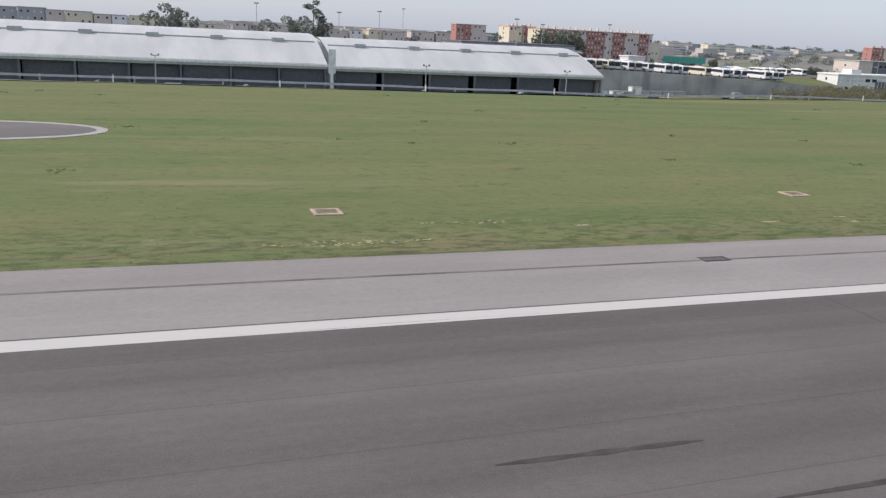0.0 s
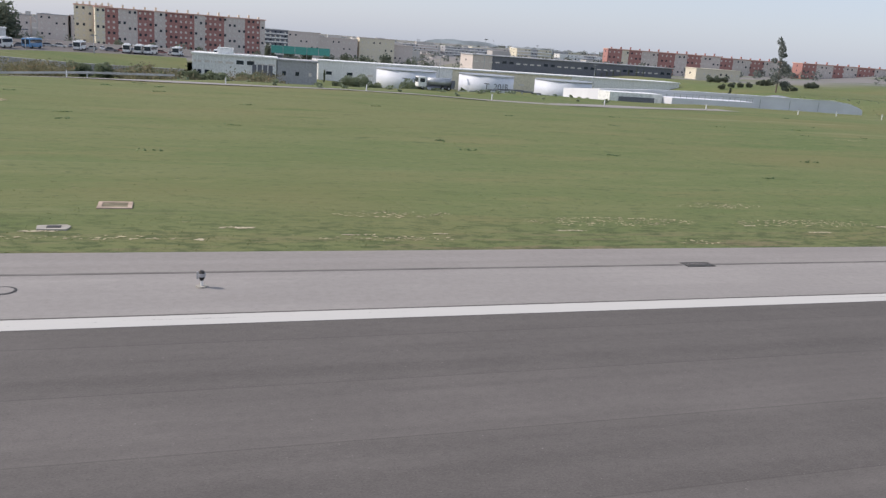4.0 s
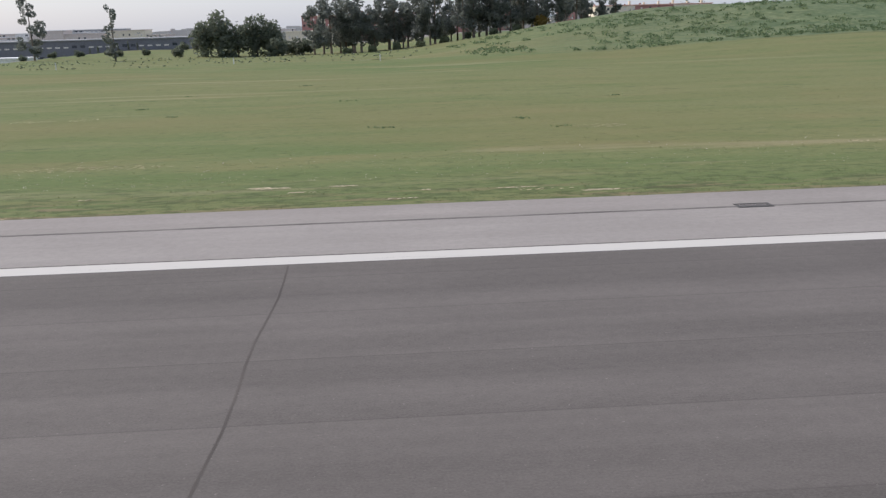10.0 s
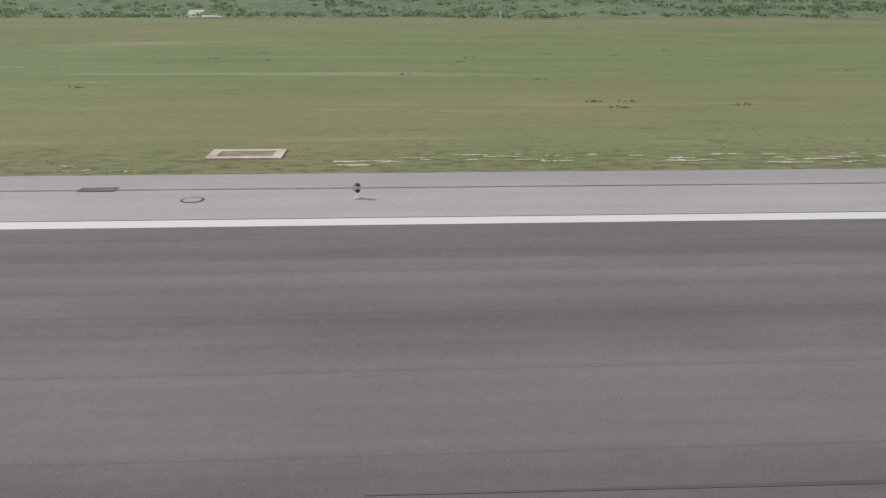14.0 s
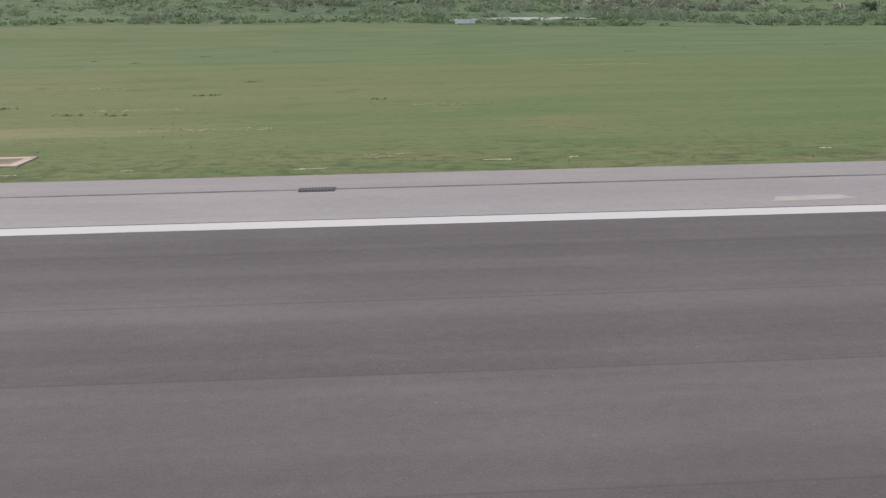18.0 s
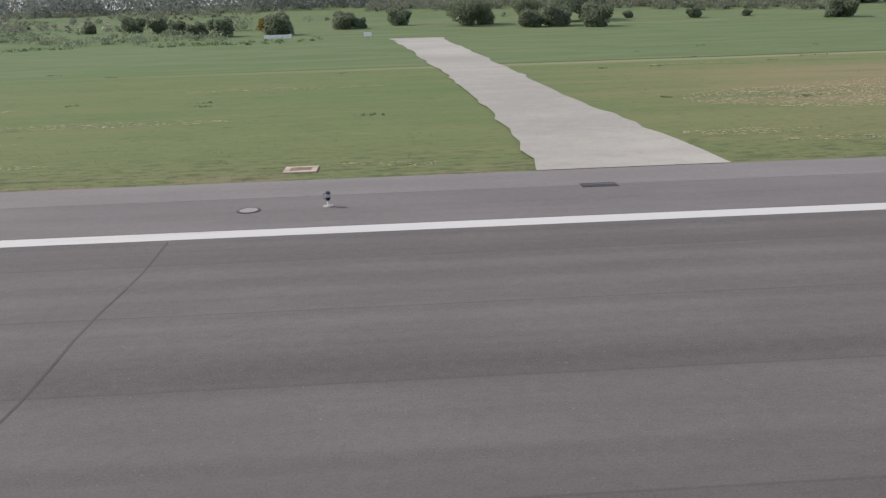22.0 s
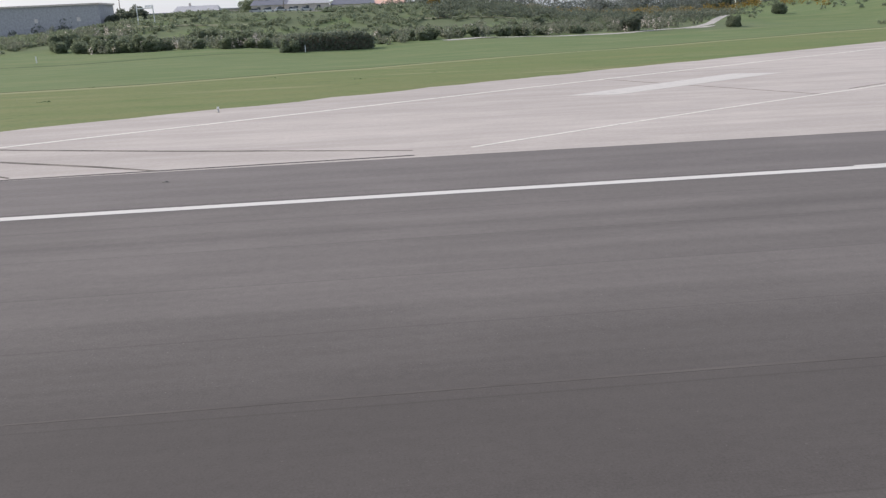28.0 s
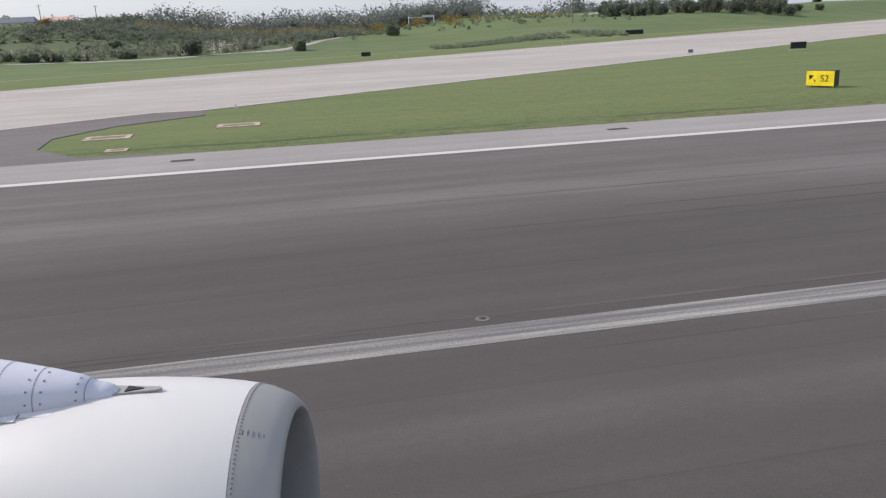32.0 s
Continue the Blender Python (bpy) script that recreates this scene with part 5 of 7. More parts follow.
block("tower_block", "dark red narrow tower block", (200, 700), (228, 700), -12, 13.5, 14, 8, 7, [(1, R_), (1, B_)], MAT_ROSE, "apartment block")
block("warehouse_block", "plain beige stepped concrete building", (318, 700), (345, 700), -12, 6.5, 20, 4, 6, [(1, MAT_BEIGE)], MAT_BEIGE)
block("warehouse_block", "plain beige stepped concrete building", (345, 702), (377, 702), -12, 3.6, 20, 3, 7, [(1, MAT_BEIGE)], MAT_BEIGE)
block("flats", "dark grey balconied flats", (289, 604), (306, 602), -10, 6.6, 14, 6, 5, [(1, MAT_DARKGREY)], MAT_GREY, "apartment block", "distant flats", balcony=True)
block("warehouse_block", "beige concrete hall behind the office building", (379, 704), (409, 702), -12, 5.6, 18, 3, 6, [(1, MAT_CREAM)], MAT_BEIGE)
block("warehouse_block", "beige concrete hall behind the office building", (409, 706), (426, 704), -12, 1.4, 18, 2, 4, [(1, MAT_BEIGE)], MAT_BEIGE)
block("flats", "pale distant flats under the hill", (622, 1100), (678, 1100), -14, 4.0, 16, 5, 12, [(1, W_), (1, B_)], MAT_WHITE, "apartment block", "distant flats", balcony=True)
block("flats", "pale distant flats under the hill", (686, 1105), (728, 1105), -14, 7.5, 16, 6, 9, [(1, W_), (1, MAT_BEIGE), (1, W_)], MAT_WHITE, "apartment block", "distant flats", balcony=True)
block("flats", "pale distant flats under the hill", (733, 1110), (832, 1105), -14, 6.6, 16, 6, 20, [(2, MAT_GREY), (1, W_), (2, MAT_BEIGE)], MAT_WHITE, "apartment block", "distant flats")
for x0, x1, top, m in ((515, 572, 3.0, MAT_GREY), (601, 646, 6.8, MAT_CREAM), (655, 735, 3.6, MAT_WHITE), (741, 798, 5.8, MAT_BEIGE), (812, 880, 4.4, MAT_WHITE), (440, 508, 2.6, MAT_BEIGE)):
    block("flats", "pale balconied flats in the distant town", (x0, 890), (x1, 893), -14, top, 14, 6, int((x1 - x0) / 4.5), [(2, m), (1, MAT_GREY), (2, m)], MAT_WHITE, "apartment block", "distant flats", balcony=True)
rng = random.Random(77)
x = -240.0
while x < 175:
    w = rng.uniform(9, 19)
    top = float(np.interp(x, [-240, -147, -70, -15, -8, 20, 93, 175], [8.6, 8.4, 6.0, 3.9, 5.8, 5.2, 3.8, 6.2])) + rng.uniform(-1.2, 0.8)
    m = rng.choice((MAT_GREY, MAT_BEIGE, MAT_WHITE, MAT_CREAM, MAT_BEIGE))
    block("town_house", "pale town building behind the hangars", (x, 640), (x + w, 640 + rng.uniform(-3, 3)), -9, top, 14, 4, max(2, int(w / 4)), [(1, m)], MAT_ROSE if rng.random() < 0.3 else MAT_GREY, "building", "town buildings")
    x += w + rng.choice((0.6, 0.9, 2.0, 5.0))

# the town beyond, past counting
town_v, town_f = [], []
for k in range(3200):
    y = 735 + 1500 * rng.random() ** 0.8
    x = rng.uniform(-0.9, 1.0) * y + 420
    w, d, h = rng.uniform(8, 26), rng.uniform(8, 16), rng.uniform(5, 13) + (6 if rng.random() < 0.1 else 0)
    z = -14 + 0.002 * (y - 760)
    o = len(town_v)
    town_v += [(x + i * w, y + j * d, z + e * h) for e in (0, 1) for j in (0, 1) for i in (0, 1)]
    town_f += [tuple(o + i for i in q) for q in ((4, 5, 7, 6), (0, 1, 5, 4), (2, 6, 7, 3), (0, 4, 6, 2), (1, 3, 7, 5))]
# wall colours kept pale to stand for the haze over the town
MAT_TOWN = leaf_material("hazed_town_walls", (0.42, 0.40, 0.38), (0.74, 0.71, 0.66), (0.55, 0.36, 0.29), 0.18, 0)
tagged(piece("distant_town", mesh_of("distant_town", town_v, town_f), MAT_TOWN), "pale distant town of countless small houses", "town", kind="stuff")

# terminal hall, red-banded house and container above the wall
block("bus_terminal", "long low grey bus terminal with glazed front", (70, 326), (128, 338), -3.2, 3.2, 16, 1, 16, [(1, MAT_GREY)], MAT_DARKGREY, wide=True)
part("canopy", slab(0, 59, -5, 0, 4.3, 4.9), MAT_METAL, bpy.data.objects["bus_terminal"], "flat grey canopy")
h1 = block("depot_house", "low depot house with red band and white roof", (128, 372), (152, 376), -4.2, -0.2, 12, 1, 5, [(1, MAT_RED)], MAT_WHITE)
h2 = block("site_container", "plain white cabin beside the bus park", (161, 347), (171, 349), -5.0, -0.2, 6, 1, 2, [(1, MAT_WHITE)], MAT_WHITE)

# green netting and scaffold before the apartment block
net = holder("netting_screen", (284, 505, -9))
tagged(net, "green netting screen on poles before the apartments", "screen")
for k in range(6):
    part("pole", rod(0.12, 0.12, 0, 7.2, x=k * 7.0, n=8), MAT_METAL, net)
    if k < 5:
        part("net", slab(k * 7.0 + 0.15, k * 7.0 + 6.85, -0.04, 0.04, 2.6, 7.0), MAT_GREEN, net, "pale green net")

# fire station
fs = block("fire_station", "white flat-roofed station with dark windows and solar panels", (235.6, 294.8), (263, 292), -10.4, -3.0, 14, 2, 8, [(1, MAT_WHITE)], MAT_WHITE, wide=True)
part("stair_block", slab(8, 13, 2, 8, 7.4, 10.0), MAT_WHITE, fs, "raised white stair block")
for k in range(3):
    part("solar_panel", outline([(15 + 3 * k, 1), (17.4 + 3 * k, 1), (17.8 + 3 * k, 3), (15.4 + 3 * k, 3)], 7.98, 8.05), MAT_METAL, fs, "tilted pale solar panel")
for k in range(4):
    part("pier", slab(1.2 + 2.2 * k, 1.7 + 2.2 * k, -0.4, 0.0, 0, 7.0), MAT_WHITE, fs, "white fin pier")
    part("engine_bay", slab(19.5 + 1.8 * k, 20.9 + 1.8 * k, -0.12, -0.01, 0.2, 5.2), MAT_DARKGREY, fs, "dark engine bay door")
block("annex", "plain grey annex beside the white station", (263.4, 292.5), (277, 293), -10.4, -3.4, 12, 1, 3, [(1, MAT_GREY)], MAT_GREY)
shed = block("long_shed", "long white low shed behind the fuel tanks", (286, 345), (462, 352), -12, -4.4, 12, 1, 20, [(1, MAT_WHITE), (1, MAT_CREAM), (1, MAT_WHITE)], MAT_WHITE, "shed", wide=True)


# ---- fuel farm ----
def storage_tank(x, y, r, z0, z1, text, label):
    t = holder("storage_tank", (x, y, z0))
    tagged(t, label, "tank", "fuel tanks")
    bm = bmesh.new()
    bmesh.ops.create_cone(bm, cap_ends=True, segments=48, radius1=r, radius2=r, depth=z1 - z0 + 2, matrix=Matrix.Translation((0, 0, (z1 - z0) / 2 - 1)))
    part("shell", bm, MAT_TANK, t, "pale cylindrical shell", True)
    bm = bmesh.new()
    bmesh.ops.create_cone(bm, cap_ends=True, segments=48, radius1=r + 0.25, radius2=r + 0.25, depth=0.3, matrix=Matrix.Translation((0, 0, z1 - z0)))
    part("rim", bm, MAT_METAL, t, "grey rim girder")
    h = z1 - z0
    for k in range(len(text)):
        ang = -math.pi / 2 + 0.06 + (k - (len(text) - 1) / 2) * 1.75 / r
        lettering("inscription", text[k], 3.5, MAT_DARKGREY, t, ((r + 0.03) * math.cos(ang), (r + 0.03) * math.sin(ang), h * 0.42), 90, math.degrees(ang) + 90, 0.02)
    for k in range(18):
        a = -0.5 + 0.05 * k
        part("stair_tread", slab((r + 0.3) * math.cos(a) - 0.3, (r + 0.3) * math.cos(a) + 0.3, (r + 0.3) * math.sin(a) - 0.3, (r + 0.3) * math.sin(a) + 0.3, h * k / 18, h * k / 18 + 0.12), MAT_METAL, t)


storage_tank(318.5, 327, 12.0, -12.0, -5.0, "T 201A", "pale fuel tank lettered T 201A")
storage_tank(350.6, 321, 11.2, -12.0, -4.8, "T 201B", "pale fuel tank lettered T 201B")
storage_tank(380.8, 312, 11.6, -12.0, -4.8, "T 201C", "pale fuel tank lettered T 201C")
t = holder("water_basin", (483.2, 213, -2.6))
tagged(t, "low round pale concrete water tank", "tank")
bm = bmesh.new()
bmesh.ops.create_cone(bm, cap_ends=True, segments=40, radius1=10.8, radius2=10.8, depth=4.6, matrix=Matrix.Translation((0, 0, 0.7)))
part("wall", bm, MAT_CREAM, t, "", True)
part("coping", rod(11.0, 11.0, 2.85, 3.1, n=40), MAT_WHITE, t, "pale coping ring")
part("basin", rod(3.1, 3.1, -1, 1.5, x=-13.0, y=1, n=20), MAT_CREAM, t, "small side basin")

# pipes before the tanks
pip = holder("pipe_bridge", (322, 300, rise(340, 300)))
tagged(pip, "arched grey pipe bridge before the fuel tanks", "pipes")
for s in (0, 1):
    pts3 = [(x, s * 0.8, 0.6 + 3.0 * math.sin(math.pi * x / 62) ** 2) for x in np.linspace(0, 62, 18)]
    for p, q in zip(pts3, pts3[1:]):
        part("pipe", slab(p[0], q[0] + 0.05, p[1] - 0.25, p[1] + 0.25, (p[2] + q[2]) / 2 - 0.25, (p[2] + q[2]) / 2 + 0.25), MAT_DARKGREY, pip)
for x in range(0, 63, 9):
    part("trestle", slab(x - 0.15, x + 0.15, 0, 1, -0.5, 0.6 + 3.0 * math.sin(math.pi * x / 62) ** 2), MAT_METAL, pip)

# white barrel-ended store
st = holder("membrane_store", (0, 0, 0))
tagged(st, "long low white store with rounded end", "warehouse")
prof = [(334, -12), (334, -2.0), (350, -1.4), (364, -1.15), (387, -1.25), (405, -1.45), (411, -1.6), (415, -2.0), (418, -2.8), (420, -3.6), (421.5, -12)]
bm = bmesh.new()
va = [bm.verts.new((x, 195, z)) for x, z in prof]
vm = [bm.verts.new((x + 2, 199, z - 0.12)) for x, z in prof]
vb = [bm.verts.new((x + 4, 224, z - 1.6)) for x, z in prof]
bm.faces.new(va)
bm.faces.new(vb[::-1])
for v0, v1 in ((va, vm), (vm, vb)):
    for k in range(len(prof) - 1):
        bm.faces.new((v0[k], v1[k], v1[k + 1], v0[k + 1]))
bmesh.ops.recalc_face_normals(bm, faces=bm.faces[:])
part("shell", bm, MAT_STORE, st)
part("coping", slab(364, 410, 194.85, 195.2, -1.52, -1.38), MAT_WHITE, st, "thin white coping")
for k in range(7):
    part("rib", slab(344 + 10 * k, 344.15 + 10 * k, 194.9, 194.98, -9, -2.2), MAT_METAL, st)
lo = holder("loading_dock", (0, 0, 0))
tagged(lo, "low grey loading dock with railing before the white store", "loading dock")
part("wall", slab(346, 370.2, 180, 186, -12, -2.4, 0.05), MAT_STORE, lo, "pale concrete dock wall")
part("bay", slab(331, 345.8, 184, 190, -12, -2.0, 0.05), MAT_WHITE, lo, "white bay front")
# dark panel on the closed front, painted for the recess's shade
part("opening", slab(333.5, 343.5, 183.85, 184.05, -6.5, -3.0), MAT_DARKGREY, lo, "dark panel for the shade in the bay opening")
part("rail", slab(346.5, 370, 180.2, 180.28, -1.45, -1.36), MAT_METAL, lo, "grey handrail")
for k in range(14):
    part("baluster", slab(346.6 + 1.78 * k, 346.68 + 1.78 * k, 180.2, 180.28, -2.4, -1.42), MAT_METAL, lo)
dm = holder("earth_covered_tank", (424, 236, -9))
tagged(dm, "grey rounded back of a low covered tank", "tank")
bm = bmesh.new()
bmesh.ops.create_uvsphere(bm, u_segments=32, v_segments=16, radius=1.0, matrix=Matrix.Diagonal((10.5, 9, 6.6, 1)))
part("shell", bm, MAT_DOME, dm, "smooth grey membrane", True)
part("skirt", rod(10.6, 10.6, -2.5, 0.6, n=36), MAT_DOME, dm)
for k in range(8):
    marker_post(340 + 13 * k, 120 + 0.4 * k, 0.9)


def tanker(x, y, turn):
    t = holder("fuel_truck", (x, y, rise(x, y)), turn)
    t.scale = (0.68, 0.68, 0.68)
    tagged(t, "white fuel truck with grey hose gear", "truck", "fuel trucks")
    part("cab", slab(-4.6, -2.6, -1.2, 1.2, 0.6, 3.0, 0.15), MAT_WHITE, t)
    part("windscreen", slab(-4.66, -4.55, -1.05, 1.05, 1.7, 2.7), MAT_GLASS, t)
    part("side_window", slab(-4.2, -3.0, -1.24, -1.19, 1.7, 2.6), MAT_GLASS, t)
    part("chassis", slab(-4.4, 4.6, -1.0, 1.0, 0.5, 0.85), MAT_DARKGREY, t)
    bm = bmesh.new()
    bmesh.ops.create_cone(bm, cap_ends=True, segments=16, radius1=1.0, radius2=1.0, depth=5.6, matrix=Matrix.Translation((1.0, 0, 1.85)) @ Matrix.Rotation(radians(90), 4, "Y"))
    part("barrel", bm, MAT_METAL, t, "grey tank barrel", True)
    part("hose_rack", slab(3.9, 4.7, -1.1, 1.1, 0.85, 2.4, 0.05), MAT_DARKGREY, t)
    for a in (-3.5, 1.6, 3.2):
        for b in (-1.0, 1.0):
            wheel(t, a, b, 0.5, 0.3)


tanker(270, 132.1, 3)

# far hill with scattered houses
hv, hf = [], []
hx = np.linspace(300, 1500, 61)
for j, y in enumerate((2300, 2500, 2900)):
    for x in hx:
        z = -16 + 35 * math.exp(-((x - 1030) / 100) ** 2) + 29 * math.exp(-((x - 1175) / 80) ** 2) + 8 * math.exp(-((x - 560) / 160) ** 2) + 3.5 * noise.noise(Vector((x * 0.02, 2, 0)))
        hv.append((x, y, z if j == 1 else -60))
n = len(hx)
hf = [(j * n + i, j * n + i + 1, (j + 1) * n + i + 1, (j + 1) * n + i) for j in range(2) for i in range(n - 1)]
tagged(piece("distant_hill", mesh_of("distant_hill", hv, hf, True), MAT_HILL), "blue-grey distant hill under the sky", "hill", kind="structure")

# white shed, houses, gantry boards and van at the far end
block("long_shed", "long white shed above the scrub bank", (1222, 268), (1299, 266), 7.0, 13.9, 14, 1, 6, [(1, MAT_GREY)], MAT_BEIGE, "shed")
for x, y, w, roof in ((1300, 300, 16, MAT_DARKGREY), (1322, 345, 18, MAT_GREY), (1346, 352, 14, MAT_ROSE), (1366, 348, 16, MAT_GREY), (1392, 352, 20, MAT_ROSE), (1418, 362, 14, MAT_GREY), (1478, 352, 14, MAT_WHITE)):
    z = rise(x, y)
    block("cottage", "low cottage with shallow roof on the hill", (x, y), (x + w, y + 1), z, z + 2.6, 8, 1, 3, [(1, rng.choice((MAT_WHITE, MAT_CREAM, MAT_BEIGE)))], roof, "house", "cottages on the hill")


def gantry_board(x, y, w, h, lift, label):
    t = holder("gantry_board", (x, y, rise(x, y)))
    tagged(t, label, "sign board", "white gantry boards")
    for s in (-w / 2, w / 2):
        part("post", slab(s - 0.12, s + 0.12, -0.1, 0.1, -0.3, lift + h), MAT_WHITE, t)
    part("beam", slab(-w / 2, w / 2, -0.08, 0.08, lift + h * 0.4, lift + h * 0.55), MAT_WHITE, t)
    for k in range(5):
        part("bar", slab(w * 0.05 + k * w * 0.085, w * 0.05 + k * w * 0.085 + w * 0.06, -0.16, -0.09, lift + h * 0.6, lift + h), MAT_WHITE, t, "white bar")


def house_gable(x, y, w, d, h, roof, wall_mat, label):
    t = holder("cottage", (x, y, rise(x, y)))
    tagged(t, label, "house", "cottages on the hill")
    part("wall", slab(0, w, 0, d, -1.0, h), wall_mat, t)
    bm = bmesh.new()
    q = [bm.verts.new(p) for p in ((-0.5, -0.5, h), (w + 0.5, -0.5, h), (w + 0.5, d + 0.5, h), (-0.5, d + 0.5, h), (0.5, d / 2, h + 2.0), (w - 0.5, d / 2, h + 2.0))]
    for f in ((0, 1, 5, 4), (2, 3, 4, 5), (1, 2, 5), (3, 0, 4), (3, 2, 1, 0)):
        bm.faces.new([q[i] for i in f])
    part("roof", bm, roof, t, "shallow pitched roof")
    for k in range(3):
        part("window", slab(w * (0.15 + 0.28 * k), w * (0.15 + 0.28 * k) + 1.3, -0.06, 0.02, h * 0.35, h * 0.75), MAT_GLASS, t)
    part("chimney", slab(w * 0.3, w * 0.3 + 0.7, d * 0.5, d * 0.5 + 0.7, h + 1.2, h + 3.0), wall_mat, t)


for x, y, w, roof, wm in ((1338, 320, 14, MAT_DARKGREY, MAT_BEIGE), (1352, 316, 15, MAT_GREY, MAT_BEIGE), (1368, 322, 16, MAT_DARKGREY, MAT_CREAM), (1384, 330, 12, MAT_ROSE, MAT_WHITE), (1310, 318, 16, MAT_GREY, MAT_BEIGE)):
    house_gable(x, y, w, 8, 2.4, roof, wm, "low cottage with shallow pitched roof on the hill")
for k in range(5):
    copy_thing(cars[k % 2], pose(1344 + 4.2 * k, 286, rise(1344 + 4.2 * k, 286) + 0.05, 0, 0, 10 * (k % 3)))


def slim_pole(x, y, h, label="slim grey telegraph pole on the bank"):
    t = holder("telegraph_pole", (x, y, rise(x, y)))
    tagged(t, label, "pole", "telegraph poles")
    part("pole", rod(0.16, 0.10, -0.5, h, n=8), MAT_BARK, t)
    part("crossarm", slab(-0.7, 0.7, -0.06, 0.06, h - 0.5, h - 0.35), MAT_BARK, t)


for x, y, h in ((1352, 300, 9), (1392, 300, 8), (1300, 285, 9), (1408, 312, 7), (1432, 318, 8), (1560, 232, 9), (1584, 240, 9), (1366, 330, 10)):
    slim_pole(x, y, h)
gantry_board(1318.0, 245.5, 4.6, 1.6, 3.6, "white gantry with unreadable board before the scrub")
gantry_board(1527.5, 313, 10.0, 1.5, 2.2, "white gantry with unreadable board on the slope")
for x, y, w in ((1173.0, 142, 4.4), (1187.9, 137.2, 1.3), (1035, 128, 3.0)):
    t = holder("low_board", (x, y, rise(x, y)))
    tagged(t, "low white board on short posts in the scrub", "board", "low white boards")
    part("panel", slab(-w / 2, w / 2, -0.05, 0.05, 0.35, 0.95, 0.01), MAT_WHITE, t)
    for s in (-w / 2 + 0.2, w / 2 - 0.2):
        part("post", slab(s - 0.05, s + 0.05, -0.04, 0.04, -0.1, 0.35), MAT_METAL, t)
van = holder("van", (1673.6, 300.5, rise(1673.6, 300.5)), 190)
tagged(van, "white delivery van parked by the taxiway", "van")
part("body", slab(-2.4, 2.4, -0.95, 0.95, 0.4, 2.2, 0.15), MAT_WHITE, van)
part("windscreen", slab(1.9, 2.44, -0.85, 0.85, 1.3, 2.0, 0.05), MAT_GLASS, van)
part("bonnet", slab(2.3, 3.1, -0.9, 0.9, 0.4, 1.25, 0.1), MAT_WHITE, van)
for a in (-1.5, 2.0):
    for b in (-0.9, 0.9):
        wheel(van, a, b, 0.36, 0.22)


# ---- plants ----
def leaves(points, size, rng, flat=0.0):
    """Small bent leaf clumps at the given points, as vertices and faces."""
    n = len(points)
    p = np.asarray(points, float)
    d = rng.normal(size=(n, 3))
    d /= np.linalg.norm(d, axis=1)[:, None]
    e = np.cross(d, rng.normal(size=(n, 3)))
    e /= np.linalg.norm(e, axis=1)[:, None]
    s = size * rng.uniform(0.6, 1.35, (n, 1))
    v = np.stack([p - d * s, p + e * s * 0.55, p + d * s, p - e * s * 0.55], 1).reshape(-1, 3)
    f = np.arange(4 * n).reshape(n, 4)
    return v, f


def crown_mesh(name, blobs, count, size, seed):
    """A crown: leaf clumps spread over and inside the given blobs (x, y, z, rx, rz)."""
    rng = np.random.default_rng(seed)
    pts = []
    per = np.array([b[3] ** 2 for b in blobs])
    per = np.maximum(6, (count * per / per.sum()).astype(int))
    for (x, y, z, rx, rz), k in zip(blobs, per):
        d = rng.normal(size=(k, 3))
        d /= np.linalg.norm(d, axis=1)[:, None]
        r = rng.uniform(0.45, 1.08, (k, 1)) ** 0.6
        pts.append(np.array([x, y, z]) + d * r * np.array([rx, rx, rz]))
    v, f = leaves(np.vstack(pts), size, rng)
    return mesh_of(name, v, f)


def limb(bm, a, b, r0, r1):
    a, b = Vector(a), Vector(b)
    d = b - a
    m = Matrix.Translation((a + b) / 2) @ d.to_track_quat("Z", "Y").to_matrix().to_4x4()
    bmesh.ops.create_cone(bm, cap_ends=True, segments=7, radius1=r0, radius2=r1, depth=d.length, matrix=m)


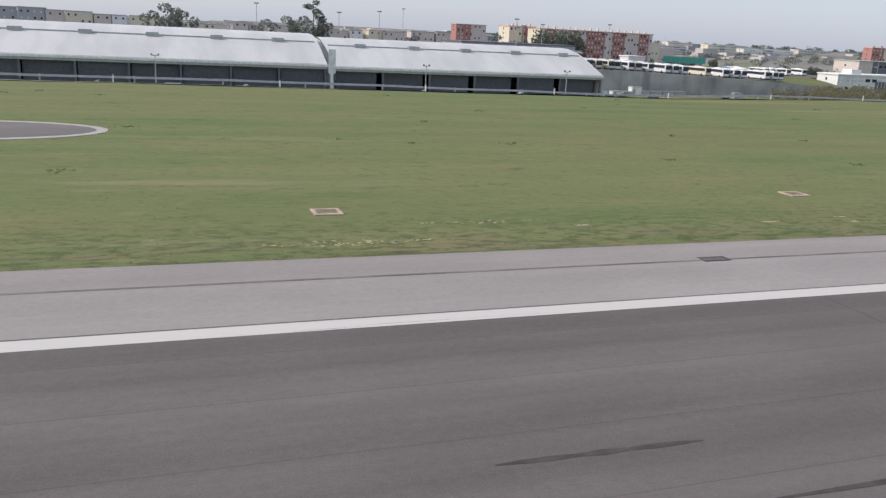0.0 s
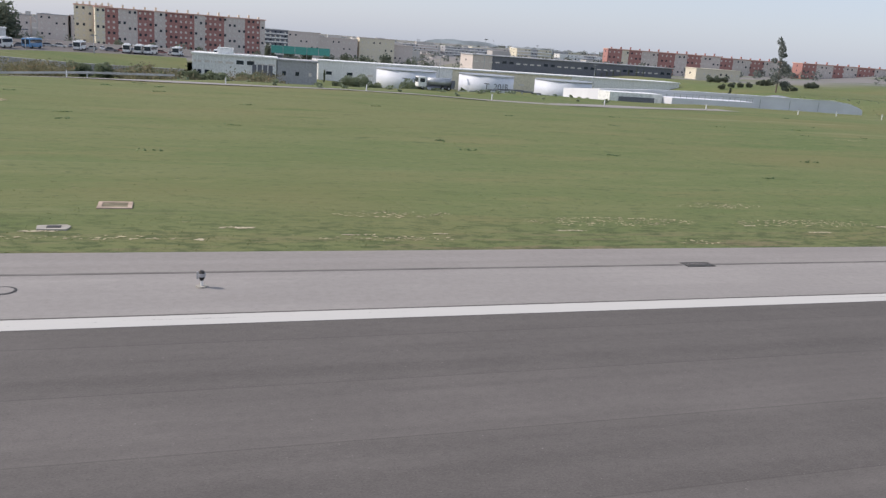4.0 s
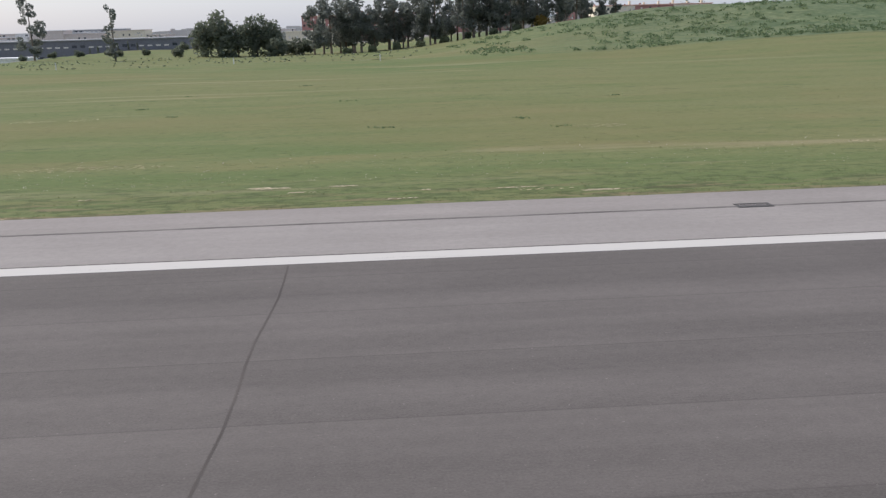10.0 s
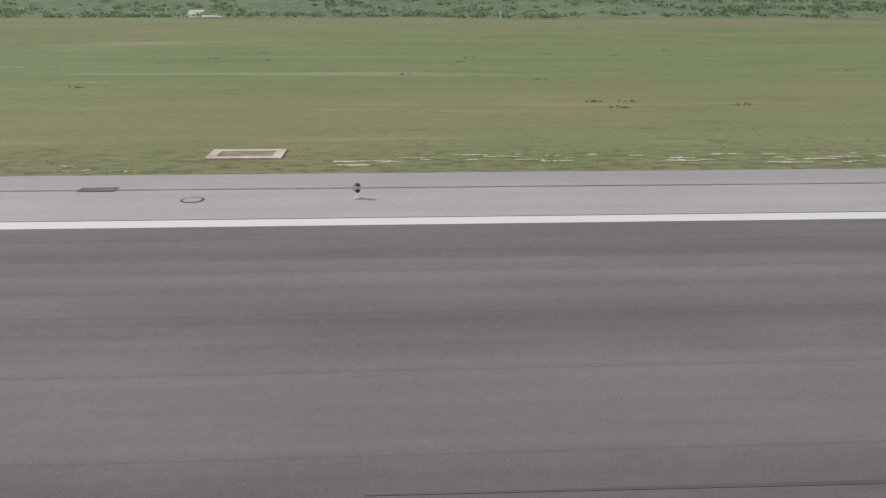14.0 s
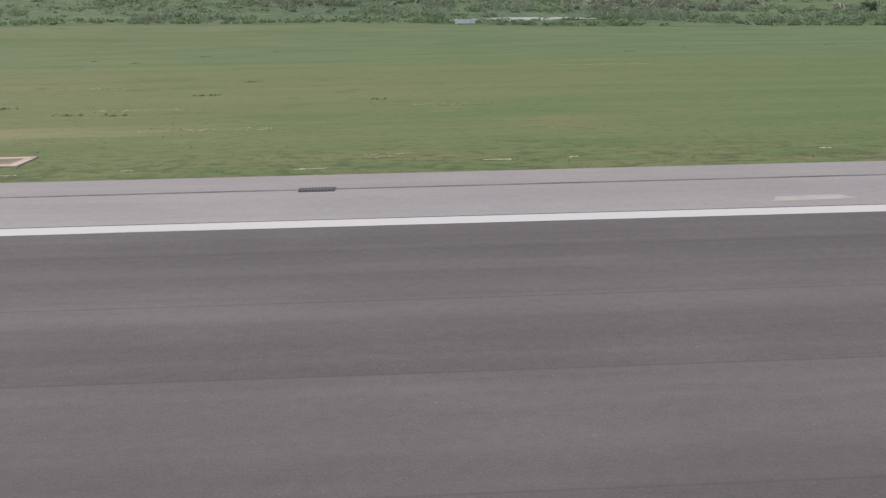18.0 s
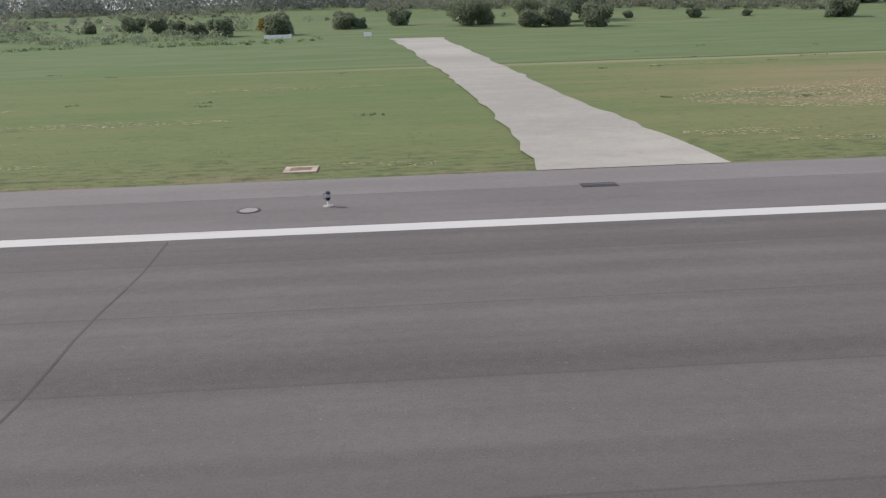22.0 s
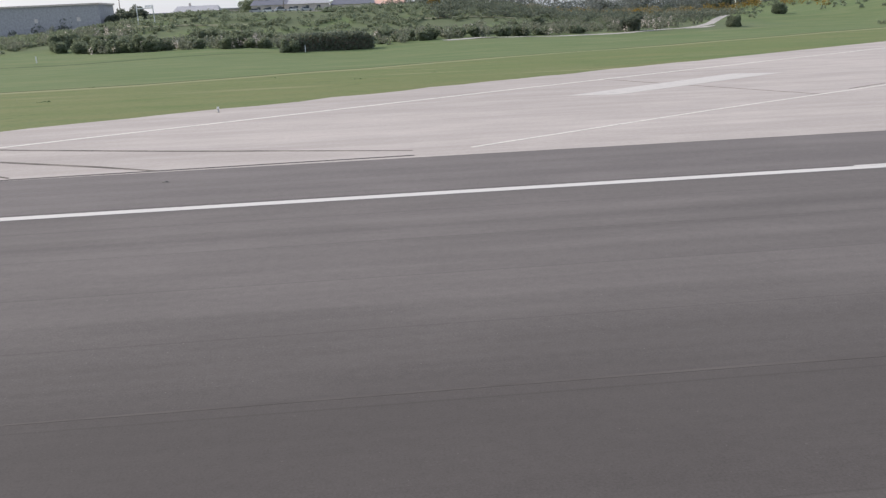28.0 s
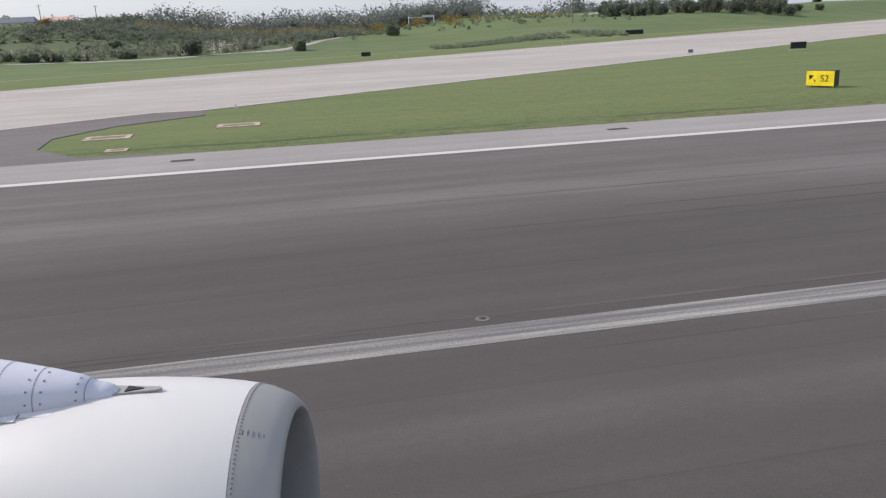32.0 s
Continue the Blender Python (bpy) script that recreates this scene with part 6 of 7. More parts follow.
def plant(name, label, category, group, h, spread, style, mat, seed, leaf=0.45, count=1500):
    """A tree or bush with trunk, limbs and a crown of clumps."""
    rng = random.Random(seed)
    t = holder(name)
    tagged(t, label, category, group)
    bm = bmesh.new()
    blobs, limbs = [], []
    if style == "gum":
        limb(bm, (0, 0, -0.4), (0.2, 0.1, h * 0.93), h * 0.022 + 0.05, 0.05)
        for k in range(13):
            z = h * (0.22 + 0.74 * k / 12)
            a, r = rng.uniform(0, 6.3), spread * rng.uniform(0.25, 0.95) * (1.05 - 0.65 * abs(z / h - 0.6))
            p = (r * math.cos(a), r * math.sin(a), z)
            if k % 4 == 1:
                limbs.append(((0.1, 0, z - h * 0.10), p, 0.10, 0.04))
            blobs.append((*p, spread * rng.uniform(0.26, 0.5), spread * rng.uniform(0.22, 0.42)))
    elif style == "thin":
        limb(bm, (0, 0, -0.4), (0, 0.1, h * 0.97), h * 0.014 + 0.05, 0.05)
        for k in range(17):
            z = h * (0.12 + 0.86 * k / 16)
            a, r = rng.uniform(0, 6.3), spread * rng.uniform(0.15, 0.8) * (1.1 - 0.75 * z / h)
            p = (r * math.cos(a), r * math.sin(a), z)
            if k % 5 == 2:
                limbs.append(((0, 0, z - 0.5), p, 0.07, 0.03))
            blobs.append((*p, spread * rng.uniform(0.14, 0.34) * (1.25 - 0.6 * z / h), spread * rng.uniform(0.14, 0.28)))
    else:
        for k in range(4):
            a = 1.57 * k + rng.uniform(-0.5, 0.5)
            if k:
                limbs.append(((0, 0, h * 0.1), (spread * 0.35 * math.cos(a), spread * 0.35 * math.sin(a), h * 0.55), 0.10, 0.05))
            else:
                limb(bm, (0, 0, -0.3), (0.1, 0.1, h * 0.6), 0.10 + 0.012 * h, 0.05)
        for k in range(16):
            a, r = rng.uniform(0, 6.3), spread * 0.62 * math.sqrt(rng.random())
            z = h * rng.uniform(0.16, 0.78) * (1 - 0.3 * r / spread)
            blobs.append((r * math.cos(a), r * math.sin(a), z, spread * rng.uniform(0.26, 0.44), h * rng.uniform(0.18, 0.28)))
    part("trunk", bm, MAT_BARK, t, "grey-brown trunk")
    for spec in limbs:
        bm = bmesh.new()
        limb(bm, *spec)
        part("limb", bm, MAT_BARK, t)
    piece("crown", crown_mesh("crown", blobs, count, leaf, seed), mat, t, "loose uneven crown of leaves")
    return t


def plants(kinds, spots, seed):
    """Sets plants out: each kind is built once, then copied. spots: (kind, x, y, scale)."""
    rng = random.Random(seed)
    first = set()
    for k, x, y, s in spots:
        m = pose(x, y, rise(x, y), 0, 0, rng.uniform(0, 360))
        src = kinds[k]
        if k not in first and abs(s - 1) < 0.35:
            first.add(k)
            src.matrix_basis = m
            continue
        c = copy_thing(src, m)
        c.scale = (s, s, s * rng.uniform(0.9, 1.1))
    for k, src in enumerate(kinds):
        if k not in first:
            kk, x, y, s = spots[0]
            src.matrix_basis = pose(x + 3 + 2 * k, y + 5, rise(x + 3 + 2 * k, y + 5))


gums = [plant("eucalyptus", "tall dark eucalyptus in a dense grove", "tree", "eucalyptus grove", h, w, "gum", MAT_LEAF_EUC, 30 + i, 0.40, 2300) for i, (h, w) in enumerate(((18, 4.6), (16, 5.0), (19, 4.0), (15, 4.4)))]
spots = []
rng = random.Random(8)
for k in range(46):
    x = 586 + 100 * k / 45 + rng.uniform(-1.5, 1.5)
    spots.append((rng.randrange(4), x, 284 + rng.uniform(-6, 16), rng.uniform(0.82, 1.08) * (0.55 if x > 676 else 1.0)))
plants(gums, spots, 4)
thin = [plant("slender_tree", "tall slender ragged tree standing alone", "tree", "slender trees", 22.5, 6.4, "thin", MAT_LEAF_EUC, 51, 0.42, 2300), plant("slender_tree", "tall slender ragged tree standing alone", "tree", "slender trees", 16.5, 4.2, "thin", MAT_LEAF_EUC, 52, 0.38, 1200)]
behind = [plant("eucalyptus", "tall ragged eucalyptus behind the hangars", "tree", "trees behind the hangars", h, w, "gum", MAT_LEAF_EUC, 35 + i, 0.5, 1500) for i, (h, w) in enumerate(((22, 6.0), (27, 4.8)))]
plants(behind, [(0, -43, 354, 1.0), (0, -36, 356, 0.92), (0, -48, 356, 0.85), (0, -6, 356, 0.9), (1, 14, 354, 1.0), (0, 5, 355, 0.93), (0, 9, 357, 0.9), (0, 19, 356, 0.8), (0, 62, 366, 0.7), (0, 104, 372, 0.7)], 3)
plants(thin, [(0, 483.2, 309, 1.0), (1, 523.5, 272, 1.0)], 5)
round_trees = [plant("broadleaf_tree", "dark rounded broadleaf tree", "tree", "dark rounded trees", h, w, "bush", MAT_LEAF_DARK, 60 + i, 0.5, 1700) for i, (h, w) in enumerate(((13, 5.5), (10, 5.0), (7, 4.5)))]
spots = [(0, 547, 289, 1.1), (0, 552, 291, 1.3), (1, 559, 288, 1.4), (0, 565, 290, 1.2), (0, 570, 291, 1.05), (2, 572, 286, 1.0), (2, 538, 292, 0.6), (2, 575, 300, 0.8), (2, 580, 296, 0.9)]
spots += [(0, 141, 400, 1.75), (0, 151, 402, 1.9), (1, 131, 404, 1.7), (0, 161, 404, 1.85), (1, 122, 402, 1.3), (2, 120, 398, 1.0), (2, 205, 470, 1.1), (2, 218, 474, 1.0), (2, 232, 478, 1.0), (2, 246, 480, 1.1), (2, 260, 482, 1.0), (2, 272, 484, 1.0)]
spots += [(1, 300, 420, 0.9), (1, 316, 424, 1.0), (1, 326, 428, 1.1), (1, 336, 430, 0.9), (1, 350, 436, 1.0), (1, 360, 440, 0.9), (2, 372, 420, 0.9), (2, 290, 430, 1.0)]
spots += [(1, 250 + 13 * k, 560 + 6 * (k % 3), 1.0 + 0.1 * (k % 2)) for k in range(10)]
spots += [(2, 514 + 11 * k, 400 + 9 * (k % 3), 0.6) for k in range(9)] + [(2, 470 + 9 * k, 330 + 5 * (k % 4), 0.45) for k in range(6)]
spots += [(k % 2 + 1, 1402 + 2.1 * k + 1.5 * math.sin(k * 2.1), 330 + 5 * (k % 5), (0.4, 0.55, 0.45, 0.6, 0.38)[k % 5]) for k in range(29)]
spots += [(2, 1448.6, 209.2, 0.72), (1, 1479, 338, 0.7), (2, 1483, 340, 0.8), (2, 1493, 312, 0.5), (2, 1499, 318, 0.6), (2, 1507, 322, 0.55), (2, 1515, 316, 0.6), (2, 1522, 322, 0.7), (1, 1532, 330, 0.6), (2, 1540, 334, 0.7), (2, 1548, 330, 0.6)]
spots += [(1, 1296, 320, 0.7), (2, 1303, 268, 0.75), (2, 1310, 270, 0.7), (2, 1306, 272, 0.8)]
spots += [(k % 2 + 1, 1583 + 1.9 * k + math.sin(k * 1.7), 256 + 6 * (k % 5), (0.5, 0.8, 0.6, 0.9, 0.45, 0.7)[k % 6]) for k in range(40)]
plants(round_trees, spots, 6)
cyp = plant("cypress", "narrow dark cypress in a row", "tree", "cypress row", 4.2, 0.8, "thin", MAT_LEAF_DARK, 70, 0.3, 300)
plants([cyp], [(0, 392 + 4.4 * k + math.sin(k), 424, 0.8 + 0.25 * ((k * 7) % 3) / 2) for k in range(22)] + [(0, 452.5, 300, 1.3), (0, 284, 318, 1.1), (0, 279, 316, 0.9)], 7)
olives = [plant("round_bush", "rounded grey-green bush in long grass", "bush", "rounded bushes", h, w, "bush", MAT_LEAF_OLIVE, 80 + i, 0.22, 4200) for i, (h, w) in enumerate(((4.2, 3.1), (3.2, 2.4), (6.2, 4.2)))]
spots = [(0, 1159.7, 163.5, 0.85), (0, 1171, 158.5, 1.25), (1, 1154, 168, 0.8), (1, 1148, 176, 1.0), (0, 1182, 168.8, 1.0), (1, 1185.2, 168.6, 0.7), (0, 1192.7, 177, 0.95), (2, 1205.8, 170.5, 1.15), (2, 1209, 174, 0.95), (0, 1217.8, 161.7, 0.95), (0, 1222.5, 161.1, 1.15), (0, 1228.9, 156.6, 1.15), (2, 1226, 174, 1.05), (2, 1231.5, 175, 1.15), (2, 1220, 180, 0.95), (1, 1253, 172.2, 0.75), (1, 1277, 159.2, 1.35), (1, 1264, 172, 0.5), (1, 1241, 178, 0.6), (1, 1143, 181, 1.1), (0, 1136, 186, 1.0), (1, 1128, 184, 0.8)]
spots += [(1, 1476.3, 209.5, 1.0), (0, 1505.8, 244.5, 0.95), (1, 1366, 161.5, 0.9), (1, 1640, 300, 0.9), (1, 1655, 304, 0.9), (1, 1690, 322, 1.0), (1, 1712, 328, 1.0)]
spots += [(2, 1335, 333, 1.1), (2, 1342, 335, 1.2), (0, 1356, 334, 1.5), (0, 1362, 336, 1.4), (2, 1370, 337, 1.0), (1, 1652, 268, 0.8), (1, 1664, 272, 0.9), (1, 1676, 276, 0.8)]
spots += [(0, 196 + 5.2 * k + 2 * math.sin(2 * k), 258 + 5 * (k % 3), 0.95 + 0.25 * (k % 2)) for k in range(10)] + [(0, 244, 272, 1.0), (0, 251, 276, 1.1), (2, 256, 278, 0.85), (0, 292, 268, 1.1), (1, 286, 262, 1.0), (1, 475, 196, 0.8), (1, 478, 196, 0.6), (1, 470, 197, 0.5)]
spots += [(2, 287, 285, 0.9), (2, 291, 286, 1.0), (2, 308, 283, 1.0), (2, 312, 285, 0.85), (1, 282, 282, 0.9)]
spots += [(1, 596 + 8 * k, 278 + 2 * (k % 3), 0.8) for k in range(9)]
clump = random.Random(19)
for k in range(44):
    x = 1304 + 58 * (k + clump.uniform(-0.4, 0.4)) / 44
    spots.append((k % 2, x, float(np.interp(x, [1304, 1312, 1322, 1340, 1365], [200, 192, 183, 175.5, 173])) + clump.choice((1.5, 5, 10, 16, 24)) + clump.uniform(-1, 1), clump.uniform(0.62, 1.0)))
for k in range(26):
    x = 1384 + 56 * (k + clump.uniform(-0.4, 0.4)) / 26
    spots.append((1, x, float(np.interp(x, [1384, 1398, 1415, 1440], [174, 185, 195, 206])) + clump.choice((2, 8, 17, 26)), clump.uniform(0.5, 0.95)))
plants(olives, spots, 9)
gold = plant("golden_bush", "round golden-orange autumn bush in scrub", "bush", "golden bushes", 5.0, 4.0, "bush", MAT_LEAF_GOLD, 95, 0.36, 1300)
plants([gold], [(0, 1165.5, 176, 0.55), (0, 660, 282, 0.8), (0, 1096, 284, 0.7), (0, 1402, 262, 0.6), (0, 1470, 270, 0.7)], 10)

hedge = holder("clipped_hedge", (1373, 166.5, rise(1373, 166.5)), 21)
tagged(hedge, "long dense dark clipped hedge", "hedge")
rng_np = np.random.default_rng(3)
hp = np.stack([rng_np.uniform(-9.6, 9.6, 5200), rng_np.uniform(-1.7, 1.7, 5200), rng_np.uniform(0.05, 3.5, 5200)], 1)
hp[:, 2] *= np.clip(1.06 - (np.abs(hp[:, 0]) / 10.5) ** 8, 0.35, 1)
v, f = leaves(hp, 0.3, rng_np)
piece("foliage", mesh_of("foliage", v, f), MAT_LEAF_DARK, hedge)
part("stem_core", slab(-9, 9, -0.8, 0.8, -0.2, 2.6, 0.3), MAT_BARK, hedge, "dark twiggy core")


def scatter(name, label, mat, n, xr, yr, hr, leaf, seed, per=26, keep=None, wide=1.3, group=""):
    """Low growth past counting, as one mesh."""
    rng = np.random.default_rng(seed)
    pts = []
    for _ in range(n):
        x, y = rng.uniform(*xr), rng.uniform(*yr)
        if keep and not keep(x, y):
            continue
        h = rng.uniform(*hr)
        z = rise(x, y)
        d = rng.normal(size=(per, 3))
        d /= np.linalg.norm(d, axis=1)[:, None]
        r = rng.uniform(0.4, 1.0, (per, 1))
        pts.append(np.array([x, y, z + h * 0.45]) + d * r * np.array([h * wide * 0.6, h * wide * 0.6, h * 0.55]))
    v, f = leaves(np.vstack(pts), leaf, rng)
    ob = piece(name, mesh_of(name, v, f), mat)
    return tagged(ob, label, "shrubs", kind="stuff")


def patchy(f, k, cut):
    """Keeps growth to clumps, by a slow noise over the land."""
    return lambda x, y: noise.noise(Vector((x * f, y * f, k))) > cut


def bank_foot(x):
    return float(np.interp(x, [1040, 1230, 1262, 1294, 1299, 1316, 1322, 1360, 1385, 1398, 1415, 1434, 1450, 1463, 1477, 1487, 1505], [190, 214, 208, 188, 217, 217, 180, 172, 171, 183, 193, 202, 208.5, 215, 229, 245, 264]))


def on_bank(x, y):
    return y > bank_foot(x) + 1


scatter("scrub", "grey-green mixed scrub covering the far bank", MAT_LEAF_SHRUB, 2300, (1255, 1505), (168, 266), (1.2, 3.0), 0.28, 101, 60, lambda x, y: on_bank(x, y) and y < bank_foot(x) + 27 and not 235 < y < 240, 1.1)
scatter("scrub", "olive green scrub over the far bank", MAT_LEAF_OLIVE, 3600, (1258, 1505), (176, 275), (0.6, 1.6), 0.25, 115, 50, lambda x, y: on_bank(x, y - 6) and not (1338 < x < 1368 and y > 252) and noise.noise(Vector((x * 0.03, y * 0.06, 2))) > -0.3)
scatter("scrub", "grey-green scrub before the white shed", MAT_LEAF_SHRUB, 620, (1185, 1266), (216, 264), (1.2, 3.2), 0.28, 121, 56, lambda x, y: y > 222 + 0.1 * (1266 - x), 1.1)
scatter("far_woods", "low hazy trees along the top of the bank", MAT_LEAF_DARK, 300, (1375, 1490), (318, 352), (2.2, 4.6), 0.42, 122, 60, None, 1.2)
scatter("scrub", "green scrub on the upper bank", MAT_LEAF_OLIVE, 900, (1275, 1580), (232, 326), (0.5, 1.5), 0.36, 102, 26, lambda x, y: not (1336 < x < 1370 and y < 292) and noise.noise(Vector((x * 0.03, y * 0.03, 6))) > -0.1)
scatter("scrub", "dark dense scrub above the dirt road", MAT_LEAF_DARK, 420, (1400, 1506), (236, 270), (1.4, 2.8), 0.3, 131, 60, lambda x, y: y > bank_foot(x) + 4 + 0.3 * max(0.0, 1450 - x), 1.5)
scatter("far_woods", "mixed trees along the top of the slope", MAT_LEAF_EUC, 260, (1420, 1560), (322, 372), (6.5, 12.0), 0.5, 132, 100, patchy(0.03, 5, -0.35), 0.85)
scatter("far_woods", "golden and olive trees on the upper slope", MAT_LEAF_GOLD, 60, (1440, 1540), (284, 312), (2.2, 4.4), 0.36, 133, 60, patchy(0.04, 8, -0.1), 1.1)
scatter("far_woods", "olive scrub on the upper slope", MAT_LEAF_BANK, 170, (1425, 1496), (268, 306), (1.6, 3.6), 0.34, 134, 60, None, 1.2)
scatter("scrub", "rust-coloured autumn scrub on the slope", MAT_LEAF_GOLD, 110, (1440, 1575), (262, 315), (1.0, 2.6), 0.36, 116, 30, patchy(0.03, 11, 0.0))
scatter("scrub", "tall dark growth along the skyline of the slope", MAT_LEAF_EUC, 260, (1150, 1300), (262, 330), (2.5, 5.5), 0.45, 111, 60, patchy(0.025, 3, -0.05), 0.9)
scatter("scrub", "low scrub behind the mown grass", MAT_LEAF_SHRUB, 1500, (960, 1155), (172, 300), (0.6, 2.2), 0.26, 103, 44, lambda x, y: noise.noise(Vector((x * 0.03, y * 0.04, 8))) > -0.12 and y > 172 + 0.12 * (x - 960))
scatter("scrub", "tall hazy thicket behind the scrub", MAT_LEAF_EUC, 620, (940, 1200), (250, 330), (5.0, 10.0), 0.5, 118, 80, patchy(0.02, 4, -0.3), 0.75)
scatter("far_woods", "hazy woods above the far slope", MAT_LEAF_EUC, 330, (1478, 1680), (335, 430), (4.5, 9.0), 0.6, 119, 70, patchy(0.02, 7, -0.3), 0.9)
scatter("scrub", "scattered low scrub on the green slope", MAT_LEAF_SHRUB, 120, (1150, 1290), (205, 270), (0.6, 1.7), 0.3, 112, 30, patchy(0.05, 5, 0.05))
scatter("rough_grass", "lush rough grass tufts on the mound", MAT_LEAF_WEED, 4200, (625, 1120), (134, 226), (0.25, 0.9), 0.22, 104, 22, patchy(0.06, 1, -0.12), 3.2)
scatter("rough_grass", "tall green weeds along the ditch line", MAT_LEAF_WEED, 900, (640, 1180), (133, 139), (0.25, 0.7), 0.18, 105, 22, patchy(0.05, 5, -0.15), 3.0)
scatter("scrub", "low rounded green shrubs along the foot of the bank", MAT_LEAF_OLIVE, 800, (880, 1165), (140, 186), (0.7, 1.9), 0.22, 120, 60, lambda x, y: y > 139 + 6 * sm(x, 960, 1000) and noise.noise(Vector((x * 0.045, y * 0.06, 4))) > 0.02 + 0.3 * (1 - sm(x, 930, 1010)), 2.0)
scatter("rough_grass", "tall green weeds past the taxiway", MAT_LEAF_OLIVE, 420, (1508, 1558), (186, 199), (0.5, 1.3), 0.24, 106, 26, patchy(0.08, 3, -0.25), 1.8)
scatter("reeds", "pale feathery reed plumes in the scrub", MAT_REED, 1100, (1290, 1500), (172, 236), (1.8, 3.2), 0.26, 107, 16, lambda x, y: bank_foot(x) - 1 < y < bank_foot(x) + 18 and noise.noise(Vector((x * 0.05, y * 0.05, 9))) > 0.02, 0.42)
scatter("reeds", "pale feathery reed plumes in the scrub", MAT_REED, 130, (1020, 1150), (186, 240), (1.0, 2.4), 0.28, 108, 10, patchy(0.05, 4, 0.1), 0.5)
scatter("rough_grass", "rough green growth before the fire station", MAT_LEAF_OLIVE, 500, (190, 300), (118, 250), (0.2, 0.6), 0.28, 109, 14, None, 2.0)
scatter("scrub", "olive scrub on the bank below the bus park", MAT_LEAF_BANK, 420, (156, 262), (222, 284), (2.4, 5.6), 0.36, 117, 90, lambda x, y: y < 246 + 0.42 * (x - 168) and y > 224 + 0.3 * (x - 160) and noise.noise(Vector((x * 0.06, y * 0.05, 12))) > -0.2)
scatter("rough_grass", "rough green growth around the water tank", MAT_LEAF_OLIVE, 500, (430, 620), (180, 290), (0.1, 0.3), 0.22, 110, 14, None, 2.0)
scatter("far_woods", "hazy belts of trees before the town", MAT_LEAF_EUC, 420, (-160, 900), (440, 760), (5.0, 9.0), 1.0, 113, 46, patchy(0.012, 2, 0.0), 1.1)
scatter("far_woods", "hazy trees among the distant houses", MAT_LEAF_EUC, 520, (-400, 1500), (760, 1700), (3.5, 6.5), 1.1, 114, 60, None, 1.8)


def turf(name, label, mat, n, xr, yr, h, w, seed, blades=5, keep=None, lean=0.5):
    """Grass tufts past counting, each a few bent blades, as one mesh."""
    rng = np.random.default_rng(seed)
    x, y = rng.uniform(*xr, n), yr[0] + (yr[1] - yr[0]) * rng.random(n) ** 1.5
    if keep is not None:
        ok = keep(x, y)
        x, y = x[ok], y[ok]
    n = len(x)
    x, y = np.repeat(x, blades), np.repeat(y, blades)
    k = len(x)
    x = x + rng.normal(size=k) * w * 1.2
    y = y + rng.normal(size=k) * w * 0.7
    a = rng.uniform(0, 6.283, k)
    hh = h * rng.uniform(0.5, 1.4, k)
    ww = w * rng.uniform(0.5, 1.2, k)
    dx, dy = np.cos(a) * ww * 0.5, np.sin(a) * ww * 0.5
    tx, ty = rng.normal(size=k) * hh * lean, rng.normal(size=k) * hh * lean
    z = np.full(k, -0.07)
    v = np.stack([np.stack([x - dx, y - dy, z], 1), np.stack([x + dx, y + dy, z], 1), np.stack([x + tx, y + ty, z + hh], 1)], 1).reshape(-1, 3)
    f = np.arange(3 * k).reshape(k, 3)
    return tagged(piece(name, mesh_of(name, v, f), mat), label, "grass", kind="stuff")


def on_grass(x, y):
    a = (x > 1333) & (y < 62 + 0.61 * (x - 1360)) & ((x < 1466) | (y > 29 + 0.61 * (x - 1425)))
    b = (x > 183) & (x < 197) & (y < 105)
    c = (x > 1194) & (x < 1204)
    edge = (x > 1146) & (x < 1335) & (y < 28.5)
    return ~(a | b | c | edge)


turf("grass_tufts", "short green grass tufts along the runway verge", MAT_BLADE, 70000, (-75, 1345), (28.12, 38), 0.042, 0.09, 201, 3, on_grass)
turf("grass_tufts", "short green grass tufts farther from the runway", MAT_BLADE, 14000, (-110, 1500), (36, 84), 0.04, 0.2, 202, 3, on_grass)
turf("grass_tufts", "short green grass tufts on the island", MAT_BLADE, 9000, (1457, 1530), (28.0, 60), 0.05, 0.08, 203, 4, on_grass)
turf("weeds", "darker weed clumps dotted over the airfield", MAT_LEAF_WEED, 420, (-110, 1480), (44, 100), 0.10, 0.28, 204, 16, on_grass, 0.8)


def straw(name, label, n, area, seed, keep=None, size=0.5, mat=None):
    """Flat wisps of dead grass lying on the ground, as one mesh."""
    rng = np.random.default_rng(seed)
    pts = []
    for cx, cy, rx, ry in area:
        k = max(4, int(n * rx * ry / sum(a[2] * a[3] for a in area)))
        r, a = np.sqrt(rng.random(k)), rng.uniform(0, 6.283, k)
        pts.append(np.stack([cx + rx * r * np.cos(a), cy + ry * r * np.sin(a)], 1))
    p = np.vstack(pts)
    if keep is not None:
        p = p[keep(p[:, 0], p[:, 1])]
    k = len(p)
    l, w = size * rng.uniform(0.2, 1.0, k), size * rng.uniform(0.15, 0.6, k)
    z = np.array([rise(x, y) for x, y in p]) + rng.uniform(0.006, 0.02, k)
    x, y, a = p[:, 0], p[:, 1], rng.normal(0, 0.35, k)
    c, d = np.cos(a), np.sin(a)
    q = [(-l, -0.3 * w), (-0.2 * l, -w), (l, 0.3 * w), (0.1 * l, w)]
    v = np.stack([np.stack([x + c * i - d * j, y + d * i + c * j, z], 1) for i, j in q], 1).reshape(-1, 3)
    return tagged(piece(name, mesh_of(name, v, np.arange(4 * k).reshape(k, 4)), mat or MAT_STRAW), label, "dry grass", kind="stuff")


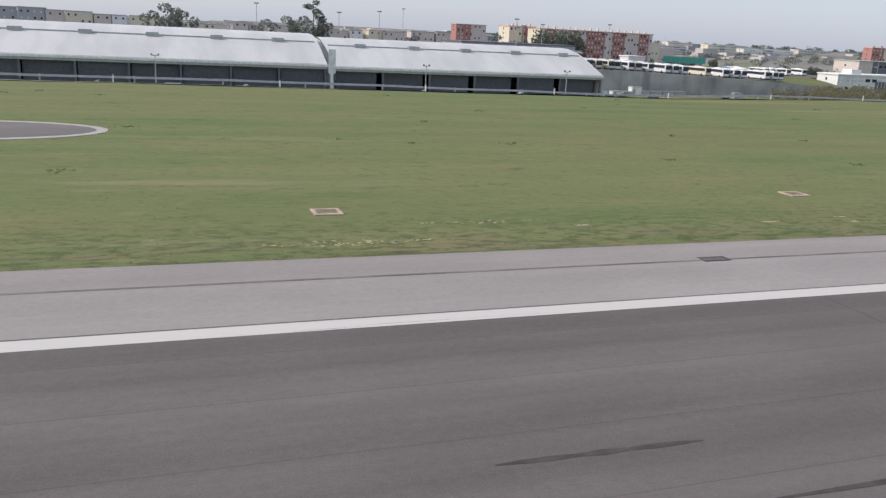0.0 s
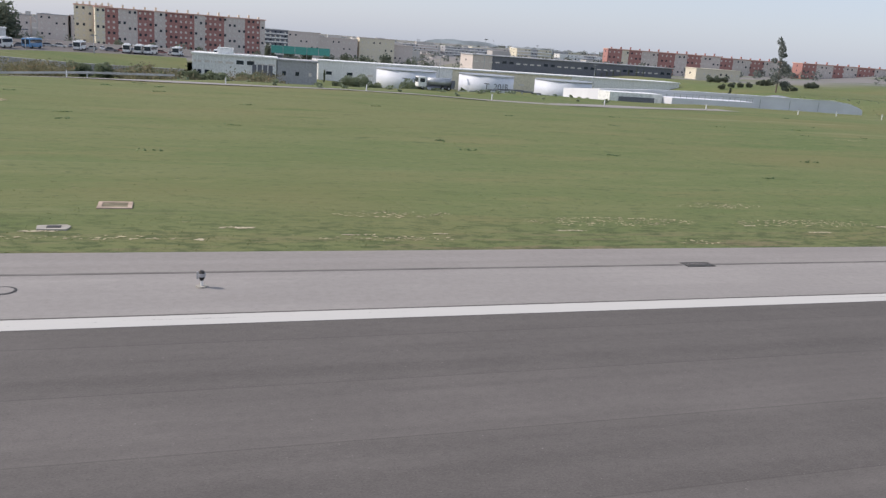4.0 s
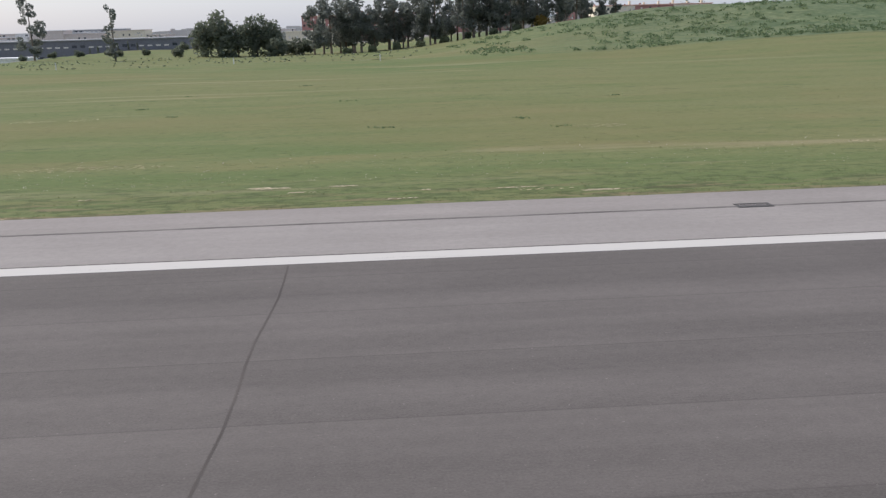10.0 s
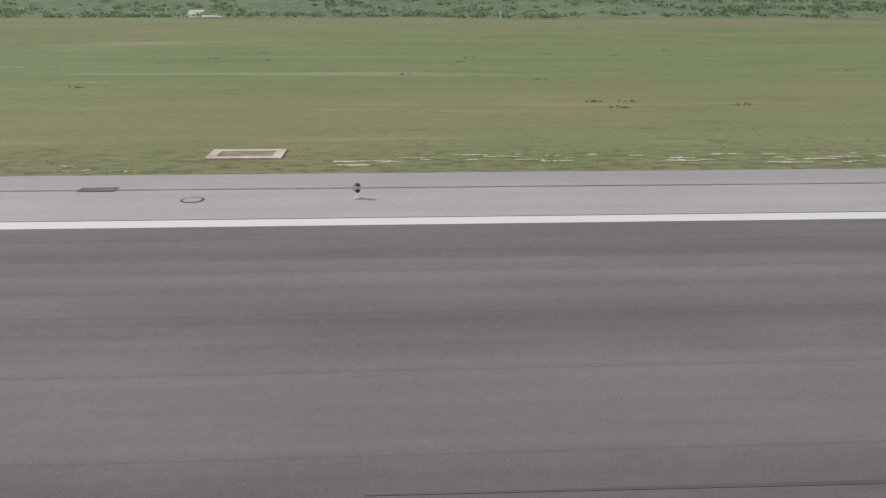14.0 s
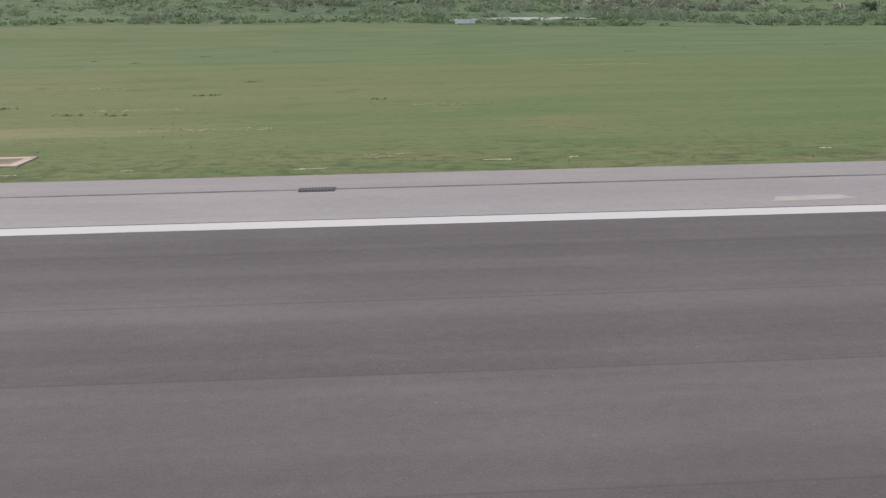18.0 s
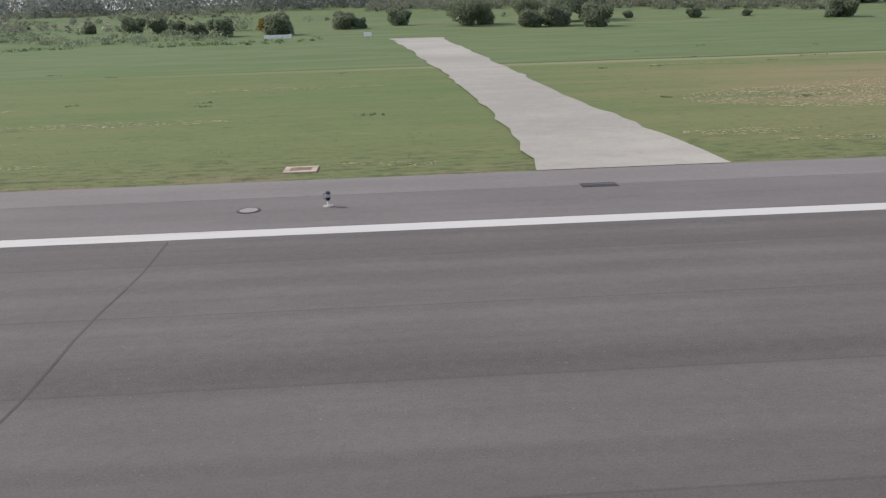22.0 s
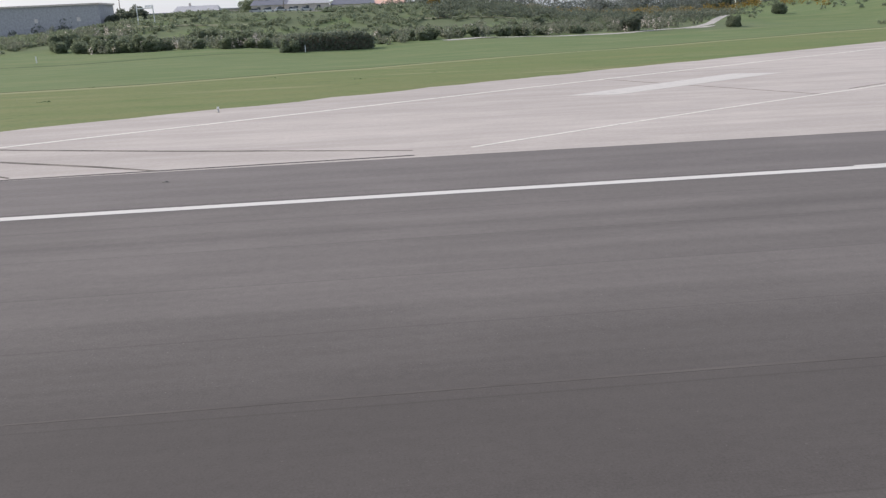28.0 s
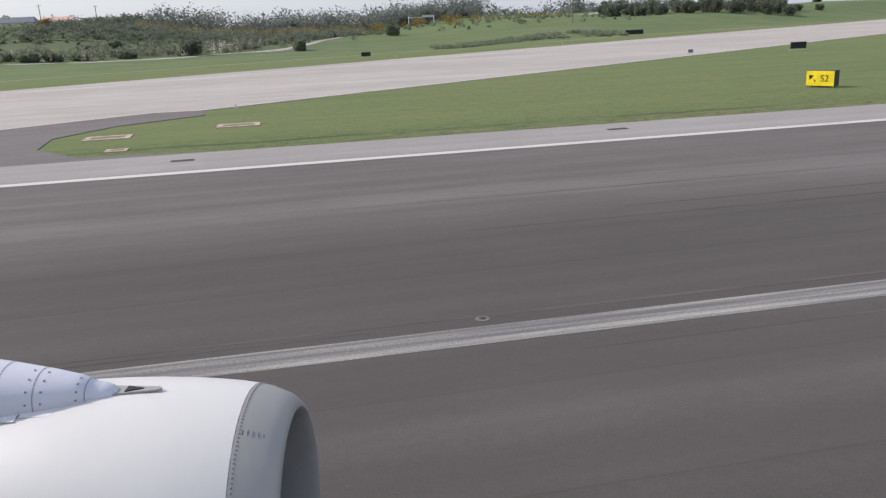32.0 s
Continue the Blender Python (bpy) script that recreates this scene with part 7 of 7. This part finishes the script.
rng = random.Random(12)
streaks = [(524, 58, 12, 2.4), (540, 70, 10, 2.0), (1158, 47.5, 5, 1.2), (1164, 52, 6, 1.2), (106, 31.6, 3.5, 1.0), (114, 31.8, 4, 0.6), (96, 31.2, 5, 0.5), (42, 31.5, 6, 1.0), (247, 32.5, 4, 0.8), (256.5, 32.3, 4, 0.7), (254.5, 36, 2.5, 0.6), (238, 33.6, 2.5, 0.6), (1145, 62.5, 5, 1.2), (1178, 44, 6, 1.0), (1210, 32.6, 3, 0.5), (1207, 35, 3, 0.8), (1164, 31, 2, 0.4), (1185, 60, 7, 1.0), (1218, 47.6, 5, 1.5), (1223, 52, 5, 1.5)]
for k in range(150):
    x = rng.uniform(-70, 1330)
    y = rng.choice((28.9, 29.4, 30, 31, 33, 38, 46, 58, 70)) + rng.uniform(-0.6, 0.6)
    streaks.append((x, y, rng.uniform(0.6, 3.6), rng.uniform(0.15, 0.5) * y / 30))
straw("straw", "wisps of dry straw-coloured grass on the turf", 16000, streaks, 301, on_grass, 0.13)
verge = []
for x0, x1, y0, y1, n in ((1227, 1262, 29.3, 30.0, 60), (1231, 1241, 30.6, 31.4, 12), (830, 876, 29.4, 31.4, 70), (884, 910, 29.4, 30.8, 30), (640, 830, 29.0, 31.4, 70), (540, 640, 29.2, 32.0, 30), (-40, 300, 29.2, 32.0, 60), (930, 1060, 29.0, 31.5, 20)):
    for k in range(n):
        verge.append((rng.uniform(x0, x1), rng.uniform(y0, y1), rng.uniform(0.12, 0.75), rng.uniform(0.04, 0.13)))
straw("bare_earth", "pale sandy bare earth along the verge", 9000, verge, 304, on_grass, 0.12, MAT_SAND)
straw("straw", "parched tan grass on the far mown strip", 26000, [(1217, 46, 9, 5), (1232, 47, 12, 7), (1250, 49, 16, 7), (1272, 50, 16, 7), (1292, 51, 12, 6)], 305, on_grass, 0.15)
straw("straw", "pale and rusty patches of dead grass", 16000, [(520, 78.5, 22, 1.8), (545, 75.5, 14, 1.4), (506, 82, 8, 1.2), (524, 58.2, 14, 0.8), (542, 56, 12, 0.6)], 302, on_grass, 0.24)
straw("straw", "pale dead grass beside the service track", 14000, [(203, 79, 6, 4), (209, 73, 9, 2.6), (208, 68, 7, 1.6), (196, 45.5, 4, 1.4), (201, 43.5, 5, 1.4), (206, 37, 6, 0.8)], 303, on_grass, 0.22)
turf("meadow_flowers", "tiny white flowers dotted through the grass", MAT_REED, 1500, (505, 660), (33.0, 40.0), 0.05, 0.05, 205, 2, on_grass)


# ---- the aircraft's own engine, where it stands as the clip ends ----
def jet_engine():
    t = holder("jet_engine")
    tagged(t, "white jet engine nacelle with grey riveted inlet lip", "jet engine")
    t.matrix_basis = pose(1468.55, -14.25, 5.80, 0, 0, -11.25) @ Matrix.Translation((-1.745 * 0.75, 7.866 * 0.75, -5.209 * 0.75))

    def turned(name, prof, mat, parent, label="", seg=72, smooth=True):
        verts = [(x * 0.75, r * 0.75 * math.cos(a), r * 0.75 * math.sin(a)) for x, r in prof for a in [2 * math.pi * k / seg for k in range(seg)]]
        faces = [(i * seg + k, i * seg + (k + 1) % seg, (i + 1) * seg + (k + 1) % seg, (i + 1) * seg + k) for i in range(len(prof) - 1) for k in range(seg)]
        return piece(name, mesh_of(name, verts, faces, smooth), mat, parent, label)

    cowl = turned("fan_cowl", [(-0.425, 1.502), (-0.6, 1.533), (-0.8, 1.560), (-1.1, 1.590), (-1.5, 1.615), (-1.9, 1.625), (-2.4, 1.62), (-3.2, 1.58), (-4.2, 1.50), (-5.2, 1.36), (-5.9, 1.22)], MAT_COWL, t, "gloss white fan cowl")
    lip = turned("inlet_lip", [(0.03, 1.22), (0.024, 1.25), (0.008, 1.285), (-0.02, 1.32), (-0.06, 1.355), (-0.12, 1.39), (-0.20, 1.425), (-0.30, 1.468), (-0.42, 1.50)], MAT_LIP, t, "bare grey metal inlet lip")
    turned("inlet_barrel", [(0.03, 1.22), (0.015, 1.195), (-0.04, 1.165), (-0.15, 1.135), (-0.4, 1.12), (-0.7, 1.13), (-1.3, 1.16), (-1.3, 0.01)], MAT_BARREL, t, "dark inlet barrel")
    turned("tail_closure", [(-5.9, 1.22), (-5.9, 0.02)], MAT_DARKGREY, t)
    rivet = mesh_of("rivet", [(0, 0, 0.006)] + [(0.009 * math.cos(a), 0.009 * math.sin(a), 0) for a in (0, 1.05, 2.1, 3.14, 4.19, 5.24)], [(0, i + 1, (i + 1) % 6 + 1) for i in range(6)])
    for k in range(96):
        a = math.pi * (0.28 + 0.97 * k / 95)
        ob = piece("rivet", rivet, MAT_DARKGREY, lip)
        ob.matrix_basis = Matrix.Translation((-0.385 * 0.75, 1.494 * 0.75 * math.cos(a), 1.494 * 0.75 * math.sin(a))) @ Matrix.Rotation(a - math.pi / 2, 4, "X")
    for k in range(7):
        x = -0.06 - 0.05 * k
        a = math.radians(112)
        r = float(np.interp(-x, [0.045, 0.08, 0.13, 0.20, 0.30, 0.42], [1.31, 1.345, 1.385, 1.425, 1.468, 1.50]))
        ob = piece("rivet", rivet, MAT_DARKGREY, lip)
        ob.matrix_basis = Matrix.Translation((x * 0.75, r * 0.75 * math.cos(a), r * 0.75 * math.sin(a))) @ Matrix.Rotation(a - math.pi / 2, 4, "X") @ Matrix.Diagonal((1, 3.5, 1, 1))
    # pylon fairing and its rounded nose on the crown of the cowl
    prof = [(-2.20, 0.01), (-2.215, 0.045), (-2.26, 0.08), (-2.34, 0.105), (-2.46, 0.12), (-2.47, 0.135), (-2.62, 0.18), (-2.9, 0.235), (-3.3, 0.30), (-3.9, 0.38), (-4.6, 0.46), (-5.9, 0.56)]
    fair = turned("pylon_fairing", prof, MAT_FAIRING, t, "pale grey pylon fairing", 28)
    fair.matrix_basis = Matrix.Translation((0.34, -0.02, 1.555 * 0.75)) @ Matrix.Rotation(radians(1.5), 4, "Y") @ Matrix.Diagonal((1, 1.3, 1.12, 1))
    for x in (-2.48, -2.95, -3.3):
        r = float(np.interp(-x, [2.47, 2.62, 2.9, 3.3, 3.9], [0.137, 0.18, 0.235, 0.30, 0.38])) + 0.003
        seam = turned("panel_seam", [(x, r), (x - 0.007, r + 0.002)], MAT_DARKGREY, fair, "thin panel seam", 28)
    for k in range(5):
        for x, r in ((-2.56, 0.165), (-2.88, 0.232), (-3.02, 0.256)):
            a = math.radians(95 + 26 * k)
            ob = piece("rivet", rivet, MAT_DARKGREY, fair)
            ob.matrix_basis = Matrix.Translation((x * 0.75, (r + 0.002) * 0.75 * math.cos(a), (r + 0.002) * 0.75 * math.sin(a))) @ Matrix.Rotation(a - math.pi / 2, 4, "X")
    # vent scoop
    bm = outline([(-0.20, -0.055), (0.24, -0.018), (0.27, 0.0), (0.24, 0.018), (-0.20, 0.055), (-0.27, 0.0)], 0.0, 0.012)
    scoop = part("vent_scoop", bm, MAT_LIP, cowl, "grey recessed vent scoop")
    a = math.radians(90)
    scoop.matrix_basis = Matrix.Translation((-1.60 * 0.75, 1.622 * 0.75 * math.cos(a), 1.622 * 0.75 * math.sin(a))) @ Matrix.Rotation(a - math.pi / 2, 4, "X") @ Matrix.Diagonal((0.85, 1.5, 1, 1))
    # raised black triangle stands in for the shade inside the vent
    bm = outline([(-0.06, -0.035), (0.10, 0.0), (-0.06, 0.035)], 0.012, 0.02)
    hole = part("vent_opening", bm, MAT_BLACK, cowl, "black triangle for the shade in the vent opening")
    hole.matrix_basis = scoop.matrix_basis.copy()
    # access panel beside the fairing
    for x0, x1, a0, a1 in ((-2.30, -2.62, 98, 105), (-2.64, -3.5, 98, 107)):
        verts = [(x * 0.75, 1.622 * 0.75 * math.cos(math.radians(b)), 1.622 * 0.75 * math.sin(math.radians(b))) for x in (x0, x1) for b in np.linspace(a0, a1, 5)]
        piece("access_panel", mesh_of("access_panel", verts, [(i, i + 1, i + 6, i + 5) for i in range(4)]), MAT_PANEL, cowl, "pale access panel")


MAT_COWL = plain("gloss_white_cowl", (0.64, 0.625, 0.59), 0.42, 0, 0.03, 1.5, 0.4)
MAT_LIP = plain("bare_grey_metal", (0.36, 0.345, 0.32), 0.5, 0.25, 0.06, 2.0)
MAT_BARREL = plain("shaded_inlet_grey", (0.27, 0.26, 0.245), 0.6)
MAT_FAIRING = plain("lavender_grey_paint", (0.58, 0.58, 0.63), 0.4, 0, 0.04)
MAT_PANEL = plain("panel_grey_paint", (0.66, 0.65, 0.65), 0.4, 0, 0.04)
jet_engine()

# ---- bring the plan to the walk's scale ----
for me in bpy.data.meshes:
    me.transform(Matrix.Scale(S, 4))
for ob in scene.objects:
    if ob.type in {"MESH", "EMPTY"}:
        ob.location *= S
